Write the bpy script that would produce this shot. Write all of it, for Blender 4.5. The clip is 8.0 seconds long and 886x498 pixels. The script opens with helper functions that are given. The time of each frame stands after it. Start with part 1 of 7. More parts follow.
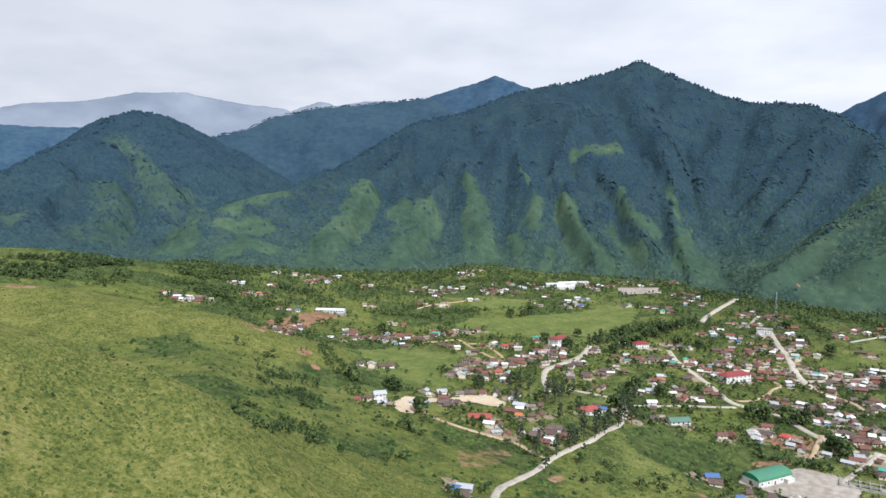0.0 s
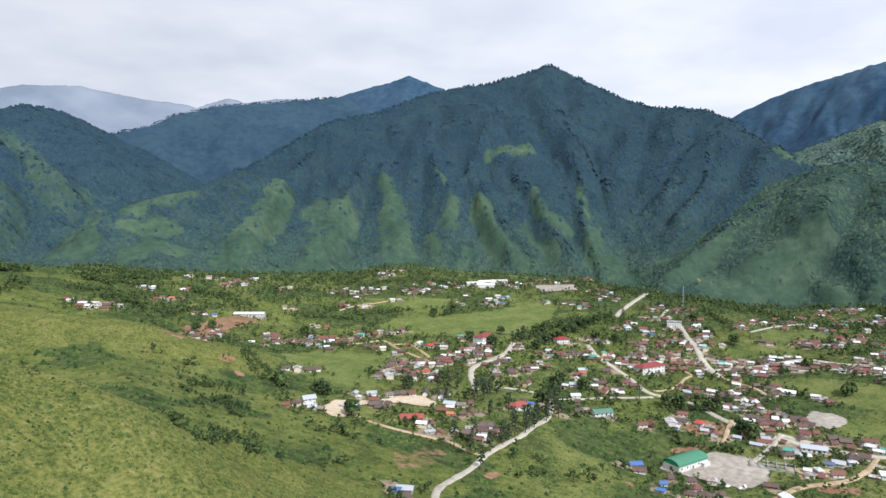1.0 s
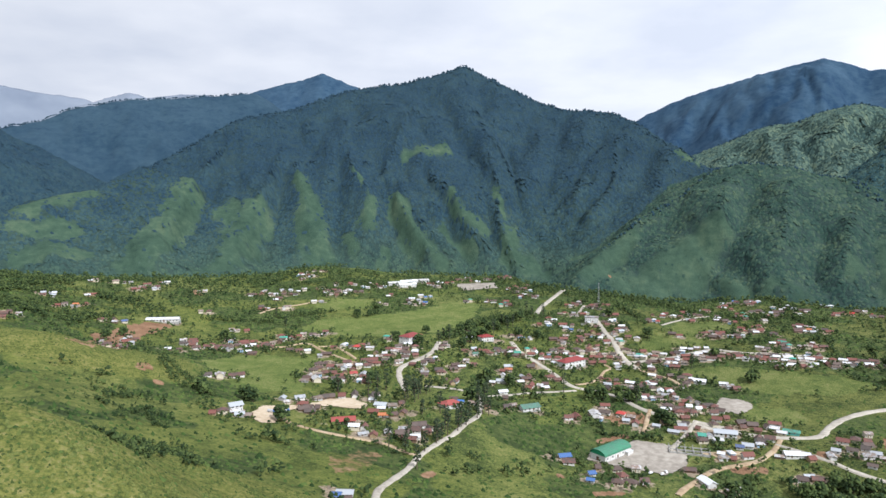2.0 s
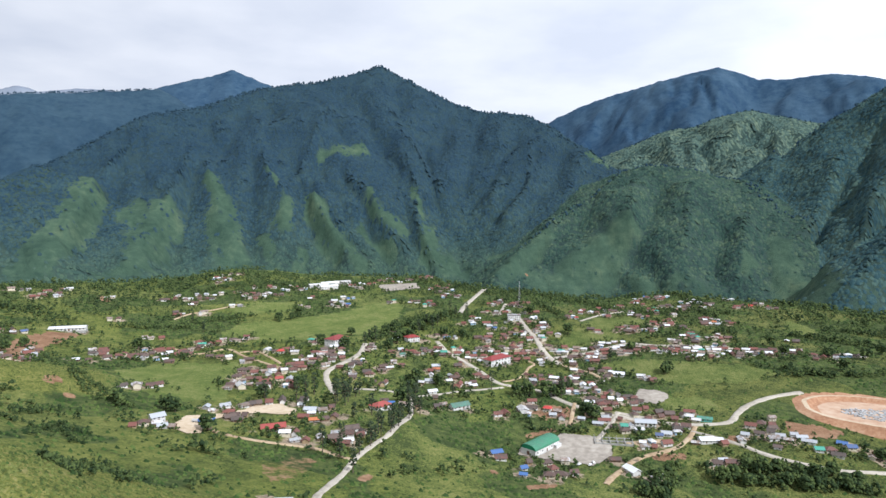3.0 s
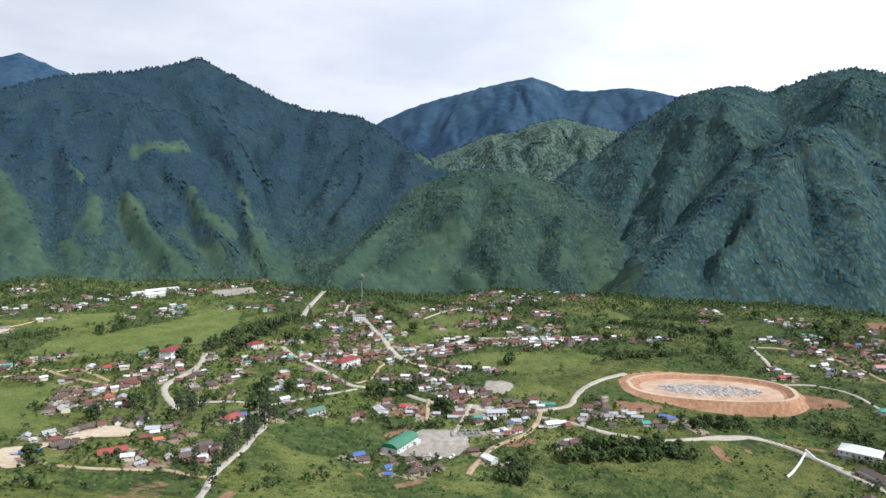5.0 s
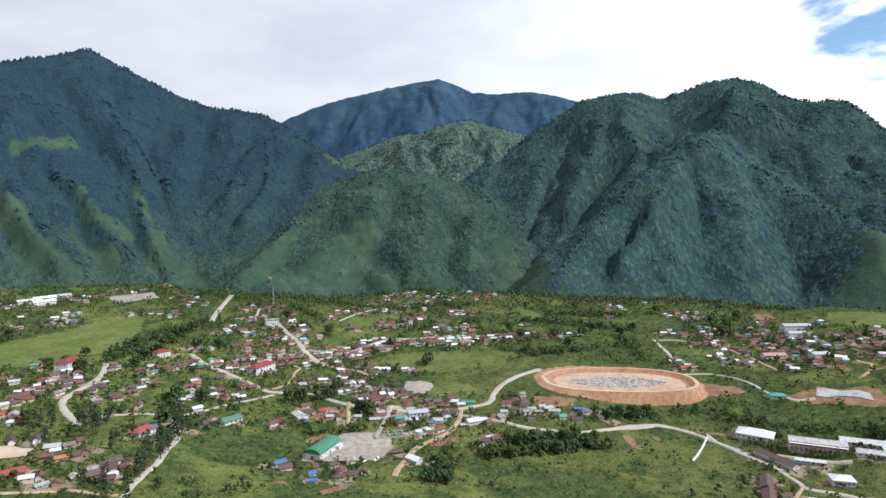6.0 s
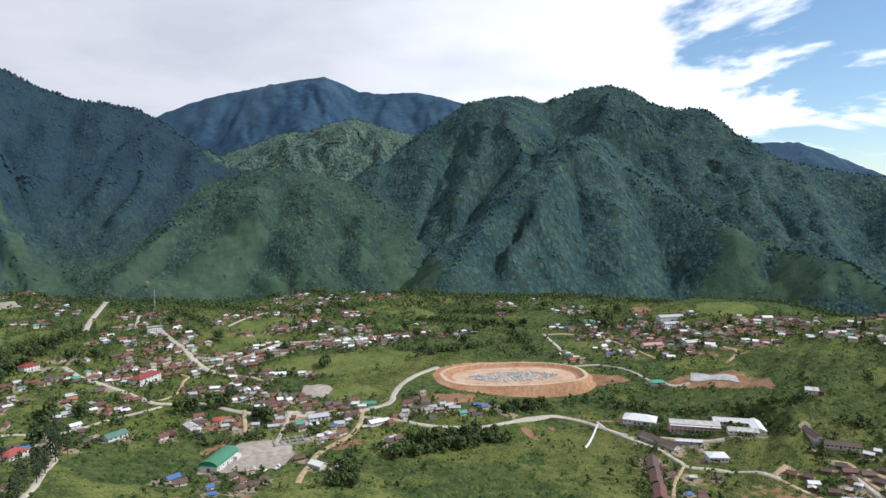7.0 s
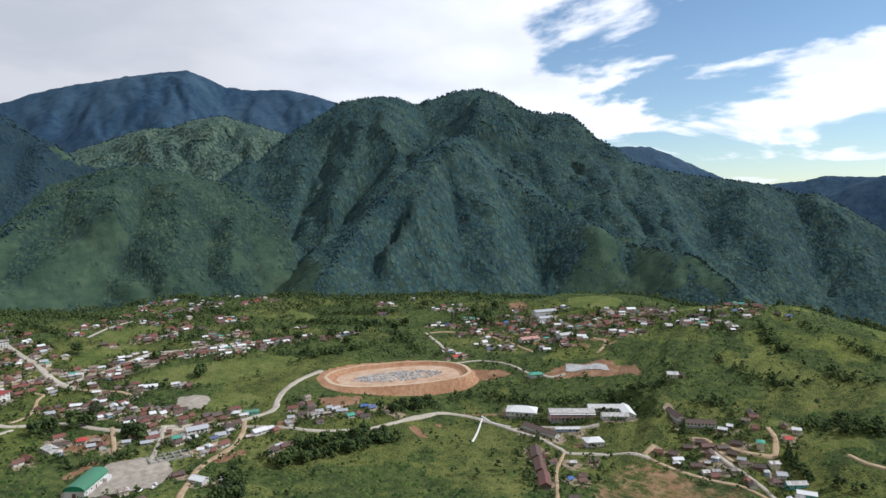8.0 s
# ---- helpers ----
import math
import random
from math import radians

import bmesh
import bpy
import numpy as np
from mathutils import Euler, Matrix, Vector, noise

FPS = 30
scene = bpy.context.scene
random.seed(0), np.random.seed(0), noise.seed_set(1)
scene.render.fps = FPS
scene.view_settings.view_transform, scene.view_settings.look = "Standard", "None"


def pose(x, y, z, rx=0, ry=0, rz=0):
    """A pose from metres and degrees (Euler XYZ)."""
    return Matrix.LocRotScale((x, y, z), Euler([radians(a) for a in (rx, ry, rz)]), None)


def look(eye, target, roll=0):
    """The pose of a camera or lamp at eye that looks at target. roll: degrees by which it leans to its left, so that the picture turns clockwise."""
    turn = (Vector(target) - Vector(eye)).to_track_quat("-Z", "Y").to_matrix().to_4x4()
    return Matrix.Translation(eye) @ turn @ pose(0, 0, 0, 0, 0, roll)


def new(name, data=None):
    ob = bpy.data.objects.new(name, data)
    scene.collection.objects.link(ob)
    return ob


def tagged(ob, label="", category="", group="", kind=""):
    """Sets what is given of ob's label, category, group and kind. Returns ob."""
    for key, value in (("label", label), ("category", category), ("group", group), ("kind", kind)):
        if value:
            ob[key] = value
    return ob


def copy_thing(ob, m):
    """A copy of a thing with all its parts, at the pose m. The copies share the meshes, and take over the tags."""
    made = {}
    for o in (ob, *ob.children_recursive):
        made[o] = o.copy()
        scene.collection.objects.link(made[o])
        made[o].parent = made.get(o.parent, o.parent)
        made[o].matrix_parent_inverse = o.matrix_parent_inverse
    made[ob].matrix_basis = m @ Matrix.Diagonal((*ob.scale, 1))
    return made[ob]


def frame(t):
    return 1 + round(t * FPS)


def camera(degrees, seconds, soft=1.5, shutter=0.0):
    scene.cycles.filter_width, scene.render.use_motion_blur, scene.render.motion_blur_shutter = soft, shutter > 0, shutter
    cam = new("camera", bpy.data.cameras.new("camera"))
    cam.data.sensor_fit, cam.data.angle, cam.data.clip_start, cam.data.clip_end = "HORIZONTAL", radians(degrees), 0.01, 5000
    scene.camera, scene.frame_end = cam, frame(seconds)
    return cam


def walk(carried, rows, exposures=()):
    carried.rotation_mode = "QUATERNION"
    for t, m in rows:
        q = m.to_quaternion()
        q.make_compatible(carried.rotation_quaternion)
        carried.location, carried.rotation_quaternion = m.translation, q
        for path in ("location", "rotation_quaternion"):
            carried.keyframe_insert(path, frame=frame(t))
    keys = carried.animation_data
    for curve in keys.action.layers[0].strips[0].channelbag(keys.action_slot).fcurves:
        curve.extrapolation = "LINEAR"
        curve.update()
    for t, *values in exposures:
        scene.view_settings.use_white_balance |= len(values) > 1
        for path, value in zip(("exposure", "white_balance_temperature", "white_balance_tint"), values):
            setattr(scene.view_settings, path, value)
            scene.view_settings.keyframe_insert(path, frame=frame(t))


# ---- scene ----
cam = camera(68.2, 8.0)
PATH = [
    (0, (-0.184, -0.811, 191.137), (-0.232, 1.183, 190.99), 0.3),
    (0.5, (-6.556, 0.349, 191.04), (-6.472, 2.342, 190.892), 0.2),
    (1, (-13.013, 1.511, 190.949), (-12.797, 3.494, 190.803), 0.2),
    (1.5, (-19.257, 2.972, 190.912), (-18.911, 4.936, 190.766), 0.2),
    (3, (-37.207, 8.482, 190.92), (-36.486, 10.342, 190.776), 0.1),
    (3.5, (-42.732, 11.011, 190.842), (-41.891, 12.82, 190.699), 0.1),
    (4, (-47.971, 13.941, 190.796), (-47.014, 15.692, 190.653), 0.1),
    (5.5, (-62.673, 24.816, 190.75), (-61.382, 26.337, 190.61), 0.1),
    (6, (-67.068, 29.153, 190.713), (-65.669, 30.575, 190.574), 0.1),
    (6.5, (-71.071, 33.715, 190.799), (-69.558, 35.015, 190.659), 0.1),
    (7, (-74.641, 38.237, 190.87), (-73.017, 39.397, 190.731), 0.1),
    (7.5, (-77.461, 42.882, 190.853), (-75.734, 43.881, 190.715), -0.0),
    (8, (-79.649, 47.634, 190.832), (-77.833, 48.461, 190.694), -0.0),
]
EXPOSURES = [(0.0, 0.07, 5860, 12), (3.5, 0.06, 5740, 12), (5.5, -0.05, 5780, 12), (7.0, -0.23, 5860, 12), (8.0, -0.41, 5900, 12)]
walk(cam, [(t, look(eye, target, roll)) for t, eye, target, roll in PATH], EXPOSURES)

# ---- world, sun, exposure ----
SUN_AZ, SUN_EL = 154.0, 44.0          # compass direction towards the sun (0 = +Y, clockwise), height above the horizon


def make_world():
    w = bpy.data.worlds.new("sky")
    w.use_nodes = True
    scene.world = w
    nt = w.node_tree
    nt.nodes.clear()
    N, Lk = nt.nodes.new, nt.links.new
    out = N("ShaderNodeOutputWorld")
    bg = N("ShaderNodeBackground")
    Lk(bg.outputs[0], out.inputs[0])
    sky = N("ShaderNodeTexSky")
    sky.sky_type = "NISHITA"
    sky.sun_disc = False
    sky.sun_elevation = radians(SUN_EL)
    sky.sun_rotation = radians(SUN_AZ)
    sky.air_density, sky.dust_density, sky.ozone_density = 1.0, 0.15, 1.4
    co = N("ShaderNodeTexCoord")
    sep = N("ShaderNodeSeparateXYZ")
    Lk(co.outputs["Generated"], sep.inputs[0])

    def math_node(op, a, b=None, clamp=False):
        n = N("ShaderNodeMath")
        n.operation, n.use_clamp = op, clamp
        for k, v in enumerate((a, b)):
            if v is None:
                continue
            if isinstance(v, (int, float)):
                n.inputs[k].default_value = v
            else:
                Lk(v, n.inputs[k])
        return n.outputs[0]

    # cloud deck seen in perspective: direction divided by its height
    h = math_node("ADD", math_node("MAXIMUM", sep.outputs[2], 0.0), 0.16)
    u = math_node("DIVIDE", sep.outputs[0], h)
    v = math_node("DIVIDE", sep.outputs[1], h)
    comb = N("ShaderNodeCombineXYZ")
    Lk(u, comb.inputs[0])
    Lk(v, comb.inputs[1])
    n1 = N("ShaderNodeTexNoise")
    n1.inputs["Scale"].default_value, n1.inputs["Detail"].default_value = 0.95, 10.0
    n1.inputs["Roughness"].default_value, n1.inputs["Distortion"].default_value = 0.56, 0.35
    Lk(comb.outputs[0], n1.inputs["Vector"])
    n2 = N("ShaderNodeTexNoise")
    n2.inputs["Scale"].default_value, n2.inputs["Detail"].default_value = 1.7, 6.0
    Lk(comb.outputs[0], n2.inputs["Vector"])
    # the overcast opens towards the south-east
    cover = N("ShaderNodeMapRange")
    cover.interpolation_type = "SMOOTHSTEP"
    cover.inputs["From Min"].default_value, cover.inputs["From Max"].default_value = 0.62, 0.99
    cover.inputs["To Min"].default_value, cover.inputs["To Max"].default_value = 0.40, -0.05
    toward = math_node("ADD", math_node("MULTIPLY", sep.outputs[0], 0.97), math_node("MULTIPLY", sep.outputs[1], -0.24))
    Lk(toward, cover.inputs["Value"])
    dens = math_node("ADD", n1.outputs["Fac"], cover.outputs[0])
    ramp = N("ShaderNodeMapRange")
    ramp.interpolation_type = "SMOOTHSTEP"
    ramp.inputs["From Min"].default_value, ramp.inputs["From Max"].default_value = 0.475, 0.545
    Lk(dens, ramp.inputs["Value"])
    shade = N("ShaderNodeValToRGB")
    shade.color_ramp.elements[0].position, shade.color_ramp.elements[0].color = 0.32, (0.82, 0.84, 0.875, 1)
    shade.color_ramp.elements[1].position, shade.color_ramp.elements[1].color = 0.60, (1.0, 0.995, 0.985, 1)
    Lk(n2.outputs["Fac"], shade.inputs[0])
    lum = N("ShaderNodeMixRGB")
    lum.blend_type = "MULTIPLY"
    lum.inputs[0].default_value = 1.0
    thin = N("ShaderNodeMapRange")
    for key, val in zip(("From Min", "From Max", "To Min", "To Max"), (-0.6, 0.6, CLOUD * 0.82, CLOUD * 1.06)):
        thin.inputs[key].default_value = val
    Lk(toward, thin.inputs["Value"])
    glow = N("ShaderNodeMapRange")         # sunlit cloud beside the blue gaps
    for key, val in zip(("From Min", "From Max", "To Min", "To Max"), (0.5, 0.95, 0.0, CLOUD * 0.66)):
        glow.inputs[key].default_value = val
    Lk(toward, glow.inputs["Value"])
    Lk(math_node("ADD", thin.outputs[0], glow.outputs[0]), lum.inputs[2])
    Lk(shade.outputs[0], lum.inputs[1])
    mix = N("ShaderNodeMixRGB")
    Lk(ramp.outputs[0], mix.inputs[0])
    clear = N("ShaderNodeMixRGB")
    clear.blend_type = "MULTIPLY"
    clear.inputs[0].default_value, clear.inputs[2].default_value = 1.0, (1.5, 1.55, 1.5, 1)
    Lk(sky.outputs[0], clear.inputs[1])
    Lk(clear.outputs[0], mix.inputs[1])
    Lk(lum.outputs[0], mix.inputs[2])
    Lk(mix.outputs[0], bg.inputs[0])
    bg.inputs[1].default_value = 0.10


CLOUD = 9.3                            # brightness of lit cloud before the world's strength
make_world()

sun = new("sun", bpy.data.lights.new("sun", "SUN"))
sun.data.energy, sun.data.angle, sun.data.color = 4.4, radians(1.5), (1.0, 0.955, 0.88)
az, el = radians(SUN_AZ), radians(SUN_EL)
sun.matrix_world = look(Vector((math.sin(az) * math.cos(el), math.cos(az) * math.cos(el), math.sin(el))) * 900, (0, 0, 0))

# ---- the lie of the land ----
RNG = np.random.default_rng(7)
LATTICE = RNG.random((256, 256))


def value_noise(x, y, seed=0):
    """Smooth noise in 0..1 on a unit lattice."""
    xi, yi = np.floor(x).astype(int), np.floor(y).astype(int)
    fx, fy = x - xi, y - yi
    fx, fy = fx * fx * (3 - 2 * fx), fy * fy * (3 - 2 * fy)
    xi, yi = xi + 37 * seed, yi + 91 * seed
    a, b = LATTICE[xi & 255, yi & 255], LATTICE[(xi + 1) & 255, yi & 255]
    c, d = LATTICE[xi & 255, (yi + 1) & 255], LATTICE[(xi + 1) & 255, (yi + 1) & 255]
    return (a * (1 - fx) + b * fx) * (1 - fy) + (c * (1 - fx) + d * fx) * fy


def fbm(x, y, octaves=4, seed=0):
    total, amp, norm = 0.0, 1.0, 0.0
    for k in range(octaves):
        total = total + amp * value_noise(x * 2 ** k, y * 2 ** k, seed + k)
        norm, amp = norm + amp, amp * 0.5
    return total / norm


def smooth(a, b, v):
    t = np.clip((v - a) / (b - a), 0, 1)
    return t * t * (3 - 2 * t)


# crest line, fall of the flanks, depth and spacing of the ribs, rounding of the crest
RIDGES = {
    "main_west": ([(-522, 2393, 266), (-409, 2460, 339), (-288, 2522, 418), (-162, 2577, 484), (-30, 2627, 528), (128, 2668, 590), (244, 2705, 631), (452, 2723, 676), (614, 2737, 720), (736, 2752, 757)], 0.74, 55, 230, 20),
    "main_east": ([(738, 2752, 758), (857, 2640, 670), (1005, 2507, 590), (1100, 2386, 556), (1186, 2262, 514), (1225, 2157, 472), (1276, 2042, 396), (1325, 1921, 310)], 0.74, 55, 240, 20),
    "back_west": ([(-1195, 2860, 416), (-1105, 2957, 475), (-1007, 3052, 510), (-901, 3144, 579), (-706, 3252, 643), (-497, 3348, 671), (-332, 3426, 702), (-160, 3496, 733)], 0.6, 50, 240, 20),
    "back_peak": ([(-377, 3881, 737), (-178, 3895, 799), (-46, 3899, 845), (86, 3898, 878), (205, 3894, 926), (284, 3889, 896), (480, 3870, 818)], 0.6, 30, 240, 20),
    "west_peak": ([(-1215, 1588, 200), (-1230, 1732, 254), (-1209, 1897, 326), (-1170, 2066, 401), (-1178, 2204, 472), (-1131, 2285, 499), (-1070, 2369, 493), (-1002, 2453, 456), (-907, 2542, 396)], 0.62, 45, 220, 25),
    "far_west": ([(-2699, 3474, 601), (-2407, 3683, 599), (-2153, 3836, 610), (-1981, 3928, 600)], 0.6, 30, 260, 30),
    "haze_west": ([(-2737, 3882, 733), (-2643, 3946, 770), (-2361, 4121, 810), (-2103, 4258, 885), (-1823, 4386, 903), (-1658, 4451, 872), (-1486, 4511, 847), (-1233, 4586, 827)], 0.8, 20, 260, 30),
    "haze_mid": ([(-1543, 4333, 622), (-1372, 4390, 703), (-1195, 4441, 770), (-1050, 4478, 828), (-950, 4500, 865), (-846, 4521, 838), (-675, 4549, 869), (-483, 4574, 881), (-366, 4585, 837)], 0.8, 20, 260, 20),
    "grass_spur": ([(-793, 1670, 42), (-740, 1817, 141), (-654, 1969, 198), (-537, 2120, 245), (-453, 2254, 297)], 0.55, 25, 120, 25),
    "grass_dome": ([(-671, 1777, 34), (-586, 1807, 94), (-498, 1833, 38)], 0.55, 15, 90, 20),
    "knoll": ([(850, 1679, 53), (987, 1715, 130), (1146, 1731, 243), (1265, 1769, 294), (1366, 1713, 308), (1451, 1664, 290), (1547, 1598, 239)], 0.6, 24, 150, 35),
    "knoll_east": ([(1547, 1598, 239), (1554, 1501, 181), (1558, 1404, 91), (1566, 1297, -2)], 0.62, 40, 130, 30),
    "east_massif": ([(1809, 1685, 336), (1938, 1579, 463), (2063, 1460, 577), (2204, 1291, 616), (2274, 1228, 607), (2362, 1120, 646), (2436, 1027, 658), (2437, 930, 633), (2427, 856, 582), (2420, 762, 543), (2410, 670, 537), (2393, 601, 489), (2373, 533, 421)], 0.72, 50, 170, 20),
    "east_low": ([(2373, 533, 421), (2369, 409, 335), (2362, 254, 291), (2344, 125, 273), (2317, -80, 247), (2286, -158, 228), (2252, -247, 167), (2213, -342, 101), (2170, -433, 49)], 0.55, 45, 180, 25),
    "east_back": ([(3219, 871, 536), (3264, 667, 475), (3294, 467, 471), (3308, 335, 412), (3319, 156, 322), (3320, -16, 259)], 0.6, 30, 260, 25),
    "front_spur": ([(2204, 936, 567), (2057, 942, 430), (1969, 804, 323), (1887, 625, 236), (1837, 489, 163), (1769, 409, 121), (1707, 264, 74), (1617, 147, 55), (1520, 69, 14), (1420, 23, -22)], 0.72, 60, 130, 18),
    "front_rib": ([(1904, 878, 413), (1689, 898, 318), (1500, 910, 231), (1326, 912, 129), (1160, 893, 38)], 0.8, 30, 120, 18),
    "north_peak": ([(1738, 3498, 483), (1874, 3423, 613), (1973, 3364, 676), (2093, 3286, 743), (2215, 3201, 793), (2380, 3074, 845), (2484, 2986, 880), (2588, 2892, 906), (2650, 2833, 918), (2711, 2772, 894), (2792, 2687, 839), (2892, 2573, 831), (2990, 2453, 844), (3104, 2301, 812), (3212, 2140, 753)], 0.62, 120, 260, 25),
    "north_front": ([(1556, 2503, 343), (1665, 2427, 391), (1839, 2288, 485), (1981, 2158, 535), (2091, 2046, 563), (2167, 1960, 532), (2270, 1832, 488), (2327, 1754, 436)], 0.6, 55, 200, 25),
    "far_east": ([(4620, -7, 304), (4614, -201, 330), (4608, -295, 336), (4597, -416, 368), (4584, -534, 359), (4560, -704, 355), (4520, -919, 291)], 0.7, 20, 260, 30),
    "far_east_near": ([(4204, -326, 210), (4193, -434, 257), (4184, -513, 303), (4162, -660, 346), (4129, -833, 372), (4050, -1100, 380)], 0.7, 20, 260, 30),
    "east_rise": ([(952, 368, 32), (944, 300, 47), (922, 208, 53), (889, 125, 44), (849, 52, 60), (811, 2, 66), (783, -38, 55), (758, -99, 48)], 0.26, 16, 90, 50),
    "north_rise": ([(-63, 1262, 34), (1, 1269, 56), (45, 1273, 62), (110, 1274, 52), (198, 1261, 38), (305, 1232, 40), (386, 1202, 44), (425, 1182, 31)], 0.11, 0, 120, 60),
    "brow_rise": ([(616, 953, 14), (669, 923, 26), (713, 897, 33), (784, 840, 30), (851, 765, 25), (902, 682, 17), (943, 600, 18), (976, 519, 21)], 0.11, 0, 120, 60),
    "near_spur": ([(-460, 40, 290), (-320, 120, 222), (-200, 180, 172), (-122, 228, 134), (-86, 282, 92), (-60, 325, 60), (-36, 360, 32)], 0.46, 4, 60, 40),
    "second_spur": ([(-620, 380, 160), (-420, 584, 113), (-367, 584, 110), (-320, 565, 101), (-280, 575, 96), (-242, 583, 89), (-213, 587, 84), (-190, 587, 74), (-162, 590, 65), (-142, 582, 58), (-110, 570, 38), (-85, 545, 28)], 0.42, 5, 80, 25),
    "west_rise": ([(-900, 620, 165), (-579, 727, 137), (-558, 780, 131), (-535, 808, 129), (-514, 845, 122), (-490, 882, 113), (-462, 920, 103), (-430, 957, 94), (-394, 994, 85), (-352, 1026, 78), (-306, 1056, 71), (-256, 1079, 64)], 0.24, 8, 120, 60),
}
TOWN_RISES = ("near_spur", "second_spur", "west_rise", "east_rise", "north_rise", "brow_rise")
# the edge of the town's terrace: compass degrees from the origin, metres
EDGE = [(-180, 700), (-90, 900), (-40, 1300), (-22, 1300), (-8, 1240), (4, 1340), (16, 1330), (25, 1210), (35, 1190), (45, 1170), (55, 1220), (65, 1260), (75, 1180), (83, 1080), (92, 1040), (100, 980), (112, 800), (135, 600), (180, 700)]


def ridge_height(x, y, name, k):
    pts, fall, depth, spacing, rounding = RIDGES[name]
    gaps, crests = [], []
    for (ax, ay, za), (bx, by, zb) in zip(pts, pts[1:]):
        ux, uy = bx - ax, by - ay
        t = np.clip(((x - ax) * ux + (y - ay) * uy) / (ux * ux + uy * uy), 0, 1)
        gaps.append(np.hypot(x - ax - t * ux, y - ay - t * uy) + 1.0)
        crests.append(za + t * (zb - za))
    best = np.minimum.reduce(gaps)
    weight = [(best / g) ** 8 for g in gaps]
    crest = sum(w * c for w, c in zip(weight, crests)) / sum(weight)
    top = crest - fall * (np.sqrt(best ** 2 + rounding ** 2) - rounding)
    # ribs run down from the crest: measured along the ridge's straight axis
    (ax, ay, _), (bx, by, _) = pts[0], pts[-1]
    span = math.hypot(bx - ax, by - ay)
    along = ((x - ax) * (bx - ax) + (y - ay) * (by - ay)) / span
    wobble = 0.8 * fbm(x / 240 + 5 * k, y / 240, 3, k) + 0.3 * fbm(x / 70, y / 70, 2, k + 3)
    rib = np.abs(2 * value_noise(along / spacing + wobble * 1.6 + 11 * k, best / 900 + wobble, k) - 1)
    rib2 = np.abs(2 * value_noise(along / spacing * 2.7 + wobble * 3 + 3 * k, best / 500 + wobble, k + 9) - 1)
    ribs = depth * smooth(5, 220, best) * (rib - 0.35 + 0.4 * (rib2 - 0.4))
    return top + ribs


# spurs (raised) and gullies (sunk) on the mountain faces: metres, line down the slope
CREASES = []
CREASES.append((30, [(-1075, 2009), (-1003, 2022), (-906, 1998), (-819, 1953)]))
CREASES.append((35, [(-997, 1860), (-951, 1749), (-882, 1592)]))
CREASES.append((-32, [(-1097, 2082), (-1013, 1994), (-940, 1911), (-898, 1788)]))
CREASES.append((-25, [(-817, 2012), (-834, 1866), (-840, 1787)]))
CREASES.append((-22, [(-511, 2092), (-538, 1986), (-539, 1897)]))
CREASES.append((22, [(-1114, 1848), (-1092, 1730), (-1006, 1505)]))
CREASES.append((-22, [(-1116, 1937), (-1075, 1803), (-1039, 1640)]))
CREASES.append((28, [(-191, 2487), (-292, 2320), (-340, 1933), (-376, 1769)]))
CREASES.append((38, [(-27, 2406), (-98, 2191), (-153, 1988), (-178, 1875)]))
CREASES.append((26, [(25, 2338), (52, 2166), (76, 2036)]))
CREASES.append((24, [(200, 2324), (244, 2161), (232, 2053)]))
CREASES.append((34, [(333, 2130), (372, 2000), (399, 1910), (431, 1882)]))
CREASES.append((28, [(469, 2167), (516, 2053), (547, 1955), (580, 1886)]))
CREASES.append((32, [(684, 2228), (677, 2097), (635, 1920), (648, 1834)]))
CREASES.append((28, [(679, 2561), (688, 2436), (727, 2250), (753, 2089)]))
CREASES.append((20, [(430, 2450), (364, 2318), (313, 2246)]))
CREASES.append((-20, [(543, 2569), (481, 2395), (388, 2240)]))
CREASES.append((-20, [(132, 2536), (103, 2410)]))
CREASES.append((18, [(237, 2558), (179, 2389)]))
CREASES.append((-30, [(-221, 2404), (-267, 2131), (-301, 1922)]))
CREASES.append((-30, [(-22, 2317), (-59, 2117), (-89, 1978)]))
CREASES.append((-26, [(171, 2324), (158, 2165), (130, 2028)]))
CREASES.append((-32, [(314, 2283), (307, 2090), (336, 1983), (368, 1929)]))
CREASES.append((-30, [(442, 2217), (495, 2032), (496, 1906)]))
CREASES.append((-30, [(624, 2323), (616, 2055), (609, 1919), (632, 1840)]))
CREASES.append((-34, [(787, 2295), (725, 2042), (730, 1892), (735, 1719)]))
CREASES.append((-42, [(1010, 2361), (903, 2160), (851, 2094)]))
CREASES.append((26, [(1043, 2225), (991, 2084), (894, 1975)]))
CREASES.append((-28, [(1112, 2065), (981, 1950), (867, 1906), (773, 1866)]))
CREASES.append((22, [(1113, 2105), (1042, 1983), (910, 1893)]))
CREASES.append((-22, [(1227, 2062), (1119, 1967), (982, 1880)]))
CREASES.append((22, [(1245, 1980), (1168, 1900), (951, 1725)]))
CREASES.append((28, [(937, 1655), (834, 1636), (724, 1579)]))
CREASES.append((32, [(1219, 1656), (1111, 1529), (1055, 1554), (946, 1538)]))
CREASES.append((-24, [(1191, 1769), (1035, 1663), (928, 1656), (826, 1606)]))
CREASES.append((-26, [(1305, 1633), (1154, 1507), (1052, 1457), (969, 1425)]))
CREASES.append((26, [(1343, 1559), (1216, 1415)]))
CREASES.append((-26, [(1312, 1396), (1155, 1264)]))
CREASES.append((22, [(1449, 1430), (1296, 1308)]))
CREASES.append((-20, [(1449, 1374), (1343, 1268), (1281, 1192)]))
CREASES.append((34, [(1947, 1967), (1814, 1900), (1764, 1978)]))
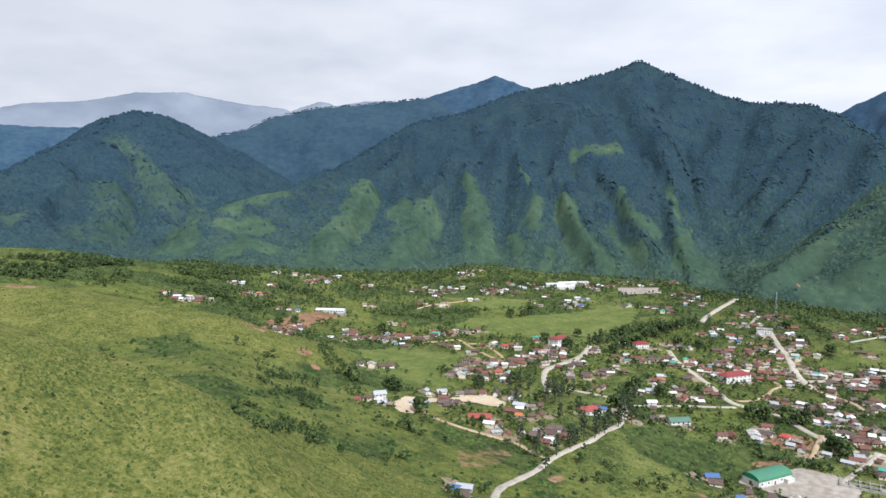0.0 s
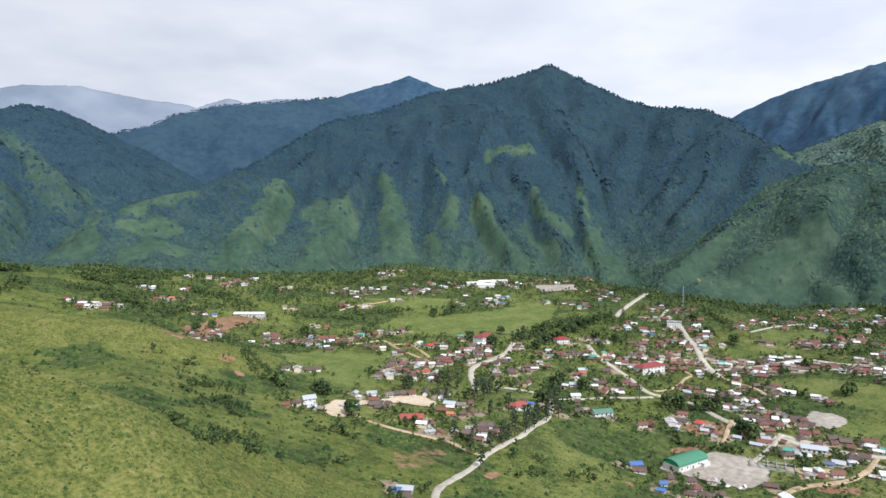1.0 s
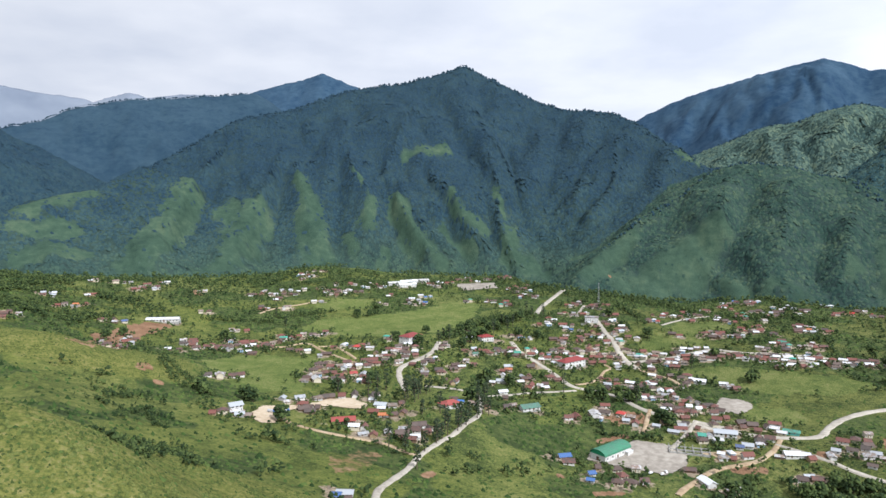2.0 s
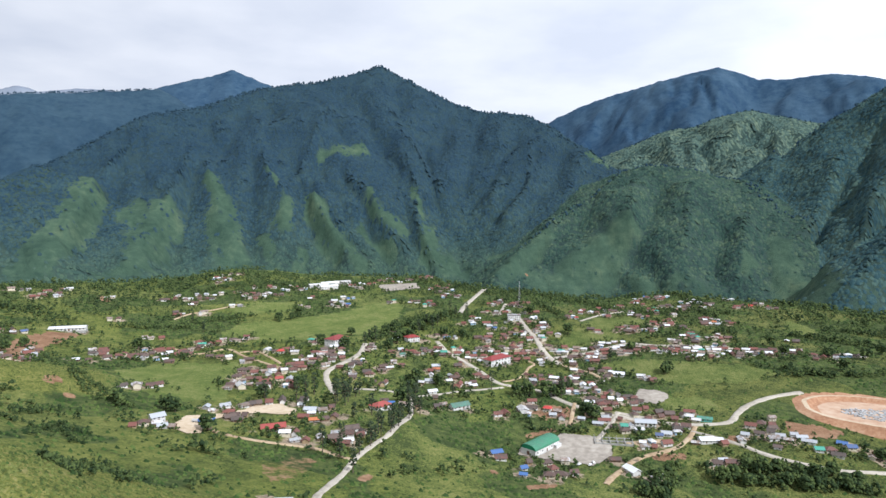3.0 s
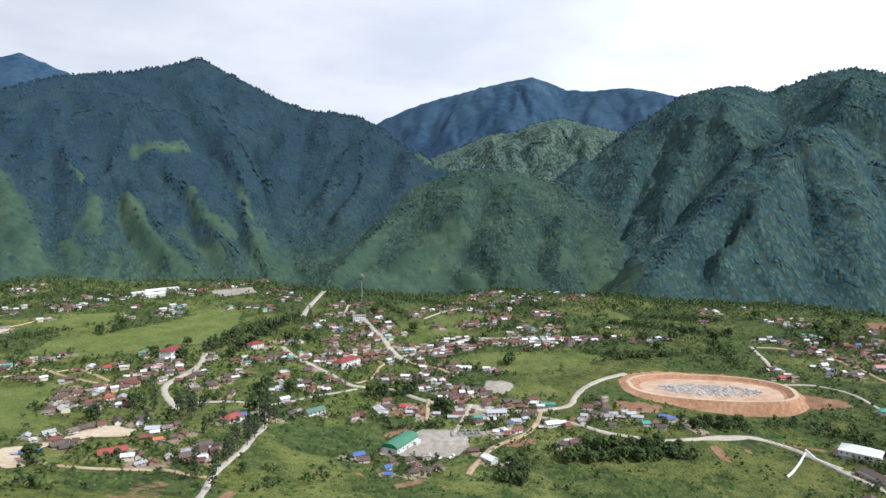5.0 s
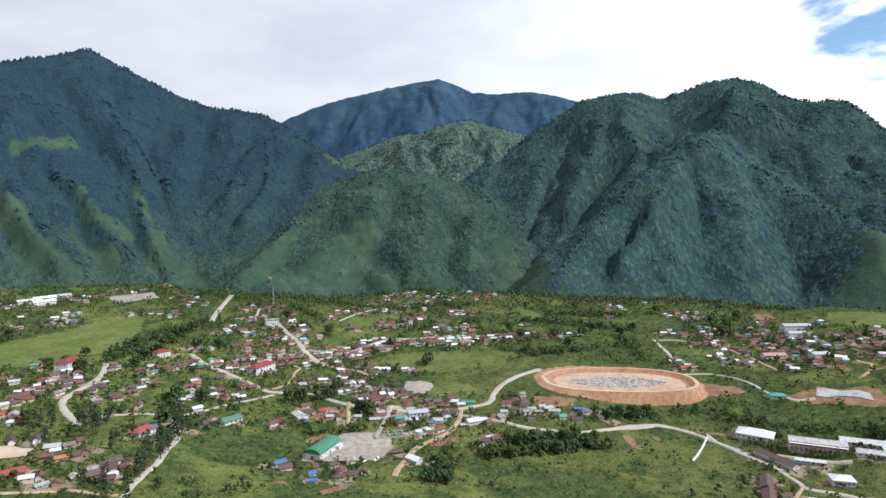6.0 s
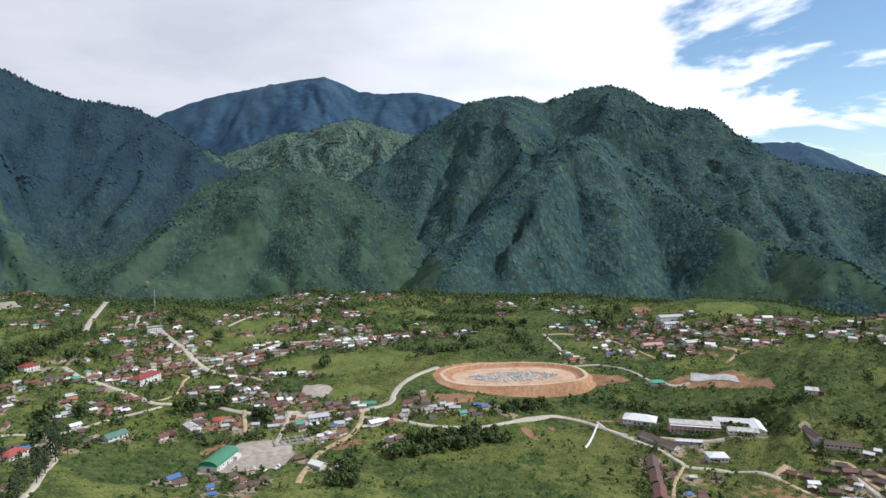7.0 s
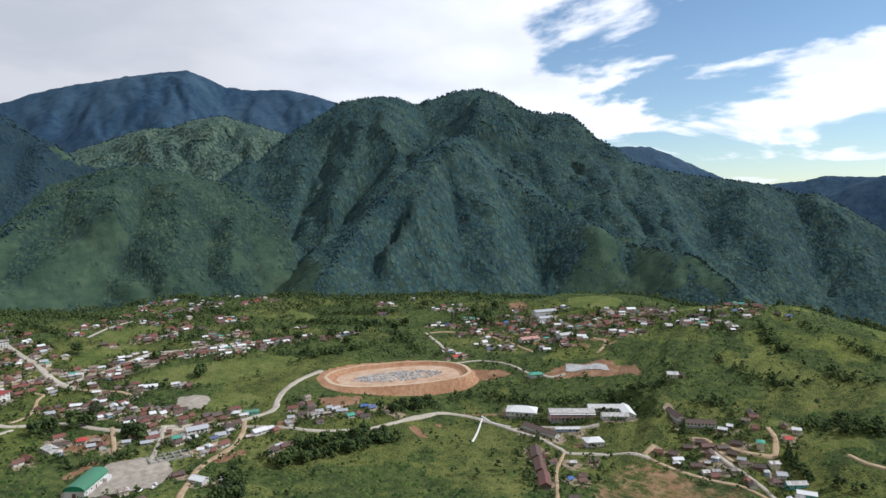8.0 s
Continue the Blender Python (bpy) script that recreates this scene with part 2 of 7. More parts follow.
CREASES.append((34, [(1976, 1955), (1978, 1821), (1744, 1627), (1577, 1529)]))
CREASES.append((28, [(1791, 2186), (1727, 2192), (1599, 2215)]))
CREASES.append((-34, [(1890, 2158), (1780, 2173), (1707, 2192)]))
CREASES.append((-34, [(2048, 1956), (1862, 1867), (1761, 1871)]))
CREASES.append((-28, [(2039, 1812), (1814, 1656)]))
CREASES.append((70, [(1752, 838), (1595, 835), (1421, 816), (1280, 819)]))
CREASES.append((-55, [(1925, 795), (1835, 699), (1731, 599), (1621, 532)]))
CREASES.append((34, [(1796, 817), (1723, 743), (1579, 644)]))
CREASES.append((-30, [(1680, 829), (1547, 741), (1431, 678)]))
CREASES.append((26, [(1479, 792), (1393, 756)]))
CREASES.append((-65, [(2007, 1096), (1828, 1143), (1726, 1175), (1589, 1171), (1465, 1167)]))
CREASES.append((40, [(1913, 1278), (1803, 1268), (1652, 1213), (1492, 1145), (1199, 990)]))
CREASES.append((-34, [(1893, 1400), (1732, 1359), (1603, 1311), (1502, 1278)]))
CREASES.append((32, [(1759, 1417), (1639, 1364), (1485, 1286)]))
CREASES.append((-32, [(2234, 1212), (2164, 1133), (1991, 1106)]))
CREASES.append((30, [(2032, 1249), (1905, 1187), (1900, 1107), (1899, 1025)]))
CREASES.append((26, [(2282, 1007), (2121, 905), (2123, 825), (2124, 705)]))
CREASES.append((-34, [(2368, 891), (2318, 764), (2230, 637), (2156, 551)]))
CREASES.append((-26, [(2286, 1139), (2194, 1061)]))
CREASES.append((24, [(2292, 726), (2223, 646), (2172, 547)]))
CREASES.append((-28, [(1388, 831), (1296, 828), (1225, 833)]))
CREASES.append((26, [(2252, 336), (2058, 259), (1843, 202)]))
CREASES.append((-26, [(2157, 129), (1947, 148)]))
CREASES.append((30, [(2212, 17), (2043, 2), (1909, -51)]))
CREASES.append((-32, [(2280, -95), (2094, -132), (1936, -153)]))
CREASES.append((30, [(2201, -184), (2134, -234), (2013, -275)]))
CREASES.append((16, [(1737, 409), (1659, 384)]))
CREASES.append((-18, [(1840, 371), (1649, 309)]))
CREASES.append((16, [(1624, 210), (1524, 190)]))
CREASES.append((-22, [(2225, 406), (2025, 373), (1888, 302)]))

# the same, gentler, on the town's eastern slope
FOLDS = []
FOLDS.append((6, [(726, 116), (661, 82), (635, 57), (602, 26)]))
FOLDS.append((5, [(731, 161), (678, 137), (636, 119)]))
FOLDS.append((7, [(757, 25), (718, 0), (691, -14)]))
FOLDS.append((6, [(719, 57), (674, 40), (647, 21), (620, -1)]))
FOLDS.append((-8, [(679, 132), (637, 114), (607, 102)]))
FOLDS.append((-9, [(693, 77), (673, 58), (642, 35), (614, 17)]))
FOLDS.append((-8, [(732, 42), (699, 25), (673, 10)]))
FOLDS.append((-6, [(654, 92), (634, 73), (602, 48)]))
FOLDS.append((-6, [(716, 168), (669, 149), (646, 137)]))


def creases(x, y, lines, reach, core, rest, sway):
    """Relief between the spurs and gullies: each line draws the ground near it to its own level."""
    total, weight = np.zeros(x.shape), np.full(x.shape, rest ** -2.0)
    bend = sway * (fbm(x / 95, y / 95, 3, 141) - 0.5)
    for dz, pts in lines:
        xs, ys = [p[0] for p in pts], [p[1] for p in pts]
        near = (x > min(xs) - reach) & (x < max(xs) + reach) & (y > min(ys) - reach) & (y < max(ys) + reach)
        if not near.any():
            continue
        px, py = x[near] + bend[near], y[near] + bend[near]
        gap = np.full(px.shape, 1e9)
        for (ax, ay), (bx, by) in zip(pts, pts[1:]):
            ux, uy = bx - ax, by - ay
            t = np.clip(((px - ax) * ux + (py - ay) * uy) / (ux * ux + uy * uy + 1e-6), 0, 1)
            gap = np.minimum(gap, np.hypot(px - ax - t * ux, py - ay - t * uy))
        w = (gap + core) ** -2.0 * smooth(reach, 0.6 * reach, gap)
        total[near] += w * dz
        weight[near] += w
    return total / weight


def terrace(x, y):
    """The sloping terrace on which the town stands."""
    u, v = np.clip(x, -500, 1050) / 1000, np.clip(y, -250, 1350) / 1000
    z = 113.0 - 568.3 * u - 342.3 * v + 692.7 * u * u + 1050.7 * u * v + 384.3 * v * v - 260.6 * u ** 3 - 600.3 * u * u * v - 484.4 * u * v * v - 119.9 * v ** 3
    z = np.clip(z, -60, 75)
    for cx, cy, r, dz in BUMPS:
        z = z + dz * np.exp(-((x - cx) ** 2 + (y - cy) ** 2) / r ** 2)
    return z


BUMPS = [(195, 458, 70, -8), (349, 654, 90, -13), (105, 512, 60, 9), (690, 210, 90, 9), (417, 384, 60, 8), (475, 270, 50, -10), (117, 741, 70, 8), (300, 300, 80, -8)]


OVAL = (549, 387, -46.0, 90.0, 53.0, 4.0)   # centre, turn, half length and width, rim height


def oval_reach(x, y):
    """0 at the oval's centre, 1 at the foot of its bank."""
    cx, cy, yaw, a, b, rim = OVAL
    c, s = math.cos(radians(yaw)), math.sin(radians(yaw))
    u, v = (x - cx) * c + (y - cy) * s, -(x - cx) * s + (y - cy) * c
    return (np.abs(u / a) ** 2.5 + np.abs(v / b) ** 2.5) ** 0.4


def height(x, y, owner=False):
    """Ground height; with owner, also whether a far range makes the ground there."""
    x, y = np.asarray(x, float), np.asarray(y, float)
    base = terrace(x, y) + 5 * (fbm(x / 130, y / 130, 3, 2) - 0.5) * smooth(80, 300, np.hypot(x, y))
    r, bearing = np.hypot(x, y), np.degrees(np.arctan2(x, y))
    edge = np.interp(bearing, [e[0] for e in EDGE], [e[1] for e in EDGE]) + 90 * (fbm(bearing / 9, r * 0, 3, 4) - 0.5)
    over = np.maximum(r - edge, 0)
    base = base - 0.62 * (np.sqrt(over ** 2 + 40 ** 2) - 40)
    base = np.maximum(base, -230 + 20 * fbm(x / 200, y / 200, 2, 6))
    z = base
    own = np.full(x.shape, -1)
    for k, name in enumerate(RIDGES):
        h = ridge_height(x, y, name, k)
        soft = 14.0 if name in TOWN_RISES else 22.0
        if name in ("north_rise", "brow_rise", "east_rise", "west_rise"):
            h = h - 0.62 * (np.sqrt(over ** 2 + 40 ** 2) - 40)
        own = np.where(h > z, k, own)
        gap = np.clip((z - h) / soft, -30, 30)
        z = np.where(gap > 0, z, h) + soft * 0.35 * np.exp(-np.abs(gap) * 2)
    slope = smooth(120, 320, over)
    # small steep rills between the larger spurs
    rill = np.abs(2 * fbm(x / 46 + 0.7 * fbm(x / 120, y / 120, 2, 151), y / 46, 3, 153) - 1)
    z = z + creases(x, y, FOLDS, 80, 5, 30, 10) * smooth(540, 600, x) * smooth(0, -60, over)
    z = z + slope * (creases(x, y, CREASES, 260, 14, 85, 34) + 11 * (rill - 0.25) * smooth(0, 90, over - 150) * (own >= 0))
    z = z + (np.minimum(z, OVAL[5] - 5.2) - z) * smooth(1.0, 0.93, oval_reach(x, y))
    z = z + (-9.5 - z) * smooth(40, 24, np.hypot(x - 545, y - 152))
    z = z + 1.2 * (fbm(x / 14, y / 14, 3, 12) - 0.5) * smooth(0.2, 1.0, over / 100)
    return (z, own) if owner else z

# ---- materials ----
class Mat:
    """A small builder for node materials."""

    def __init__(self, name, rough=0.9, spec=0.25):
        self.m = bpy.data.materials.new(name)
        self.m.use_nodes = True
        self.nt = self.m.node_tree
        self.bsdf = self.nt.nodes["Principled BSDF"]
        self.bsdf.inputs["Roughness"].default_value = rough
        self.bsdf.inputs["Specular IOR Level"].default_value = spec
        self.pos = self.nt.nodes.new("ShaderNodeNewGeometry").outputs["Position"]

    def link(self, a, b):
        self.nt.links.new(a, b)

    def noise(self, scale, detail=3.0, rough=0.55, vector=None):
        n = self.nt.nodes.new("ShaderNodeTexNoise")
        n.inputs["Scale"].default_value, n.inputs["Detail"].default_value, n.inputs["Roughness"].default_value = scale, detail, rough
        self.link(vector or self.pos, n.inputs["Vector"])
        return n.outputs["Fac"]

    def ramp(self, fac, *stops):
        n = self.nt.nodes.new("ShaderNodeValToRGB")
        els = n.color_ramp.elements
        while len(els) < len(stops):
            els.new(0.5)
        for e, (p, c) in zip(els, stops):
            e.position, e.color = p, (*c, 1)
        self.link(fac, n.inputs[0])
        return n.outputs[0]

    def level(self, fac, lo, hi, a=0.0, b=1.0):
        n = self.nt.nodes.new("ShaderNodeMapRange")
        n.interpolation_type = "SMOOTHSTEP"
        for key, v in zip(("From Min", "From Max", "To Min", "To Max"), (lo, hi, a, b)):
            n.inputs[key].default_value = v
        self.link(fac, n.inputs["Value"])
        return n.outputs[0]

    def math(self, op, a, b, clamp=False):
        n = self.nt.nodes.new("ShaderNodeMath")
        n.operation, n.use_clamp = op, clamp
        for k, v in enumerate((a, b)):
            if isinstance(v, (int, float)):
                n.inputs[k].default_value = v
            else:
                self.link(v, n.inputs[k])
        return n.outputs[0]

    def mix(self, fac, a, b, blend="MIX"):
        n = self.nt.nodes.new("ShaderNodeMixRGB")
        n.blend_type = blend
        for k, v in enumerate((fac, a, b)):
            if isinstance(v, tuple):
                n.inputs[k].default_value = (*v, 1)
            elif isinstance(v, (int, float)):
                n.inputs[k].default_value = v
            else:
                self.link(v, n.inputs[k])
        return n.outputs[0]

    def attribute(self, name):
        n = self.nt.nodes.new("ShaderNodeAttribute")
        n.attribute_name = name
        return n.outputs["Fac"]

    def random(self):
        return self.nt.nodes.new("ShaderNodeObjectInfo").outputs["Random"]

    def island(self):
        return self.nt.nodes.new("ShaderNodeNewGeometry").outputs["Random Per Island"]

    def bump(self, fac, strength, distance):
        n = self.nt.nodes.new("ShaderNodeBump")
        n.inputs["Strength"].default_value, n.inputs["Distance"].default_value = strength, distance
        self.link(fac, n.inputs["Height"])
        self.link(n.outputs[0], self.bsdf.inputs["Normal"])

    def done(self, colour):
        if isinstance(colour, tuple):
            self.bsdf.inputs["Base Color"].default_value = (*colour, 1)
        else:
            self.link(colour, self.bsdf.inputs["Base Color"])
        return self.m


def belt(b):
    """Share of painted haze and cloud shade, dark bluish, rising with altitude."""
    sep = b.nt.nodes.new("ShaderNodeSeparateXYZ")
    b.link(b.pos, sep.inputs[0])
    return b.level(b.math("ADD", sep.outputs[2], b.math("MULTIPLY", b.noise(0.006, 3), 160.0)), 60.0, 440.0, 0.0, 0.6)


def mat_ground():
    b = Mat("ground_cover", 0.95, 0.1)
    big, mid, fine = b.noise(0.004, 4), b.noise(0.035, 5, 0.6), b.noise(0.62, 4, 0.7)
    tuft = b.noise(0.16, 4, 0.6)
    mixn = b.math("ADD", b.math("ADD", b.math("MULTIPLY", mid, 0.32), b.math("MULTIPLY", fine, 0.46)), b.math("MULTIPLY", tuft, 0.22))
    mixn = b.math("ADD", b.math("MULTIPLY", b.math("SUBTRACT", mixn, 0.5), 2.2), 0.5)
    grass = b.ramp(mixn, (0.34, (0.046, 0.065, 0.022)), (0.47, (0.100, 0.126, 0.036)), (0.58, (0.155, 0.175, 0.049)), (0.70, (0.207, 0.206, 0.072)))
    lush = b.ramp(mixn, (0.34, (0.035, 0.054, 0.016)), (0.5, (0.092, 0.121, 0.029)), (0.66, (0.167, 0.188, 0.043)))
    turf = b.math("ADD", b.math("MULTIPLY", b.noise(0.55, 5, 0.7), 0.55), b.math("ADD", b.math("MULTIPLY", tuft, 0.25), b.math("MULTIPLY", mid, 0.20)))
    turf = b.math("ADD", b.math("MULTIPLY", b.math("SUBTRACT", turf, 0.5), 2.4), 0.5)
    upland = b.ramp(turf, (0.26, (0.050, 0.068, 0.020)), (0.44, (0.110, 0.128, 0.032)), (0.58, (0.166, 0.172, 0.046)), (0.76, (0.226, 0.208, 0.078)))
    grass = b.mix(b.level(big, 0.40, 0.60), grass, lush)
    # darker olive meadow colour for the eastern terrace
    east_dark = b.ramp(mixn, (0.34, (0.031, 0.043, 0.015)), (0.5, (0.083, 0.095, 0.029)), (0.68, (0.147, 0.147, 0.047)))
    grass = b.mix(b.attribute("east_dark"), grass, east_dark)
    grass = b.mix(b.attribute("upland"), grass, upland)
    scrub = b.ramp(b.math("ADD", b.math("MULTIPLY", tuft, 0.6), b.math("MULTIPLY", mid, 0.4)), (0.36, (0.030, 0.046, 0.017)), (0.5, (0.063, 0.086, 0.028)), (0.64, (0.114, 0.138, 0.042)))
    field = b.ramp(mixn, (0.35, (0.085, 0.120, 0.032)), (0.52, (0.135, 0.168, 0.044)), (0.68, (0.195, 0.205, 0.075)))
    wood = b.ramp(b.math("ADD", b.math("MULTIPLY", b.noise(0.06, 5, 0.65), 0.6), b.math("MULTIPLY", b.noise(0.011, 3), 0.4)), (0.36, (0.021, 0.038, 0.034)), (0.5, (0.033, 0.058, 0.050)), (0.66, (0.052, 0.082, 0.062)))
    # haze and cloud shade of the upper slopes, painted into the ground colour
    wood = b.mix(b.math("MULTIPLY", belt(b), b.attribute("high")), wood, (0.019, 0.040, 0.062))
    hill = b.ramp(b.math("ADD", b.math("MULTIPLY", b.noise(0.05, 5, 0.65), 0.5), b.math("MULTIPLY", b.noise(0.009, 3), 0.5)), (0.36, (0.030, 0.058, 0.041)), (0.52, (0.052, 0.090, 0.059)), (0.68, (0.090, 0.130, 0.078)))
    # distance haze painted as base colour: blue for far, paler for hazy
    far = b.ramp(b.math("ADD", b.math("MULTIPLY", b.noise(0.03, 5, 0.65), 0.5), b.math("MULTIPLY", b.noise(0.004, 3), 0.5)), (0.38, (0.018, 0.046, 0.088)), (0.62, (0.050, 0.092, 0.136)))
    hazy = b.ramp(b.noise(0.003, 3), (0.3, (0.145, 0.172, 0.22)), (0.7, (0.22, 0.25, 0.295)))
    soil = b.ramp(b.math("ADD", b.math("MULTIPLY", b.noise(0.08, 4), 0.6), b.math("MULTIPLY", fine, 0.4)), (0.35, (0.163, 0.088, 0.050)), (0.5, (0.258, 0.151, 0.088)), (0.66, (0.344, 0.227, 0.143)))
    edge = b.math("MULTIPLY", b.math("SUBTRACT", b.math("ADD", b.math("MULTIPLY", tuft, 0.5), b.math("MULTIPLY", mid, 0.5)), 0.5), 1.5)

    def mask(name, lo=0.35, hi=0.65):
        return b.level(b.math("ADD", b.attribute(name), edge), lo, hi)
    c = b.mix(mask("scrub"), grass, scrub)
    field = b.mix(b.math("MULTIPLY", b.attribute("east_dark"), 0.5), field, east_dark)
    c = b.mix(mask("field"), c, field)
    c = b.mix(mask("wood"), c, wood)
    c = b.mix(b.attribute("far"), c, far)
    c = b.mix(mask("hill", 0.10, 0.95), c, hill)
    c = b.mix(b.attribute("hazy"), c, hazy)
    c = b.mix(mask("soil"), c, soil)
    c = b.mix(mask("yard", 0.50, 0.66), c, b.ramp(fine, (0.35, (0.20, 0.145, 0.095)), (0.5, (0.31, 0.245, 0.170)), (0.66, (0.42, 0.36, 0.275))))
    b.bump(b.math("ADD", tuft, b.math("MULTIPLY", fine, 0.8)), 0.9, 1.8)
    return b.done(c)


def mat_wood(name, dark, mid_c, light, altitude_tint=False, grain=0.36):
    b = Mat(name, 0.92, 0.12)
    r = b.math("ADD", b.math("MULTIPLY", b.island(), grain), b.math("ADD", b.math("MULTIPLY", b.noise(0.011, 5, 0.6), 0.70 - grain), b.math("MULTIPLY", b.noise(0.09, 3), 0.30)))
    b.bump(b.noise(0.7, 3), 0.8, 1.2)
    c = b.ramp(r, (0.33, dark), (0.49, mid_c), (0.67, light))
    if altitude_tint:
        low = b.nt.nodes.new("ShaderNodeSeparateXYZ")
        b.link(b.pos, low.inputs[0])
        # lighter green mixed in towards the foot of the slopes
        young = b.level(b.math("ADD", low.outputs[2], b.math("MULTIPLY", b.noise(0.008, 3), 150.0)), 40.0, 210.0, 0.75, 0.0)
        c = b.mix(young, c, b.ramp(r, (0.22, (0.032, 0.062, 0.044)), (0.5, (0.052, 0.090, 0.054)), (0.8, (0.088, 0.126, 0.062))))
        # haze and cloud shade painted over the upper crowns
        if altitude_tint == "high":
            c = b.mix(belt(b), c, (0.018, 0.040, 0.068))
    return b.done(c)


def mat_paint(name, colour, rough=0.7, wear=0.25, dirt=(0.16, 0.12, 0.08), vary=0.12):
    """Plaster, paint or planks: slightly different on each object, with stains."""
    b = Mat(name, rough, 0.3)
    n = b.math("ADD", b.math("MULTIPLY", b.noise(0.35, 4, 0.6), 0.6), b.math("MULTIPLY", b.noise(2.5, 3), 0.4))
    c = b.mix(b.math("MULTIPLY", b.random(), vary), colour, tuple(0.35 * v for v in colour))
    c = b.mix(b.level(n, 0.48, 0.66, 0.0, wear), c, dirt)
    b.bump(b.noise(6.0, 3), 0.3, 0.03)
    return b.done(c)


def mat_tin(name, clean, rust, amount, rough=0.6):
    """Corrugated roofing sheet, weathered to a different degree on each roof."""
    b = Mat(name, rough, 0.22)
    n = b.math("ADD", b.math("MULTIPLY", b.noise(0.30, 4, 0.65), 0.7), b.math("MULTIPLY", b.noise(1.6, 3), 0.3))
    wear = b.math("ADD", n, b.math("MULTIPLY", b.math("SUBTRACT", b.random(), 0.5), 0.35))
    c = b.mix(b.level(wear, 0.60 - amount * 0.35, 0.78 - amount * 0.35), clean, rust)
    c = b.mix(b.math("MULTIPLY", b.random(), 0.40), c, (0.115, 0.10, 0.092))
    w = b.nt.nodes.new("ShaderNodeTexWave")
    w.inputs["Scale"].default_value = 1.6
    coord = b.nt.nodes.new("ShaderNodeTexCoord")
    b.link(coord.outputs["Object"], w.inputs["Vector"])
    b.bump(w.outputs["Fac"], 0.35, 0.05)
    return b.done(c)


def mat_loose(name, *stops, scale=0.25, rough=0.95):
    """Earth, gravel or worn paving."""
    b = Mat(name, rough, 0.15)
    n = b.math("ADD", b.math("MULTIPLY", b.noise(scale, 5, 0.62), 0.6), b.math("MULTIPLY", b.noise(scale * 0.12, 3), 0.4))
    b.bump(b.noise(1.5, 4), 0.6, 0.25)
    return b.done(b.ramp(n, *stops))


GROUND = mat_ground()
# mountain canopies: haze, sun and cloud shade are part of their colours
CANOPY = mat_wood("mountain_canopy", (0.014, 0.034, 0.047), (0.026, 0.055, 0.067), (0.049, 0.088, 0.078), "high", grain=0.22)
BUSH = mat_wood("bush_leaves", (0.018, 0.036, 0.011), (0.042, 0.078, 0.020), (0.090, 0.130, 0.034))
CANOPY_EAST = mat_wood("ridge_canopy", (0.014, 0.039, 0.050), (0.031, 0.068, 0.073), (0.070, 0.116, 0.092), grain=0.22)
# lighter copy of the canopy, painting sunlight on the side valley
CANOPY_VALLEY_LIT = mat_wood("sunlit_valley_canopy", (0.032, 0.066, 0.064), (0.072, 0.116, 0.094), (0.130, 0.172, 0.114), grain=0.22)
CANOPY_KNOLL = mat_wood("knoll_canopy", (0.018, 0.041, 0.036), (0.034, 0.067, 0.050), (0.072, 0.108, 0.066), grain=0.22)
TUSSOCK = mat_wood("tussock_grass", (0.050, 0.072, 0.020), (0.092, 0.118, 0.030), (0.145, 0.162, 0.048))
TREE_LEAF = mat_wood("tree_leaves", (0.020, 0.036, 0.015), (0.042, 0.064, 0.022), (0.090, 0.122, 0.038))
PINE_LEAF = mat_wood("pine_needles", (0.020, 0.033, 0.018), (0.038, 0.056, 0.029), (0.062, 0.080, 0.040))
BARK = mat_paint("bark", (0.11, 0.085, 0.065), 0.95, 0.5, (0.04, 0.03, 0.025))
PAVED = mat_loose("worn_pale_road", (0.34, (0.28, 0.25, 0.205)), (0.5, (0.41, 0.37, 0.305)), (0.68, (0.52, 0.475, 0.40)))
DIRT = mat_loose("dirt_track", (0.34, (0.26, 0.18, 0.11)), (0.5, (0.40, 0.30, 0.19)), (0.68, (0.50, 0.41, 0.29)))
SAND = mat_loose("pale_sand", (0.34, (0.36, 0.27, 0.18)), (0.5, (0.49, 0.39, 0.27)), (0.68, (0.58, 0.49, 0.37)))
BANK = mat_loose("banked_earth", (0.36, (0.25, 0.125, 0.070)), (0.5, (0.36, 0.20, 0.115)), (0.66, (0.46, 0.30, 0.19)), scale=0.3)
FLOOR = mat_loose("oval_floor", (0.36, (0.36, 0.22, 0.14)), (0.5, (0.47, 0.33, 0.23)), (0.66, (0.54, 0.43, 0.33)), scale=0.10)
GRAVEL = mat_loose("grey_gravel", (0.34, (0.20, 0.172, 0.14)), (0.5, (0.31, 0.275, 0.23)), (0.66, (0.43, 0.39, 0.33)), scale=0.18)
RUBBLE = mat_loose("pale_rubble", (0.34, (0.22, 0.22, 0.22)), (0.5, (0.38, 0.38, 0.375)), (0.66, (0.56, 0.56, 0.55)), scale=0.4)
CONCRETE = mat_loose("weathered_concrete", (0.34, (0.24, 0.235, 0.22)), (0.66, (0.44, 0.43, 0.40)), scale=0.5)
WALLS = {"white": mat_paint("white_plaster", (0.66, 0.65, 0.62)), "cream": mat_paint("cream_plaster", (0.62, 0.56, 0.43)),
         "timber": mat_paint("weathered_timber", (0.21, 0.145, 0.095), 0.9, 0.4, (0.07, 0.05, 0.04), 0.5), "bamboo": mat_paint("woven_bamboo", (0.36, 0.27, 0.16), 0.9, 0.4, (0.14, 0.09, 0.05), 0.4),
         "pink": mat_paint("pink_plaster", (0.58, 0.33, 0.31)), "blue": mat_paint("blue_plaster", (0.33, 0.47, 0.62)), "grey": mat_paint("grey_cement", (0.36, 0.35, 0.33)), "teal": mat_paint("turquoise_paint", (0.16, 0.50, 0.46))}
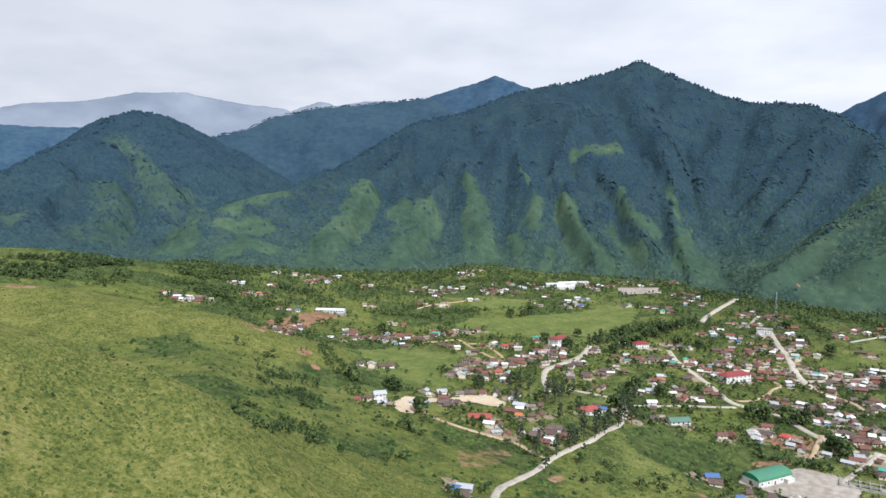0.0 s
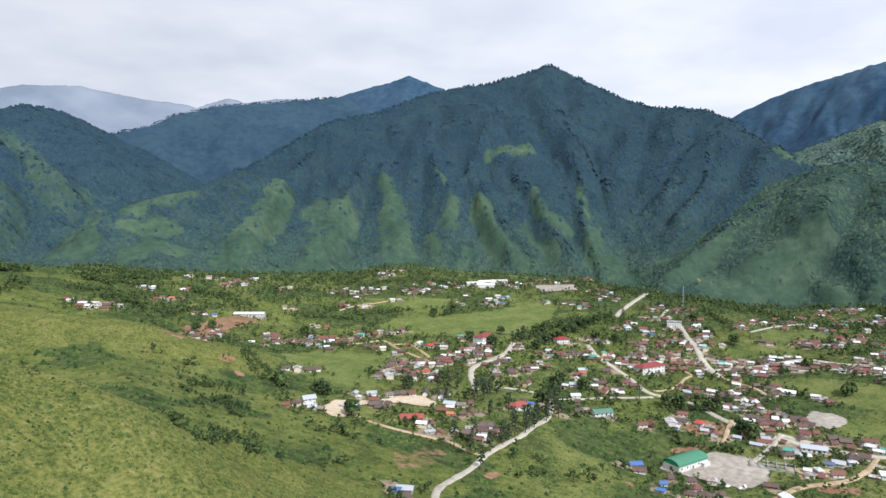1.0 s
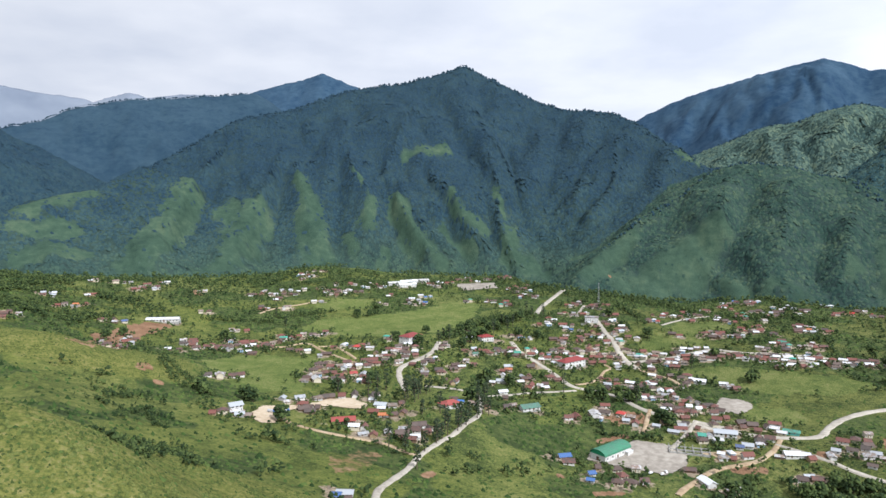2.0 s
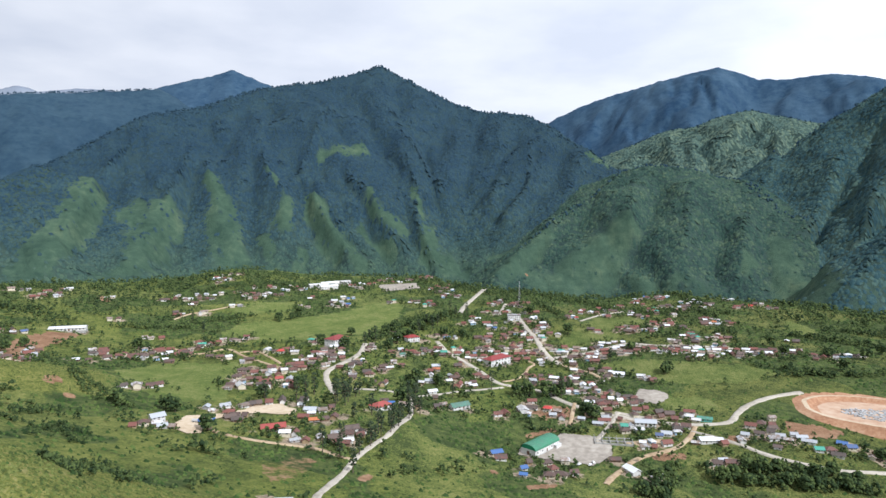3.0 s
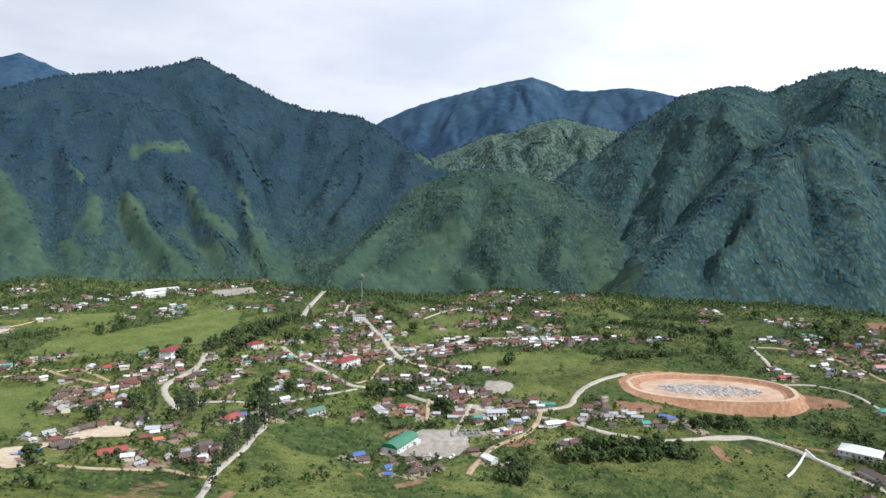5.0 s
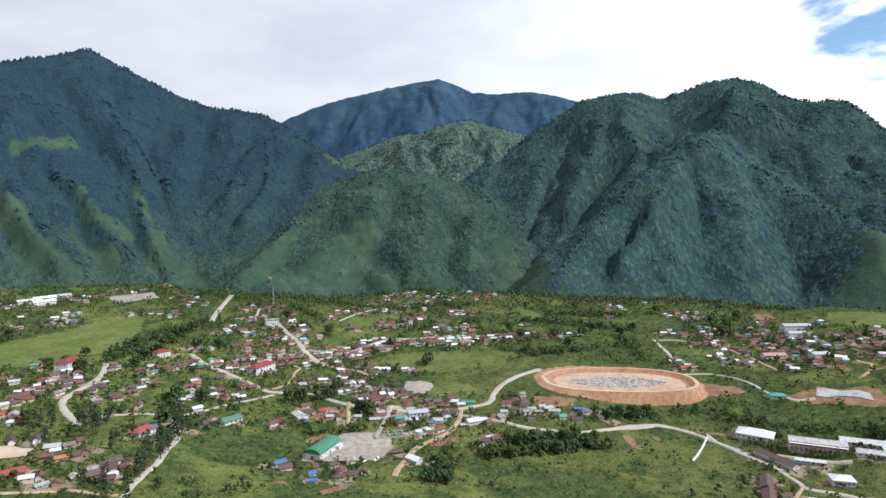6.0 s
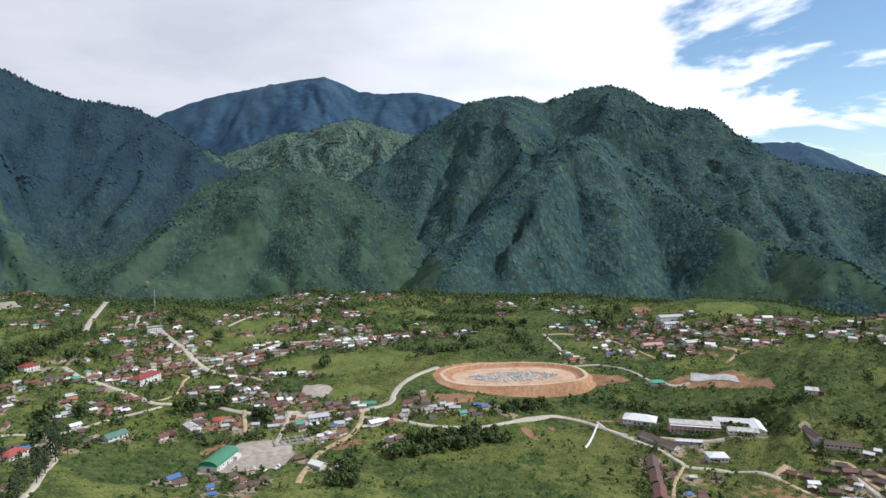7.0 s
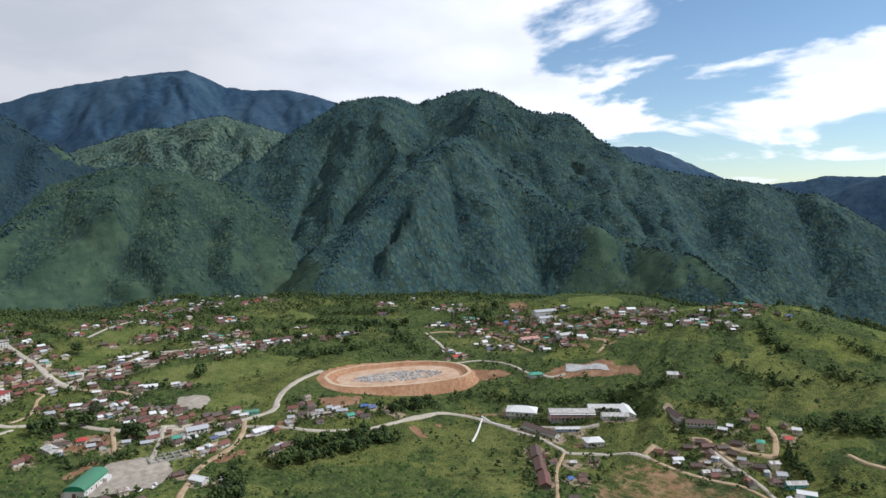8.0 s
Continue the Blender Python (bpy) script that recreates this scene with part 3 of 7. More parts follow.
ROOFS = {"r": mat_tin("rusty_red_tin", (0.185, 0.074, 0.058), (0.098, 0.060, 0.048), 0.5), "m": mat_tin("crimson_tin", (0.25, 0.040, 0.038), (0.17, 0.052, 0.044), 0.25), "R": mat_tin("bright_red_tin", (0.45, 0.065, 0.055), (0.30, 0.07, 0.05), 0.1),
         "w": mat_tin("silver_tin", (0.68, 0.69, 0.70), (0.30, 0.22, 0.17), 0.4), "W": mat_tin("white_tin", (0.78, 0.79, 0.79), (0.5, 0.47, 0.42), 0.1),
         "d": mat_tin("dark_rust_tin", (0.125, 0.092, 0.078), (0.080, 0.062, 0.054), 0.5), "s": mat_tin("grey_tin", (0.42, 0.44, 0.46), (0.22, 0.16, 0.12), 0.3),
         "b": mat_tin("blue_tin", (0.070, 0.16, 0.38), (0.11, 0.14, 0.25), 0.15), "g": mat_tin("green_tin", (0.080, 0.34, 0.25), (0.10, 0.22, 0.16), 0.2),
         "G": mat_tin("hall_green_tin", (0.030, 0.29, 0.15), (0.05, 0.24, 0.14), 0.05, 0.4), "o": mat_tin("orange_tin", (0.48, 0.17, 0.070), (0.30, 0.13, 0.07), 0.3), "p": mat_tin("faded_pink_tin", (0.46, 0.25, 0.22), (0.30, 0.17, 0.14), 0.3)}
GLASS_DARK = Mat("window_glass", 0.12, 0.6).done((0.035, 0.045, 0.055))
DOOR_WOOD = mat_paint("door_wood", (0.14, 0.08, 0.05))
STEEL = mat_paint("galvanised_steel", (0.45, 0.46, 0.47), 0.5, 0.3, (0.25, 0.16, 0.10))
CAR_WHITE = Mat("car_paint_white", 0.25, 0.5).done((0.78, 0.78, 0.78))
CAR_BLUE = Mat("truck_paint_blue", 0.35, 0.5).done((0.06, 0.15, 0.38))
RUBBER = Mat("tyre_rubber", 0.85, 0.2).done((0.02, 0.02, 0.02))

# ---- ground sheet and its cover ----
def capsule(x, y, ax, ay, bx, by, r):
    ux, uy = bx - ax, by - ay
    t = np.clip(((x - ax) * ux + (y - ay) * uy) / max(ux * ux + uy * uy, 1e-6), 0, 1)
    return np.clip(1.0 - (np.hypot(x - ax - t * ux, y - ay - t * uy) - r) / (0.5 * r + 3), 0, 1) * 0.5 + 0.5 * (np.hypot(x - ax - t * ux, y - ay - t * uy) < r)


def soft_capsule(x, y, ax, ay, bx, by, r):
    """Like capsule(), fading out over its own width."""
    ux, uy = bx - ax, by - ay
    t = np.clip(((x - ax) * ux + (y - ay) * uy) / max(ux * ux + uy * uy, 1e-6), 0, 1)
    return 1 - smooth(0.45, 1.65, np.hypot(x - ax - t * ux, y - ay - t * uy) / (r + 3))


def inside(x, y, poly):
    res = np.zeros(x.shape, bool)
    for (ax, ay), (bx, by) in zip(poly, poly[1:] + poly[:1]):
        cut = (ay > y) != (by > y)
        with np.errstate(divide="ignore", invalid="ignore"):
            res ^= cut & (x < (bx - ax) * (y - ay) / (by - ay) + ax)
    return res


# ranges whose ground colour is tinted with distance haze
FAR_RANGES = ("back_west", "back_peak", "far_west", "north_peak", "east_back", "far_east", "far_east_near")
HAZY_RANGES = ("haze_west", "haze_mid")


def cover(x, y, own):
    """Shares of scrub, field, wood, open hill grass, bare soil and painted haze at each place."""
    r, bearing = np.hypot(x, y), np.degrees(np.arctan2(x, y))
    edge = np.interp(bearing, [e[0] for e in EDGE], [e[1] for e in EDGE])
    wood = smooth(0, 90, r - edge)
    thick = -0.02 + 0.05 * smooth(60, 260, x) + 0.09 * smooth(330, 620, x) - 0.07 * smooth(560, 660, x) * smooth(360, 240, y) + 0.04 * smooth(700, 1000, y)
    thick = thick - 0.22 * np.exp(-((x - 390) / 85) ** 2 - ((y - 255) / 65) ** 2)
    thick = thick + 0.13 * np.exp(-((x + 45) / 95) ** 2 - ((y - 415) / 75) ** 2)
    scrub = smooth(0.50, 0.60, fbm(x / 55, y / 55, 4, 21) + thick) * 0.9
    field, hill, soil = np.zeros(x.shape), np.zeros(x.shape), np.zeros(x.shape)
    ex, ey = x + 14 * (fbm(x / 12, y / 12, 3, 43) - 0.5), y + 14 * (fbm(x / 12, y / 12, 3, 47) - 0.5)
    for poly in FIELDS:
        field = np.maximum(field, inside(ex, ey, poly))
    wx, wy = x + 55 * (fbm(x / 60, y / 60, 4, 31) - 0.5), y + 55 * (fbm(x / 60, y / 60, 4, 37) - 0.5)
    for ax, ay, bx, by, rad in HILL_GRASS:
        hill = np.maximum(hill, soft_capsule(wx, wy, ax, ay, bx, by, rad))
    ragged = fbm(x / 22, y / 22, 3, 41)
    hill = hill * smooth(0.22, 0.50, ragged + 0.3 * (hill - 0.5))
    # thin grass between the trees of the lower flanks
    low = smooth(250, 0, r - edge - 260) * smooth(0.50, 0.66, fbm(x / 120, y / 120, 4, 83)) * smooth(0, 60, r - edge)
    hill = np.maximum(hill, 0.5 * low * smooth(0.3, 0.5, ragged))
    hill = np.where(own == list(RIDGES).index("west_peak"), 0.62 * hill, hill)
    for ax, ay, bx, by, rad in BARE:
        soil = np.maximum(soil, capsule(x, y, ax, ay, bx, by, rad))
    for share, poly in BARE_POLYS:
        soil = np.maximum(soil, share * inside(ex, ey, poly))
    scrub = np.where(field > 0, 0, scrub)
    names = list(RIDGES)
    # far and hazy: how much painted haze covers these ranges
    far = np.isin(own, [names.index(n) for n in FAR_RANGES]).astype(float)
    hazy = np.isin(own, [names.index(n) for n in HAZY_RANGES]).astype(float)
    spur = np.isin(own, [names.index("near_spur"), names.index("second_spur")])
    mottle = smooth(0.47, 0.62, fbm(x / 11, y / 11, 3, 85))
    dell = smooth(0.50, 0.66, fbm(x / 48, y / 48, 3, 87))
    scrub = np.where(spur, 0.24 * mottle + 0.16 * dell * mottle, scrub)
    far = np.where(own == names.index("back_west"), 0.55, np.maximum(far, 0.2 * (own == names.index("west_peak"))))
    # ranges that take the painted haze and shade of altitude
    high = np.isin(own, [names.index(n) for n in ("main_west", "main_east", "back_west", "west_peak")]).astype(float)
    dry = np.maximum(spur, 0.28 * smooth(150, -10, x))
    # meadow colour darkened towards the east to lower its brightness there
    east_dark = (0.6 * smooth(170, 480, x) - 0.5 * smooth(540, 680, x) * smooth(420, 240, y)) * (1 - wood)
    return {"high": high, "yard": np.zeros(x.shape), "far": far, "hazy": hazy, "upland": dry, "east_dark": east_dark, "scrub": scrub, "field": field, "wood": wood, "hill": hill, "soil": soil}


FIELDS, HILL_GRASS, BARE, BARE_POLYS = [], [], [], []
FIELDS.append([(-6, 851), (25, 901), (89, 905), (187, 946), (260, 991), (255, 929), (229, 867), (181, 815), (113, 768), (63, 811), (22, 824)])
FIELDS.append([(17, 980), (49, 1023), (111, 1015), (95, 959), (28, 948)])
FIELDS.append([(-105, 681), (-58, 735), (-21, 721), (17, 730), (12, 687), (-10, 653), (-11, 590), (-45, 570), (-74, 587)])
FIELDS.append([(400, 720), (460, 753), (501, 796), (565, 797), (573, 766), (515, 716), (477, 706), (455, 684), (411, 685), (393, 703)])
FIELDS.append([(386, 639), (438, 619), (492, 577), (540, 547), (543, 514), (483, 514), (430, 532), (405, 580)])
FIELDS.append([(390, 511), (423, 496), (419, 472), (393, 462), (366, 481)])
FIELDS.append([(111, 583), (142, 591), (149, 576), (136, 557), (123, 552)])
FIELDS.append([(773, 708), (758, 645), (705, 615), (726, 663)])
FIELDS.append([(876, 283), (914, 284), (924, 242), (900, 205), (862, 205), (854, 245)])
FIELDS.append([(553, 25), (558, -6), (540, -37), (512, -56), (513, -26), (526, -4)])
HILL_GRASS.append((-296, 2211, -341, 1939, 39))
HILL_GRASS.append((-341, 1939, -387, 1759, 51))
HILL_GRASS.append((-179, 2199, -198, 2113, 29))
HILL_GRASS.append((-113, 2142, -152, 1963, 51))
HILL_GRASS.append((-152, 1963, -175, 1868, 26))
HILL_GRASS.append((-195, 1866, -254, 1797, 20))
HILL_GRASS.append((-156, 1881, -119, 1867, 16))
HILL_GRASS.append((60, 2160, 65, 1990, 47))
HILL_GRASS.append((23, 2291, 45, 2196, 18))
HILL_GRASS.append((203, 2267, 223, 2206, 10))
HILL_GRASS.append((247, 2119, 232, 2078, 28))
HILL_GRASS.append((334, 2136, 347, 2035, 30))
HILL_GRASS.append((347, 2035, 382, 1952, 32))
HILL_GRASS.append((382, 1952, 426, 1883, 21))
HILL_GRASS.append((509, 2098, 525, 2019, 13))
HILL_GRASS.append((525, 2019, 569, 1948, 20))
HILL_GRASS.append((468, 2014, 518, 1900, 14))
HILL_GRASS.append((668, 2107, 648, 2000, 10))
HILL_GRASS.append((656, 1932, 638, 1857, 25))
HILL_GRASS.append((638, 1857, 693, 1811, 31))
HILL_GRASS.append((693, 1811, 734, 1786, 17))
HILL_GRASS.append((167, 2046, 170, 2001, 14))
HILL_GRASS.append((276, 1981, 262, 1944, 21))
# sunlit patch of the main slope, painted in as hill grass
HILL_GRASS.append((398, 2300, 540, 2288, 20))
HILL_GRASS.append((-954, 2008, -884, 1944, 58))
HILL_GRASS.append((-1095, 2115, -878, 1972, 46))
HILL_GRASS.append((-878, 1972, -830, 2013, 28))
HILL_GRASS.append((-990, 1858, -928, 1733, 64))
HILL_GRASS.append((-934, 1717, -941, 1621, 76))
HILL_GRASS.append((-1083, 1555, -1059, 1513, 25))
HILL_GRASS.append((-562, 2079, -671, 1919, 28))
HILL_GRASS.append((-671, 1919, -779, 1936, 35))
HILL_GRASS.append((-779, 1936, -755, 1728, 45))
HILL_GRASS.append((-725, 1720, -783, 1687, 16))
HILL_GRASS.append((-578, 1783, -622, 1728, 36))
HILL_GRASS.append((-578, 1783, -501, 1785, 24))
HILL_GRASS.append((-656, 1828, -574, 1874, 34))
HILL_GRASS.append((1099, 1530, 1016, 1527, 33))
HILL_GRASS.append((1016, 1527, 910, 1512, 55))
HILL_GRASS.append((910, 1512, 853, 1479, 46))
HILL_GRASS.append((1066, 1514, 988, 1463, 32))
HILL_GRASS.append((939, 1674, 793, 1608, 29))
HILL_GRASS.append((793, 1608, 733, 1574, 27))
HILL_GRASS.append((808, 1574, 829, 1495, 31))
HILL_GRASS.append((911, 1690, 818, 1791, 21))
HILL_GRASS.append((1415, 1321, 1375, 1222, 29))
HILL_GRASS.append((1375, 1222, 1122, 938, 36))
HILL_GRASS.append((1310, 1281, 1266, 1262, 16))
HILL_GRASS.append((1105, 1317, 1128, 1275, 30))
HILL_GRASS.append((1051, 1394, 1057, 1353, 23))
# sunlit end of the main crest, painted in as a grass strip
HILL_GRASS.append((1278, 1993, 1322, 1930, 10))
HILL_GRASS.append((666, 1817, 713, 1794, 17))
HILL_GRASS.append((1749, 413, 1676, 360, 35))
HILL_GRASS.append((1664, 388, 1605, 404, 44))
HILL_GRASS.append((1825, 356, 1674, 246, 20))
HILL_GRASS.append((1654, 257, 1534, 203, 43))
HILL_GRASS.append((1591, 158, 1542, 117, 31))
HILL_GRASS.append((1542, 117, 1493, 74, 20))
HILL_GRASS.append((1624, 350, 1579, 273, 29))
HILL_GRASS.append((1970, 557, 1850, 459, 8))
BARE.append((-140, 571, -135, 577, 3.5))
BARE.append((-125, 557, -123, 556, 2.5))
BARE.append((437, 312, 428, 299, 4.0))
BARE.append((466, 302, 467, 300, 2.5))
BARE.append((297, 408, 315, 404, 4.1))
BARE.append((373, 411, 370, 407, 3.0))
BARE.append((159, 416, 159, 415, 2.5))
BARE.append((59, 395, 65, 401, 2.5))
BARE.append((789, 215, 789, 214, 2.5))
BARE.append((808, 1578, 810, 1564, 2.5))
BARE.append((582, 425, 603, 403, 3.3))
BARE.append((734, 254, 729, 217, 2.9))
BARE.append((746, 295, 738, 278, 3.0))
BARE.append((-160, 1064, -149, 1029, 3.7))
BARE.append((248, 483, 223, 480, 2.5))
BARE.append((169, 381, 189, 383, 2.5))
BARE.append((-404, 576, -386, 581, 2.5))
BARE.append((473, 172, 482, 164, 2.5))
BARE.append((750, 215, 748, 197, 3))
BARE.append((759, 254, 747, 229, 3))
BARE.append((758, 303, 756, 264, 3))
BARE.append((787, 226, 797, 210, 3))
BARE.append((809, 366, 798, 341, 3))
BARE.append((729, 193, 738, 185, 3))
BARE_POLYS.append((0.47, [(-1, 418), (25, 441), (38, 433), (26, 400), (2, 375)]))
BARE_POLYS.append((1, [(-197, 591), (-223, 765), (-193, 847), (-158, 849), (-178, 787), (-181, 590)]))
BARE_POLYS.append((0.47, [(367, 138), (407, 142), (447, 127), (462, 112), (453, 87), (444, 58), (438, 33), (418, 35)]))
BARE_POLYS.append((0.85, [(623, 247), (659, 238), (670, 223), (674, 177), (642, 145), (619, 136), (635, 173), (624, 220)]))
BARE_POLYS.append((0.9, [(620, 334), (632, 299), (621, 282), (601, 291), (588, 314)]))
BARE_POLYS.append((1, [(440, 413), (458, 406), (466, 382), (448, 374), (424, 383), (419, 396)]))
BARE_POLYS.append((0.8, [(246, 522), (268, 532), (283, 516), (277, 498), (260, 501), (245, 511)]))
BARE_POLYS.append((0.9, [(890, 377), (927, 386), (929, 361), (872, 339)]))
BARE_POLYS.append((0.6, [(501, 302), (530, 251), (523, 248), (502, 291)]))


GRID = {}


def ground_z(x, y):
    """Height of the ground sheet itself, between its vertices."""
    x, y = np.asarray(x, float), np.asarray(y, float)
    r, a = np.hypot(x + 40, y - 20), np.degrees(np.arctan2(x + 40, y - 20))
    rad, ang, z = GRID["rad"], GRID["ang"], GRID["z"]
    i = np.clip(np.searchsorted(rad, r) - 1, 0, len(rad) - 2)
    f = np.clip((r - rad[i]) / (rad[i + 1] - rad[i]), 0, 1)
    q = np.clip((a - ang[0]) / (ang[1] - ang[0]), 0, len(ang) - 1.001)
    j = q.astype(int)
    g = q - j
    return (z[i, j] * (1 - f) + z[i + 1, j] * f) * (1 - g) + (z[i, j + 1] * (1 - f) + z[i + 1, j + 1] * f) * g


def ground():
    fine = np.arange(-40.0, 104.0, 0.2)
    rest = np.arange(104.0, 320.0, 4.0)
    ang = np.radians(np.concatenate([fine, rest]))
    rad = np.concatenate([[0.02, 6.0, 20.0], np.geomspace(45, 4930, 540)])
    cx, cy = -40.0, 20.0
    R, A = np.meshgrid(rad, ang, indexing="ij")
    x, y = cx + R * np.sin(A), cy + R * np.cos(A)
    z, own = height(x, y, True)
    nr, na = R.shape
    GRID.update(rad=rad, ang=np.degrees(ang[:len(fine)]), z=z[:, :len(fine)])
    verts = np.stack([x, y, z], -1).reshape(-1, 3)
    i, j = np.meshgrid(np.arange(nr - 1), np.arange(na), indexing="ij")
    k = (j + 1) % na
    quads = np.stack([i * na + j, i * na + k, (i + 1) * na + k, (i + 1) * na + j], -1).reshape(-1, 4)[:, ::-1]
    me = bpy.data.meshes.new("ground")
    fill_mesh(me, verts, quads)
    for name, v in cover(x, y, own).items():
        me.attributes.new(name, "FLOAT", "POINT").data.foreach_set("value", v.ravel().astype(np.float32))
    me.polygons.foreach_set("use_smooth", np.ones(len(quads), bool))
    me.materials.append(GROUND)
    return tagged(new("ground", me), "green grassy terrace, hillsides and forested mountains", "ground", kind="structure")


def fill_mesh(me, verts, faces):
    """Fast mesh from arrays; all faces have the same number of corners."""
    n, c = faces.shape
    me.vertices.add(len(verts))
    me.vertices.foreach_set("co", np.ascontiguousarray(verts, dtype=np.float32).ravel())
    me.loops.add(n * c)
    me.loops.foreach_set("vertex_index", np.ascontiguousarray(faces, dtype=np.int32).ravel())
    me.polygons.add(n)
    me.polygons.foreach_set("loop_start", np.arange(0, n * c, c, dtype=np.int32))
    me.update(calc_edges=True)


ground()

# ---- building helpers ----
def part(name, bm, material, parent=None, label=""):
    """Links a bmesh as one mesh object, under a thing or a part."""
    me = bpy.data.meshes.new(name)
    bmesh.ops.recalc_face_normals(bm, faces=bm.faces)
    bm.to_mesh(me)
    bm.free()
    me.materials.append(material)
    ob = new(name, me)
    if parent is not None:
        ob.parent = parent
    return tagged(ob, label) if label else ob


def box(bm, x0, x1, y0, y1, z0, z1):
    v = [bm.verts.new((x, y, z)) for z in (z0, z1) for x, y in ((x0, y0), (x1, y0), (x1, y1), (x0, y1))]
    for f in ((0, 3, 2, 1), (4, 5, 6, 7), (0, 1, 5, 4), (1, 2, 6, 5), (2, 3, 7, 6), (3, 0, 4, 7)):
        bm.faces.new([v[k] for k in f])


def boxes(*spans):
    bm = bmesh.new()
    for s in spans:
        box(bm, *s)
    return bm


def prism(bm, outline, x0, x1):
    """Extrudes a closed outline of (y, z) from x0 to x1."""
    a = [bm.verts.new((x0, y, z)) for y, z in outline]
    b = [bm.verts.new((x1, y, z)) for y, z in outline]
    n = len(outline)
    bm.faces.new(a)
    bm.faces.new(b[::-1])
    for k in range(n):
        bm.faces.new((a[k], b[k], b[(k + 1) % n], a[(k + 1) % n]))


def gable_roof(length, width, base, rise, over=0.85, thick=0.14):
    bm = bmesh.new()
    h, e = width / 2, over
    drop = rise / h * e
    ridge, eave = base + rise, base - drop
    prism(bm, [(-h - e, eave), (0, ridge), (h + e, eave), (h + e, eave + thick), (0, ridge + thick), (-h - e, eave + thick)], -length / 2 - e, length / 2 + e)
    box(bm, -length / 2 - e, length / 2 + e, -0.18, 0.18, ridge + thick - 0.05, ridge + thick + 0.07)
    return bm


def hip_roof(length, width, base, rise, over=0.8, thick=0.16):
    bm = bmesh.new()
    x, y, r = length / 2 + over, width / 2 + over, max(length - width, 0.8) / 2
    lo = [bm.verts.new(p) for p in ((-x, -y, base), (x, -y, base), (x, y, base), (-x, y, base))]
    up = [bm.verts.new(p) for p in ((-x, -y, base + thick), (x, -y, base + thick), (x, y, base + thick), (-x, y, base + thick))]
    a, b = bm.verts.new((-r, 0, base + thick + rise)), bm.verts.new((r, 0, base + thick + rise))
    bm.faces.new(lo[::-1])
    for k in range(4):
        bm.faces.new((lo[k], lo[(k + 1) % 4], up[(k + 1) % 4], up[k]))
    bm.faces.new((up[0], up[1], b, a))
    bm.faces.new((up[2], up[3], a, b))
    bm.faces.new((up[1], up[2], b))
    bm.faces.new((up[3], up[0], a))
    return bm


def arch_roof(length, width, base, rise, over=0.6, thick=0.15, steps=10):
    bm = bmesh.new()
    h = width / 2 + over
    arc = [(h * math.cos(math.pi * k / steps), base + rise * math.sin(math.pi * k / steps) ** 0.9) for k in range(steps + 1)]
    prism(bm, arc + [(y * 0.985, z - thick) for y, z in arc[::-1]], -length / 2 - over, length / 2 + over)
    return bm


def gable_walls(length, width, base, rise, deep=2.6):
    """Walls with pointed gables, carried down into the slope as a plinth."""
    bm = bmesh.new()
    h = width / 2
    prism(bm, [(-h, -deep), (h, -deep), (h, base), (0, base + rise), (-h, base)], -length / 2, length / 2)
    return bm


def window(parent, x, y, z, w, h, facing, frame_mat=None):
    """A framed pane set on a wall; facing is 'x' or 'y' and the sign of its outward side."""
    axis, sign = facing[0], -1 if facing[-1] == "-" else 1
    fr = bmesh.new()
    t = 0.09
    for a0, a1, b0, b1 in ((-w / 2, w / 2, h / 2 - t, h / 2), (-w / 2, w / 2, -h / 2, -h / 2 + t), (-w / 2, -w / 2 + t, -h / 2 + t, h / 2 - t), (w / 2 - t, w / 2, -h / 2 + t, h / 2 - t)):
        if axis == "y":
            box(fr, x + a0, x + a1, min(y, y + sign * 0.10), max(y, y + sign * 0.10), z + b0, z + b1)
        else:
            box(fr, min(x, x + sign * 0.10), max(x, x + sign * 0.10), y + a0, y + a1, z + b0, z + b1)
    frame_ob = part("window", fr, frame_mat or WALLS["white"], parent)
    if axis == "y":
        pane = boxes((x - w / 2 + t, x + w / 2 - t, min(y, y + sign * 0.05), max(y, y + sign * 0.05), z - h / 2 + t, z + h / 2 - t))
    else:
        pane = boxes((min(x, x + sign * 0.05), max(x, x + sign * 0.05), y - w / 2 + t, y + w / 2 - t, z - h / 2 + t, z + h / 2 - t))
    part("pane", pane, GLASS_DARK, frame_ob)


def door(parent, x, y, w, h, sign, z=0.0):
    part("door", boxes((x - w / 2, x + w / 2, min(y, y + sign * 0.08), max(y, y + sign * 0.08), z, z + h)), DOOR_WOOD, parent)


def at_ground(ob, x, y, yaw, sink=0.0):
    ob.matrix_basis = pose(x, y, float(ground_z(x, y)) - sink, 0, 0, yaw)
    return ob


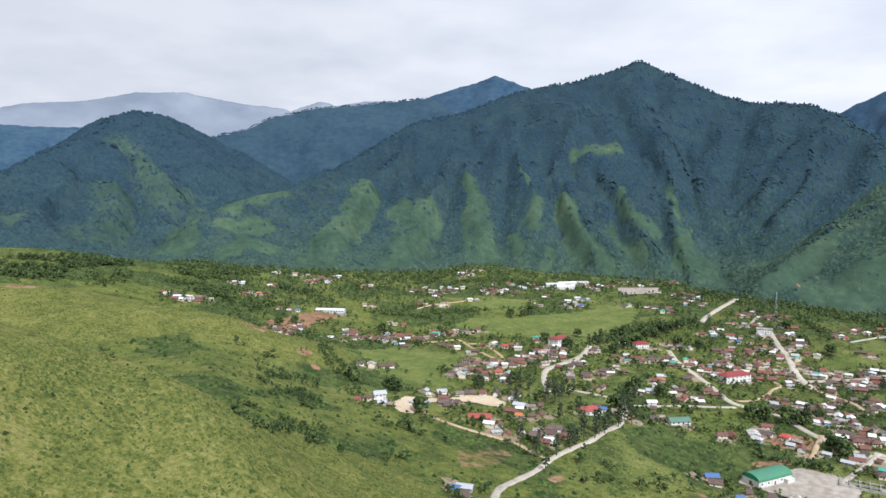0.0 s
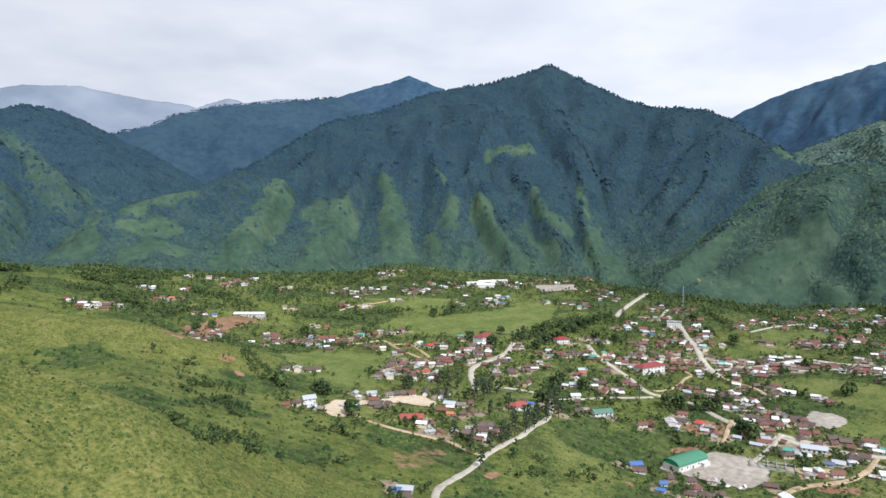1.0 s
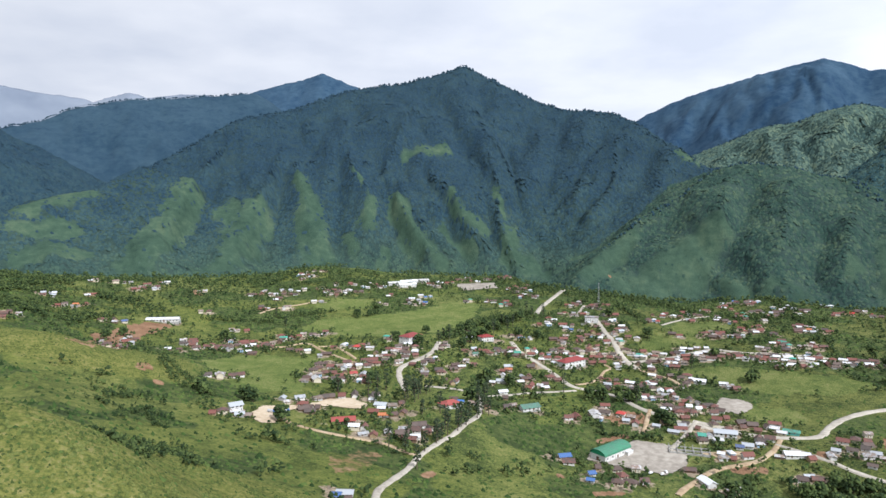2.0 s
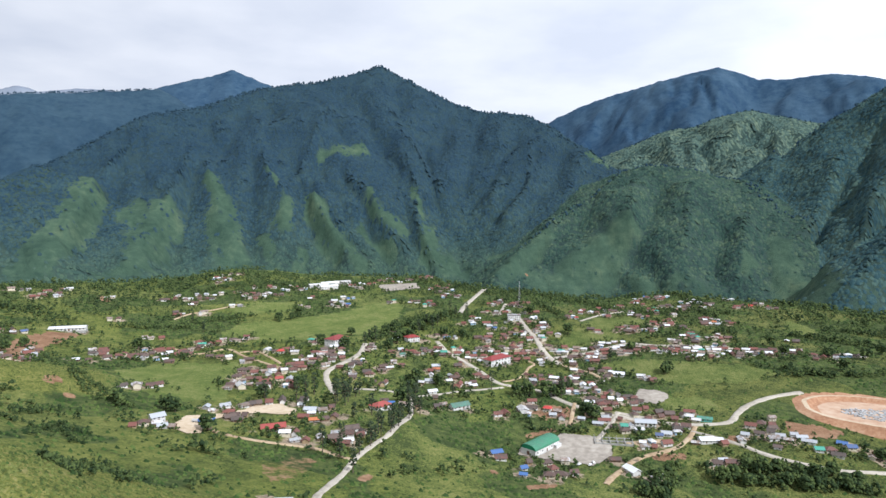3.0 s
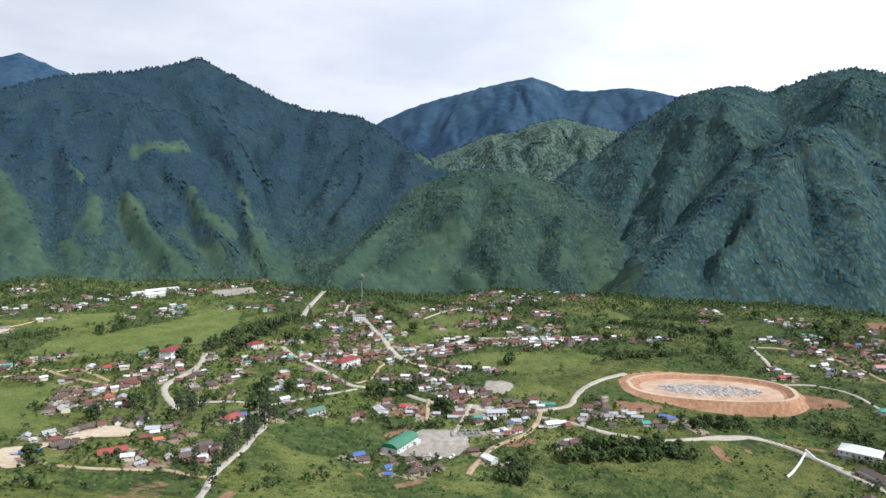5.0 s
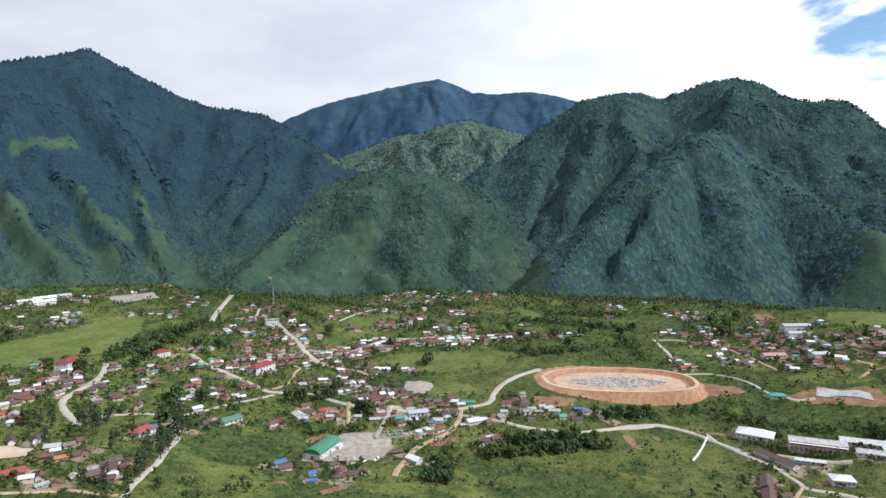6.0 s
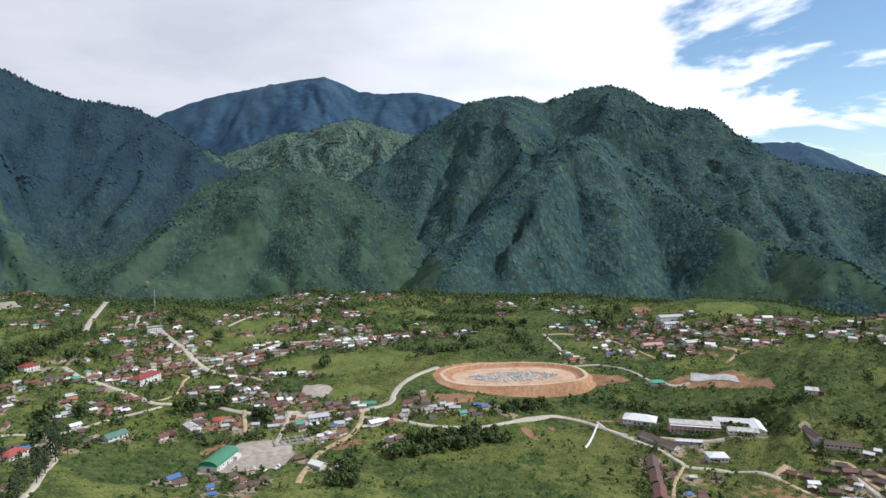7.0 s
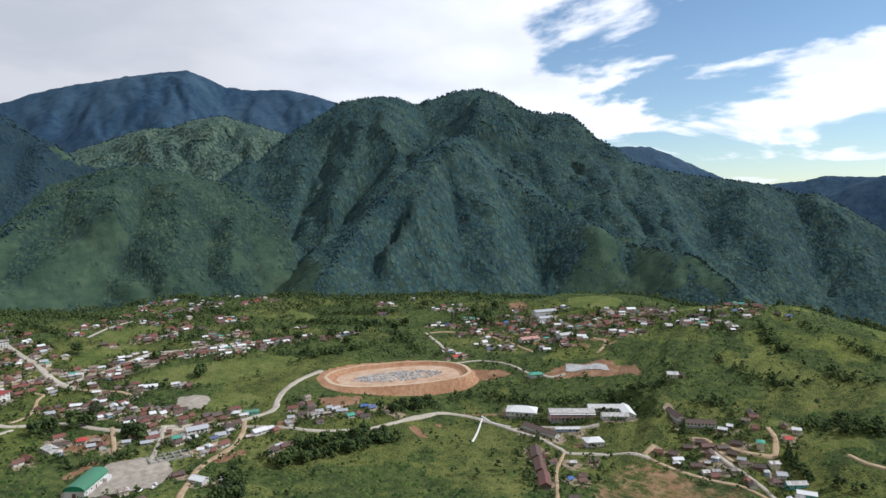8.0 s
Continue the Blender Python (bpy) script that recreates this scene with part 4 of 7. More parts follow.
# ---- roads and bare ground ----
ROADS = {
    "lower_road": (4.5, "paved", [(18, 329), (23, 354), (34, 377), (49, 404), (60, 426), (71, 443), (85, 459), (97, 471), (113, 493), (128, 513), (137, 533), (146, 561), (147, 578), (138, 594), (123, 602), (105, 610)]),
    "cross_lane": (4, "paved", [(149, 573), (166, 577), (177, 579), (201, 584), (228, 585), (252, 587)]),
    "yard_track": (4, "dirt", [(60, 432), (54, 437), (42, 451), (27, 459), (3, 469), (-13, 478), (-24, 487), (-29, 501)]),
    "market_road": (7, "paved", [(151, 745), (139, 716), (123, 695), (104, 680), (91, 666), (86, 645), (85, 622), (83, 593)]),
    "main_road_a": (7, "paved", [(245, 756), (242, 720), (246, 685), (249, 660), (251, 642), (251, 619), (254, 599), (266, 587), (278, 576), (284, 559), (287, 534), (294, 514), (304, 495), (317, 483), (329, 471)]),
    "main_road_b": (7, "paved", [(318, 493), (333, 477), (349, 456), (372, 442), (394, 435), (417, 449), (444, 462), (479, 470), (519, 469)]),
    "hill_lane": (5, "dirt", [(363, 442), (351, 432), (338, 424), (318, 416), (289, 413), (272, 408), (255, 398), (239, 388), (228, 379)]),
    "east_road_a": (4, "paved", [(354, 436), (362, 418), (369, 397), (374, 377), (387, 356), (408, 337), (447, 324), (486, 313)]),
    "east_road_b": (4.5, "paved", [(433, 328), (465, 322), (491, 310), (503, 285), (500, 255), (492, 235), (479, 209), (462, 184), (454, 175), (463, 151), (466, 119), (466, 110)]),
    "east_road_c": (4, "dirt", [(466, 110), (456, 87), (449, 58), (444, 39), (431, 17)]),
    "school_drive": (4, "paved", [(494, 238), (504, 211), (508, 186), (516, 161)]),
    "spur_lane": (4, "dirt", [(468, 115), (483, 109)]),
    "quarters_lane": (3, "dirt", [(454, 178), (419, 175), (391, 168), (355, 158)]),
    "hill_top_road": (8, "paved", [(473, 1109), (399, 991), (347, 911), (324, 872)]),
    "bazaar_top": (5, "paved", [(423, 924), (374, 845)]),
    "bazaar_street": (8, "paved", [(397, 839), (378, 773), (372, 738), (365, 711), (360, 689), (358, 665), (359, 654)]),
    "bazaar_low": (4, "dirt", [(359, 654), (365, 632), (371, 610), (367, 585)]),
    "long_street": (6, "paved", [(363, 675), (389, 672), (414, 668), (442, 668), (465, 665), (487, 642), (515, 633), (537, 618), (566, 597)]),
    "field_road": (4, "paved", [(466, 780), (525, 815), (576, 831)]),
    "garden_loop": (3, "dirt", [(259, 604), (278, 611), (301, 633), (317, 653), (330, 663), (328, 674)]),
    "upper_lane": (5, "paved", [(737, 446), (712, 424), (690, 403), (673, 389)]),
    "court_road": (4, "paved", [(657, 307), (650, 291), (638, 275), (630, 262), (628, 251), (624, 236), (637, 223)]),
    "court_path": (3, "paved", [(631, 353), (651, 334), (656, 316), (656, 304)]),
    "ridge_lane": (5, "dirt", [(536, 22), (521, 17), (505, 17), (495, 20), (493, 35), (499, 47), (506, 57)]),
    "hook_lane": (4, "dirt", [(701, 201), (722, 197), (743, 199), (752, 215)]),
    "far_track": (4, "dirt", [(500, -33), (490, -42), (485, -55)]),
    "works_track": (4, "dirt", [(295, 524), (274, 496), (264, 483)]),
    "works_path": (4, "paved", [(321, 492), (300, 474), (267, 449)]),
    "quarters_top": (4, "dirt", [(506, 83), (508, 69), (493, 58), (479, 47)]),
    "quarters_street": (4, "paved", [(496, 66), (472, 47), (449, 27), (428, 14)]),
    "east_ridge_road": (4, "dirt", [(739, 441), (757, 423), (765, 375), (722, 303), (705, 279)]),
    "hamlet_path": (3, "dirt", [(12, 765), (30, 763), (39, 739), (49, 703), (42, 686)]),
    "west_path": (3, "dirt", [(-61, 798), (-34, 767), (-1, 781), (17, 744), (45, 694)]),
    "upper_town_path": (3, "dirt", [(-60, 934), (-37, 969), (-4, 990), (31, 1014)]),
}


def smooth_line(pts, step):
    """Catmull-Rom through the points, at even steps."""
    p = [Vector((*q, 0)) for q in pts]
    p = [p[0] * 2 - p[1]] + p + [p[-1] * 2 - p[-2]]
    out = []
    for a, b, c, d in zip(p, p[1:], p[2:], p[3:]):
        n = max(2, int((c - b).length / step))
        for k in range(n):
            t = k / n
            out.append(0.5 * (2 * b + (c - a) * t + (2 * a - 5 * b + 4 * c - d) * t * t + (3 * b - a - 3 * c + d) * t ** 3))
    out.append(p[-2])
    return out


def ribbon(name, pts, width, material, lift, label, category="road"):
    line = smooth_line(pts, 3.0)
    rows = []
    for k, q in enumerate(line):
        ahead = (line[min(k + 1, len(line) - 1)] - line[max(k - 1, 0)]).normalized()
        side = Vector((ahead.y, -ahead.x, 0))
        w = width / 2 * (1 + 0.16 * math.sin(k * 0.9) * math.sin(k * 0.37 + len(name)))
        rows.append([q - side * (w + 0.8), q - side * w, q - side * w * 0.35, q + side * w * 0.35, q + side * w, q + side * (w + 0.8)])
    flat = np.array([(v.x, v.y) for r in rows for v in r])
    z = ground_z(flat[:, 0], flat[:, 1]).reshape(-1, 6)
    z = np.maximum(z, z.mean(1, keepdims=True)) + np.array([-1.5, lift, lift + 0.12, lift + 0.12, lift, -1.5])
    verts = np.concatenate([flat, z.reshape(-1, 1)], 1)
    faces = [(6 * i + j, 6 * i + j + 1, 6 * i + j + 7, 6 * i + j + 6) for i in range(len(rows) - 1) for j in range(5)]
    me = bpy.data.meshes.new(name)
    fill_mesh(me, verts, np.array(faces)[:, ::-1])
    me.materials.append(material)
    return tagged(new(name, me), label, category, kind="structure")


for k, (name, (width, kind, pts)) in enumerate(ROADS.items()):
    width = width * 0.82
    if kind == "paved":
        ribbon("road", pts, width, PAVED, 0.42 + 0.012 * k, "pale worn concrete road through the hill town")
    else:
        ribbon("road", pts, width, DIRT, 0.40 + 0.012 * k, "sandy unpaved track over the grassy terrace", "track")


APRONS = []


def apron(name, poly, material, lift, label, step=1.0, wobble=5.0):
    """A bare piece of ground laid on the slope, with an uneven edge."""
    APRONS.append(poly)
    xs, ys = [p[0] for p in poly], [p[1] for p in poly]
    step = max(step, (max(ys) - min(ys)) / 110)
    gx, gy = np.meshgrid(np.arange(min(xs) - 4, max(xs) + 4, step), np.arange(min(ys) - 4, max(ys) + 4, step), indexing="ij")
    wx, wy = gx + wobble * (fbm(gx / 9, gy / 9, 2, 51) - 0.5), gy + wobble * (fbm(gx / 9, gy / 9, 2, 53) - 0.5)
    keep = inside(wx, wy, poly)
    z = ground_z(gx, gy) + lift + 0.25 * fbm(gx / 5, gy / 5, 2, 55)
    idx = np.arange(gx.size).reshape(gx.shape)
    cell = keep[:-1, :-1] & keep[1:, :-1] & keep[1:, 1:] & keep[:-1, 1:]
    i, j = np.nonzero(cell)
    faces = np.stack([idx[i, j], idx[i + 1, j], idx[i + 1, j + 1], idx[i, j + 1]], -1)
    me = bpy.data.meshes.new(name)
    fill_mesh(me, np.stack([gx, gy, z], -1).reshape(-1, 3), faces)
    bm = bmesh.new()
    bm.from_mesh(me)
    bmesh.ops.delete(bm, geom=[v for v in bm.verts if not v.link_faces], context="VERTS")
    bm.to_mesh(me)
    bm.free()
    me.materials.append(material)
    return tagged(new(name, me), label, "yard", kind="structure")


apron("gravel_yard", [(214, 436), (240, 412), (266, 424), (276, 440), (268, 462), (250, 474), (232, 470), (205, 462), (196, 452)], GRAVEL, 0.35, "grey gravel yard beside the green-roofed hall")
apron("quarry_yard", [(378, 539), (392, 530), (395, 515), (390, 506), (367, 495), (358, 504), (360, 522)], GRAVEL, 0.4, "pale gravel storage yard in the fields")
apron("playground", [(275, 1138), (349, 1140), (339, 1086), (265, 1063)], GRAVEL, 0.4, "bare pale school playground on the hilltop")
apron("court", [(667, 231), (661, 181), (648, 175), (643, 224)], RUBBLE, 0.4, "pale concrete court on an earth platform", wobble=0.8)
apron("works_yard", [(287, 439), (312, 437), (323, 430), (313, 421), (290, 423)], DIRT, 0.4, "sandy works yard beside the lane")
apron("sandy_yard", [(-52, 502), (-41, 526), (-26, 532), (-8, 542), (11, 565), (32, 568), (43, 547), (37, 529), (15, 539), (-2, 535), (-23, 518), (-29, 501), (-32, 482), (-42, 477), (-50, 489)], SAND, 0.4, "pale sandy yard and car park beside the track")


def oval_ground(cx, cy, yaw, a, b, rim):
    """A cut-and-filled sports oval: embankment, rim track, inner slope and floor."""
    n = 96
    rings = ((1.0, None), (0.905, rim + 0.1), (0.86, rim + 0.2), (0.80, rim - 3.0), (0.76, rim - 3.6), (0.5, rim - 3.5), (0.25, rim - 3.4))
    verts, faces = [], []
    ca, sa = math.cos(radians(yaw)), math.sin(radians(yaw))
    for s, z in rings:
        for k in range(n):
            t = 2 * math.pi * k / n
            c, d = math.cos(t), math.sin(t)
            q = (abs(c) ** 2.5 + abs(d) ** 2.5) ** (-1 / 2.5)
            wob = 1 + (0.012 * math.sin(7 * t) + 0.01 * math.sin(13 * t + 1)) * (1 if z is None else 0.4)
            u, v = a * s * q * c * wob, b * s * q * d * wob * (1.0 if s < 0.95 else 1.06)
            verts.append((cx + u * ca - v * sa, cy + u * sa + v * ca, z))
    g = ground_z(np.array([p[0] for p in verts]), np.array([p[1] for p in verts]))
    verts = [(x, y, (h - 0.5) if z is None else z) for (x, y, z), h in zip(verts, g)]
    for r in range(len(rings) - 1):
        for k in range(n):
            faces.append((r * n + k, r * n + (k + 1) % n, (r + 1) * n + (k + 1) % n, (r + 1) * n + k))
    me = bpy.data.meshes.new("oval_ground")
    me.from_pydata(verts, [], faces + [tuple(range((len(rings) - 1) * n, len(rings) * n))])
    for m in (BANK, SAND, FLOOR):
        me.materials.append(m)
    for r, slot in enumerate((0, 1, 0, 0, 2, 2)):
        me.polygons.foreach_get("material_index", spare := np.zeros(len(me.polygons), np.int32))
        spare[r * n:(r + 1) * n] = slot
        spare[-1] = 2
        me.polygons.foreach_set("material_index", spare)
    return tagged(new("oval_ground", me), "raw orange earth oval sports ground with banked rim", "sports ground", kind="structure")


oval_ground(*OVAL)


def rubble(name, cx, cy, yaw, a, b, z, count, label, size=(0.6, 2.2), material=None):
    rng = np.random.default_rng(count)
    bm = bmesh.new()
    ca, sa = math.cos(radians(yaw)), math.sin(radians(yaw))
    for _ in range(count):
        t, r = rng.random() * 2 * math.pi, rng.random() ** 0.6
        u, v = a * r * math.cos(t), b * r * math.sin(t)
        x, y = cx + u * ca - v * sa, cy + u * sa + v * ca
        zz = z if z is not None else float(ground_z(x, y)) + 0.4
        w, d, h = rng.uniform(*size), rng.uniform(*size), rng.uniform(0.3, 1.0)
        m = Matrix.Translation((x, y, zz)) @ Matrix.Rotation(rng.random() * 6.28, 4, "Z") @ Matrix.Rotation(rng.uniform(-0.3, 0.3), 4, "X")
        k = len(bm.verts)
        box(bm, -w, w * 0.8, -d * 0.7, d, -0.4, h)
        bm.verts.ensure_lookup_table()
        bmesh.ops.transform(bm, matrix=m, verts=bm.verts[k:])
    return tagged(part(name, bm, material or RUBBLE), label, "rubble", kind="stuff")


rubble("rubble", 549, 387, -46, 50, 20, 0.5, 520, "pale broken rock spread over the oval's floor", (0.3, 1.7))

# ---- houses of the town ----
KINDS = {  # length, width, wall height, roof rise, roof shape, wall
    "r": [(11, 7, 2.9, 2.0, "gable", "bamboo"), (9, 6.5, 2.8, 1.8, "gable", "bamboo"), (12, 8, 3.0, 2.2, "gable", "white"), (10, 8, 2.9, 2.2, "hip", "cream"), (14, 6.5, 2.8, 1.8, "gable", "timber")],
    "R": [(12, 9, 3.3, 2.4, "hip", "white"), (10, 7, 3.0, 1.9, "gable", "cream")],
    "w": [(11, 7.5, 3.0, 1.5, "gable", "white"), (10, 6.5, 2.7, 1.4, "gable", "timber"), (9, 7, 2.8, 1.4, "gable", "timber"), (12, 8, 5.2, 1.5, "gable", "cream"), (10, 6.5, 2.8, 1.2, "gable", "cream"), (8, 7, 3.0, 1.5, "hip", "blue")],
    "W": [(18, 10, 4.0, 2.0, "gable", "white"), (15, 10, 4.4, 2.2, "gable", "cream")],
    "d": [(13, 7, 2.8, 2.0, "gable", "timber"), (10, 7, 2.7, 1.9, "gable", "white")],
    "s": [(12, 7.5, 3.0, 1.6, "gable", "white"), (10, 7, 2.9, 1.5, "gable", "grey")],
    "b": [(9, 6.5, 2.9, 1.4, "gable", "white"), (11, 7.5, 3.0, 1.6, "gable", "cream")],
    "g": [(10, 7.5, 3.0, 1.7, "gable", "white"), (11, 8, 5.4, 1.6, "hip", "cream")],
    "o": [(11, 7, 3.0, 1.8, "gable", "grey")],
    "p": [(11, 8, 3.0, 1.8, "gable", "white")],
    "L": [(24, 7.5, 3.0, 2.2, "gable", "white")],
    "G": [(16, 8, 3.0, 1.4, "gable", "teal")],
    "T": [(20, 9, 4.2, 1.8, "gable", "teal")],
}
ROOF_OF = {"L": "d", "G": "g", "T": "W"}
ROOF_WORDS = {"r": "rusty red-brown tin", "R": "bright red tin", "w": "silver tin", "W": "white tin", "d": "dark rusted tin", "s": "grey tin", "b": "blue tin", "g": "green tin", "o": "orange tin", "p": "faded pink tin"}
WALL_WORDS = {"timber": "weathered timber", "bamboo": "woven bamboo", "white": "white plastered", "cream": "cream plastered", "blue": "blue plastered", "grey": "grey cement", "teal": "turquoise"}
SMALL = 0.70                           # the houses here are small
PROTOTYPES = {}
PLACED = []
HOUSE_RNG = random.Random(5)


def house(code, k, far):
    length, width, wall, rise, shape, stuff = KINDS[code][k]
    length, width, wall, rise = length * SMALL, width * SMALL, wall * 0.78, rise * 0.85
    roof_key = ROOF_OF.get(code, code)
    ob = new("bamboo_house" if stuff == "bamboo" else "wooden_house" if stuff == "timber" else ("tin_roofed_cottage" if code in "wsb" else "house"))
    storeys = 2 if wall > 5 else 1
    words = f"{'two-storey' if storeys == 2 else 'single-storey'} {WALL_WORDS[stuff]} house under a {ROOF_WORDS[roof_key]} roof"
    tagged(ob, words, "cottage" if code in "wsb" and stuff not in ("timber", "bamboo") else "house", "bamboo houses of the hill town" if stuff == "bamboo" else "wooden houses of the hill town" if stuff == "timber" else "plastered houses of the hill town")
    body = gable_walls(length, width, wall, rise - 0.05) if shape == "gable" else boxes((-length / 2, length / 2, -width / 2, width / 2, -2.6, wall))
    part("wall", body, WALLS[stuff], ob)
    part("roof", gable_roof(length, width, wall, rise) if shape == "gable" else hip_roof(length, width, wall - 0.05, rise), ROOFS[roof_key], ob, f"{ROOF_WORDS[roof_key]} roof")
    if far:
        part("window", boxes((length * 0.12, length * 0.3, -width / 2 - 0.06, -width / 2, wall - 1.7, wall - 0.7)), GLASS_DARK, ob)
        return ob
    door(ob, -length * 0.12, -width / 2, 1.0, 2.1, -1, 0.2)
    for s in range(storeys):
        for x in (-length * 0.34, length * 0.2):
            window(ob, x, -width / 2, 1.5 + 2.5 * s, 1.2, 1.0, "y-")
    return ob


def road_gap(x, y):
    """Distance to the nearest road's edge and the direction away from it."""
    best, away = 1e9, (1, 0)
    for width, kind, pts in ROADS.values():
        for (ax, ay), (bx, by) in zip(pts, pts[1:]):
            ux, uy = bx - ax, by - ay
            t = min(1, max(0, ((x - ax) * ux + (y - ay) * uy) / max(ux * ux + uy * uy, 1e-6)))
            dx, dy = x - ax - t * ux, y - ay - t * uy
            d = math.hypot(dx, dy)
            if d - width / 2 < best:
                best, away = d - width / 2, ((dx / d, dy / d) if d > 0.1 else (uy / math.hypot(ux, uy), -ux / math.hypot(ux, uy)))
    return best, away


QUARTERS = []


def settle(quarter, yaw, spots, listed=True, close=7.0, plain=False):
    if listed:
        QUARTERS.append((quarter, yaw, spots))
    for x, y, code in spots:
        k = HOUSE_RNG.randrange(len(KINDS[code]))
        gap, away = road_gap(x, y)
        need = KINDS[code][k][1] * SMALL / 2 + 1.2
        if gap < need:
            x, y = x + away[0] * (need - gap), y + away[1] * (need - gap)
        if any((x - px) ** 2 + (y - py) ** 2 < close ** 2 for px, py in PLACED):
            continue
        PLACED.append((x, y))
        turn = yaw + HOUSE_RNG.uniform(-22, 22) + (90 if HOUSE_RNG.random() < 0.16 else 0)
        z = float(ground_z(x, y))
        m = pose(x, y, z + 0.25, 0, 0, turn) @ Matrix.Diagonal((HOUSE_RNG.uniform(0.72, 1.12), HOUSE_RNG.uniform(0.80, 1.10), HOUSE_RNG.uniform(0.85, 1.08), 1))
        key = (code, k, plain or math.hypot(x, y) > 720)
        if key not in PROTOTYPES:
            PROTOTYPES[key] = house(*key)
            PROTOTYPES[key].matrix_basis = m
        else:
            copy_thing(PROTOTYPES[key], m)


# the large buildings first, so that houses keep clear of them
def building(name, label, category, x, y, yaw, length, width, wall, rise, shape, wall_mat, roof_mat, floors=1, bays=6, ends=2, lift=0.3, keep=9):
    ob = new(name)
    tagged(ob, label, category)
    body = gable_walls(length, width, wall, rise - 0.05) if shape == "gable" else boxes((-length / 2, length / 2, -width / 2, width / 2, -2.6, wall))
    part("wall", body, wall_mat, ob)
    make = {"gable": gable_roof, "hip": hip_roof, "arch": arch_roof}[shape]
    part("roof", make(length, width, wall - (0.05 if shape == "hip" else 0), rise), roof_mat, ob)
    part("plinth", boxes((-length / 2 - 0.3, length / 2 + 0.3, -width / 2 - 0.3, width / 2 + 0.3, -2.8, 0.3)), CONCRETE, ob)
    per = wall / floors
    for f in range(floors):
        for k in range(bays):
            px = -length / 2 + length * (k + 0.5) / bays
            if f == 0 and k == bays // 2:
                door(ob, px, -width / 2, 1.6, 2.4, -1, 0.3)
                continue
            window(ob, px, -width / 2, per * f + per * 0.58, min(1.6, length / bays * 0.55), min(1.4, per * 0.4), "y-")
        for k in range(ends):
            py = -width / 2 + width * (k + 0.5) / ends
            window(ob, -length / 2, py, per * f + per * 0.58, 1.2, min(1.4, per * 0.4), "x-")
            window(ob, length / 2, py, per * f + per * 0.58, 1.2, min(1.4, per * 0.4), "x+")
    at_ground(ob, x, y, yaw, -lift)
    n = max(1, round(length / 12))
    for k in range(-n, n + 1):
        PLACED.append((x + math.cos(radians(yaw)) * k * length / 2 / n, y + math.sin(radians(yaw)) * k * length / 2 / n))
    return ob


def green_hall(x, y, yaw):
    """A hall with a bowed green roof; white gable wall with a doorway, pilasters along the side."""
    ob = building("community_hall", "white community hall with a bowed bright green tin roof", "hall", x, y, yaw, 32.5, 13.5, 4.6, 4.0, "arch", WALLS["white"], ROOFS["G"], 1, 5, 0)
    steps, h = 10, 6.6
    arc = [(h * math.cos(math.pi * k / steps), 4.5 + 3.7 * math.sin(math.pi * k / steps) ** 0.9) for k in range(steps + 1)]
    for x0 in (-16.1, 15.8):
        bm = bmesh.new()
        prism(bm, arc + [(-h, 4.3), (h, 4.3)], x0, x0 + 0.3)
        part("gable", bm, ROOFS["G"], ob, "green sheet-clad gable end")
    part("doorway", boxes((-16.42, -16.25, -1.2, 1.2, 0.3, 3.2)), DOOR_WOOD, ob)
    for k in range(6):
        px = -15 + 6 * k
        part("pilaster", boxes((px - 0.25, px + 0.25, -7.0, -6.75, -1.0, 4.5)), WALLS["white"], ob)
    part("lean_to", boxes((9, 16, -9.6, -6.75, -1.0, 3.0)), WALLS["white"], ob)
    part("lean_to_roof", boxes((8.6, 16.4, -10.0, -6.75, 3.0, 3.15)), ROOFS["W"], ob)
    return ob


green_hall(219.5, 455.5, 26)
building("assembly_hall", "white assembly hall with a red hipped tin roof", "hall", 284, 668, 22, 32, 13, 7.0, 3.6, "hip", WALLS["white"], ROOFS["m"], 2, 6, 2)
building("assembly_hall", "tall white market hall with a dark red hipped roof", "hall", 117, 744, 40, 24, 15, 7.6, 3.2, "hip", WALLS["white"], ROOFS["m"], 2, 5, 2)
building("school_building", "long white school block with a hipped white tin roof", "school", 528, 239, -77, 29, 18, 4.6, 4.0, "hip", WALLS["white"], ROOFS["W"], 1, 7, 3)


def pink_school(x, y, yaw):
    """Two storeys with verandahs behind pillars, under a stepped white roof."""
    ob = building("school_building", "two-storey pink school with verandahs and stepped white roof", "school", x, y, yaw, 42, 12, 7.6, 2.2, "gable", WALLS["pink"], ROOFS["W"], 2, 12, 2)
    part("verandah_roof", boxes((-21.4, 21.4, -9.6, -6.3, 6.6, 6.8)), ROOFS["W"], ob)
    part("upper_deck", boxes((-21, 21, -9.0, -6.0, 3.5, 3.8)), WALLS["white"], ob)
    part("lower_deck", boxes((-21, 21, -9.0, -6.0, -2.0, 0.3)), CONCRETE, ob)
    part("parapet", boxes((-21, 21, -9.1, -8.9, 3.8, 4.8)), WALLS["pink"], ob)
    for k in range(13):
        px = -20.8 + 41.6 * k / 12
        part("pillar", boxes((px - 0.22, px + 0.22, -9.05, -8.65, 0.3, 6.6)), WALLS["white"], ob)
    return ob


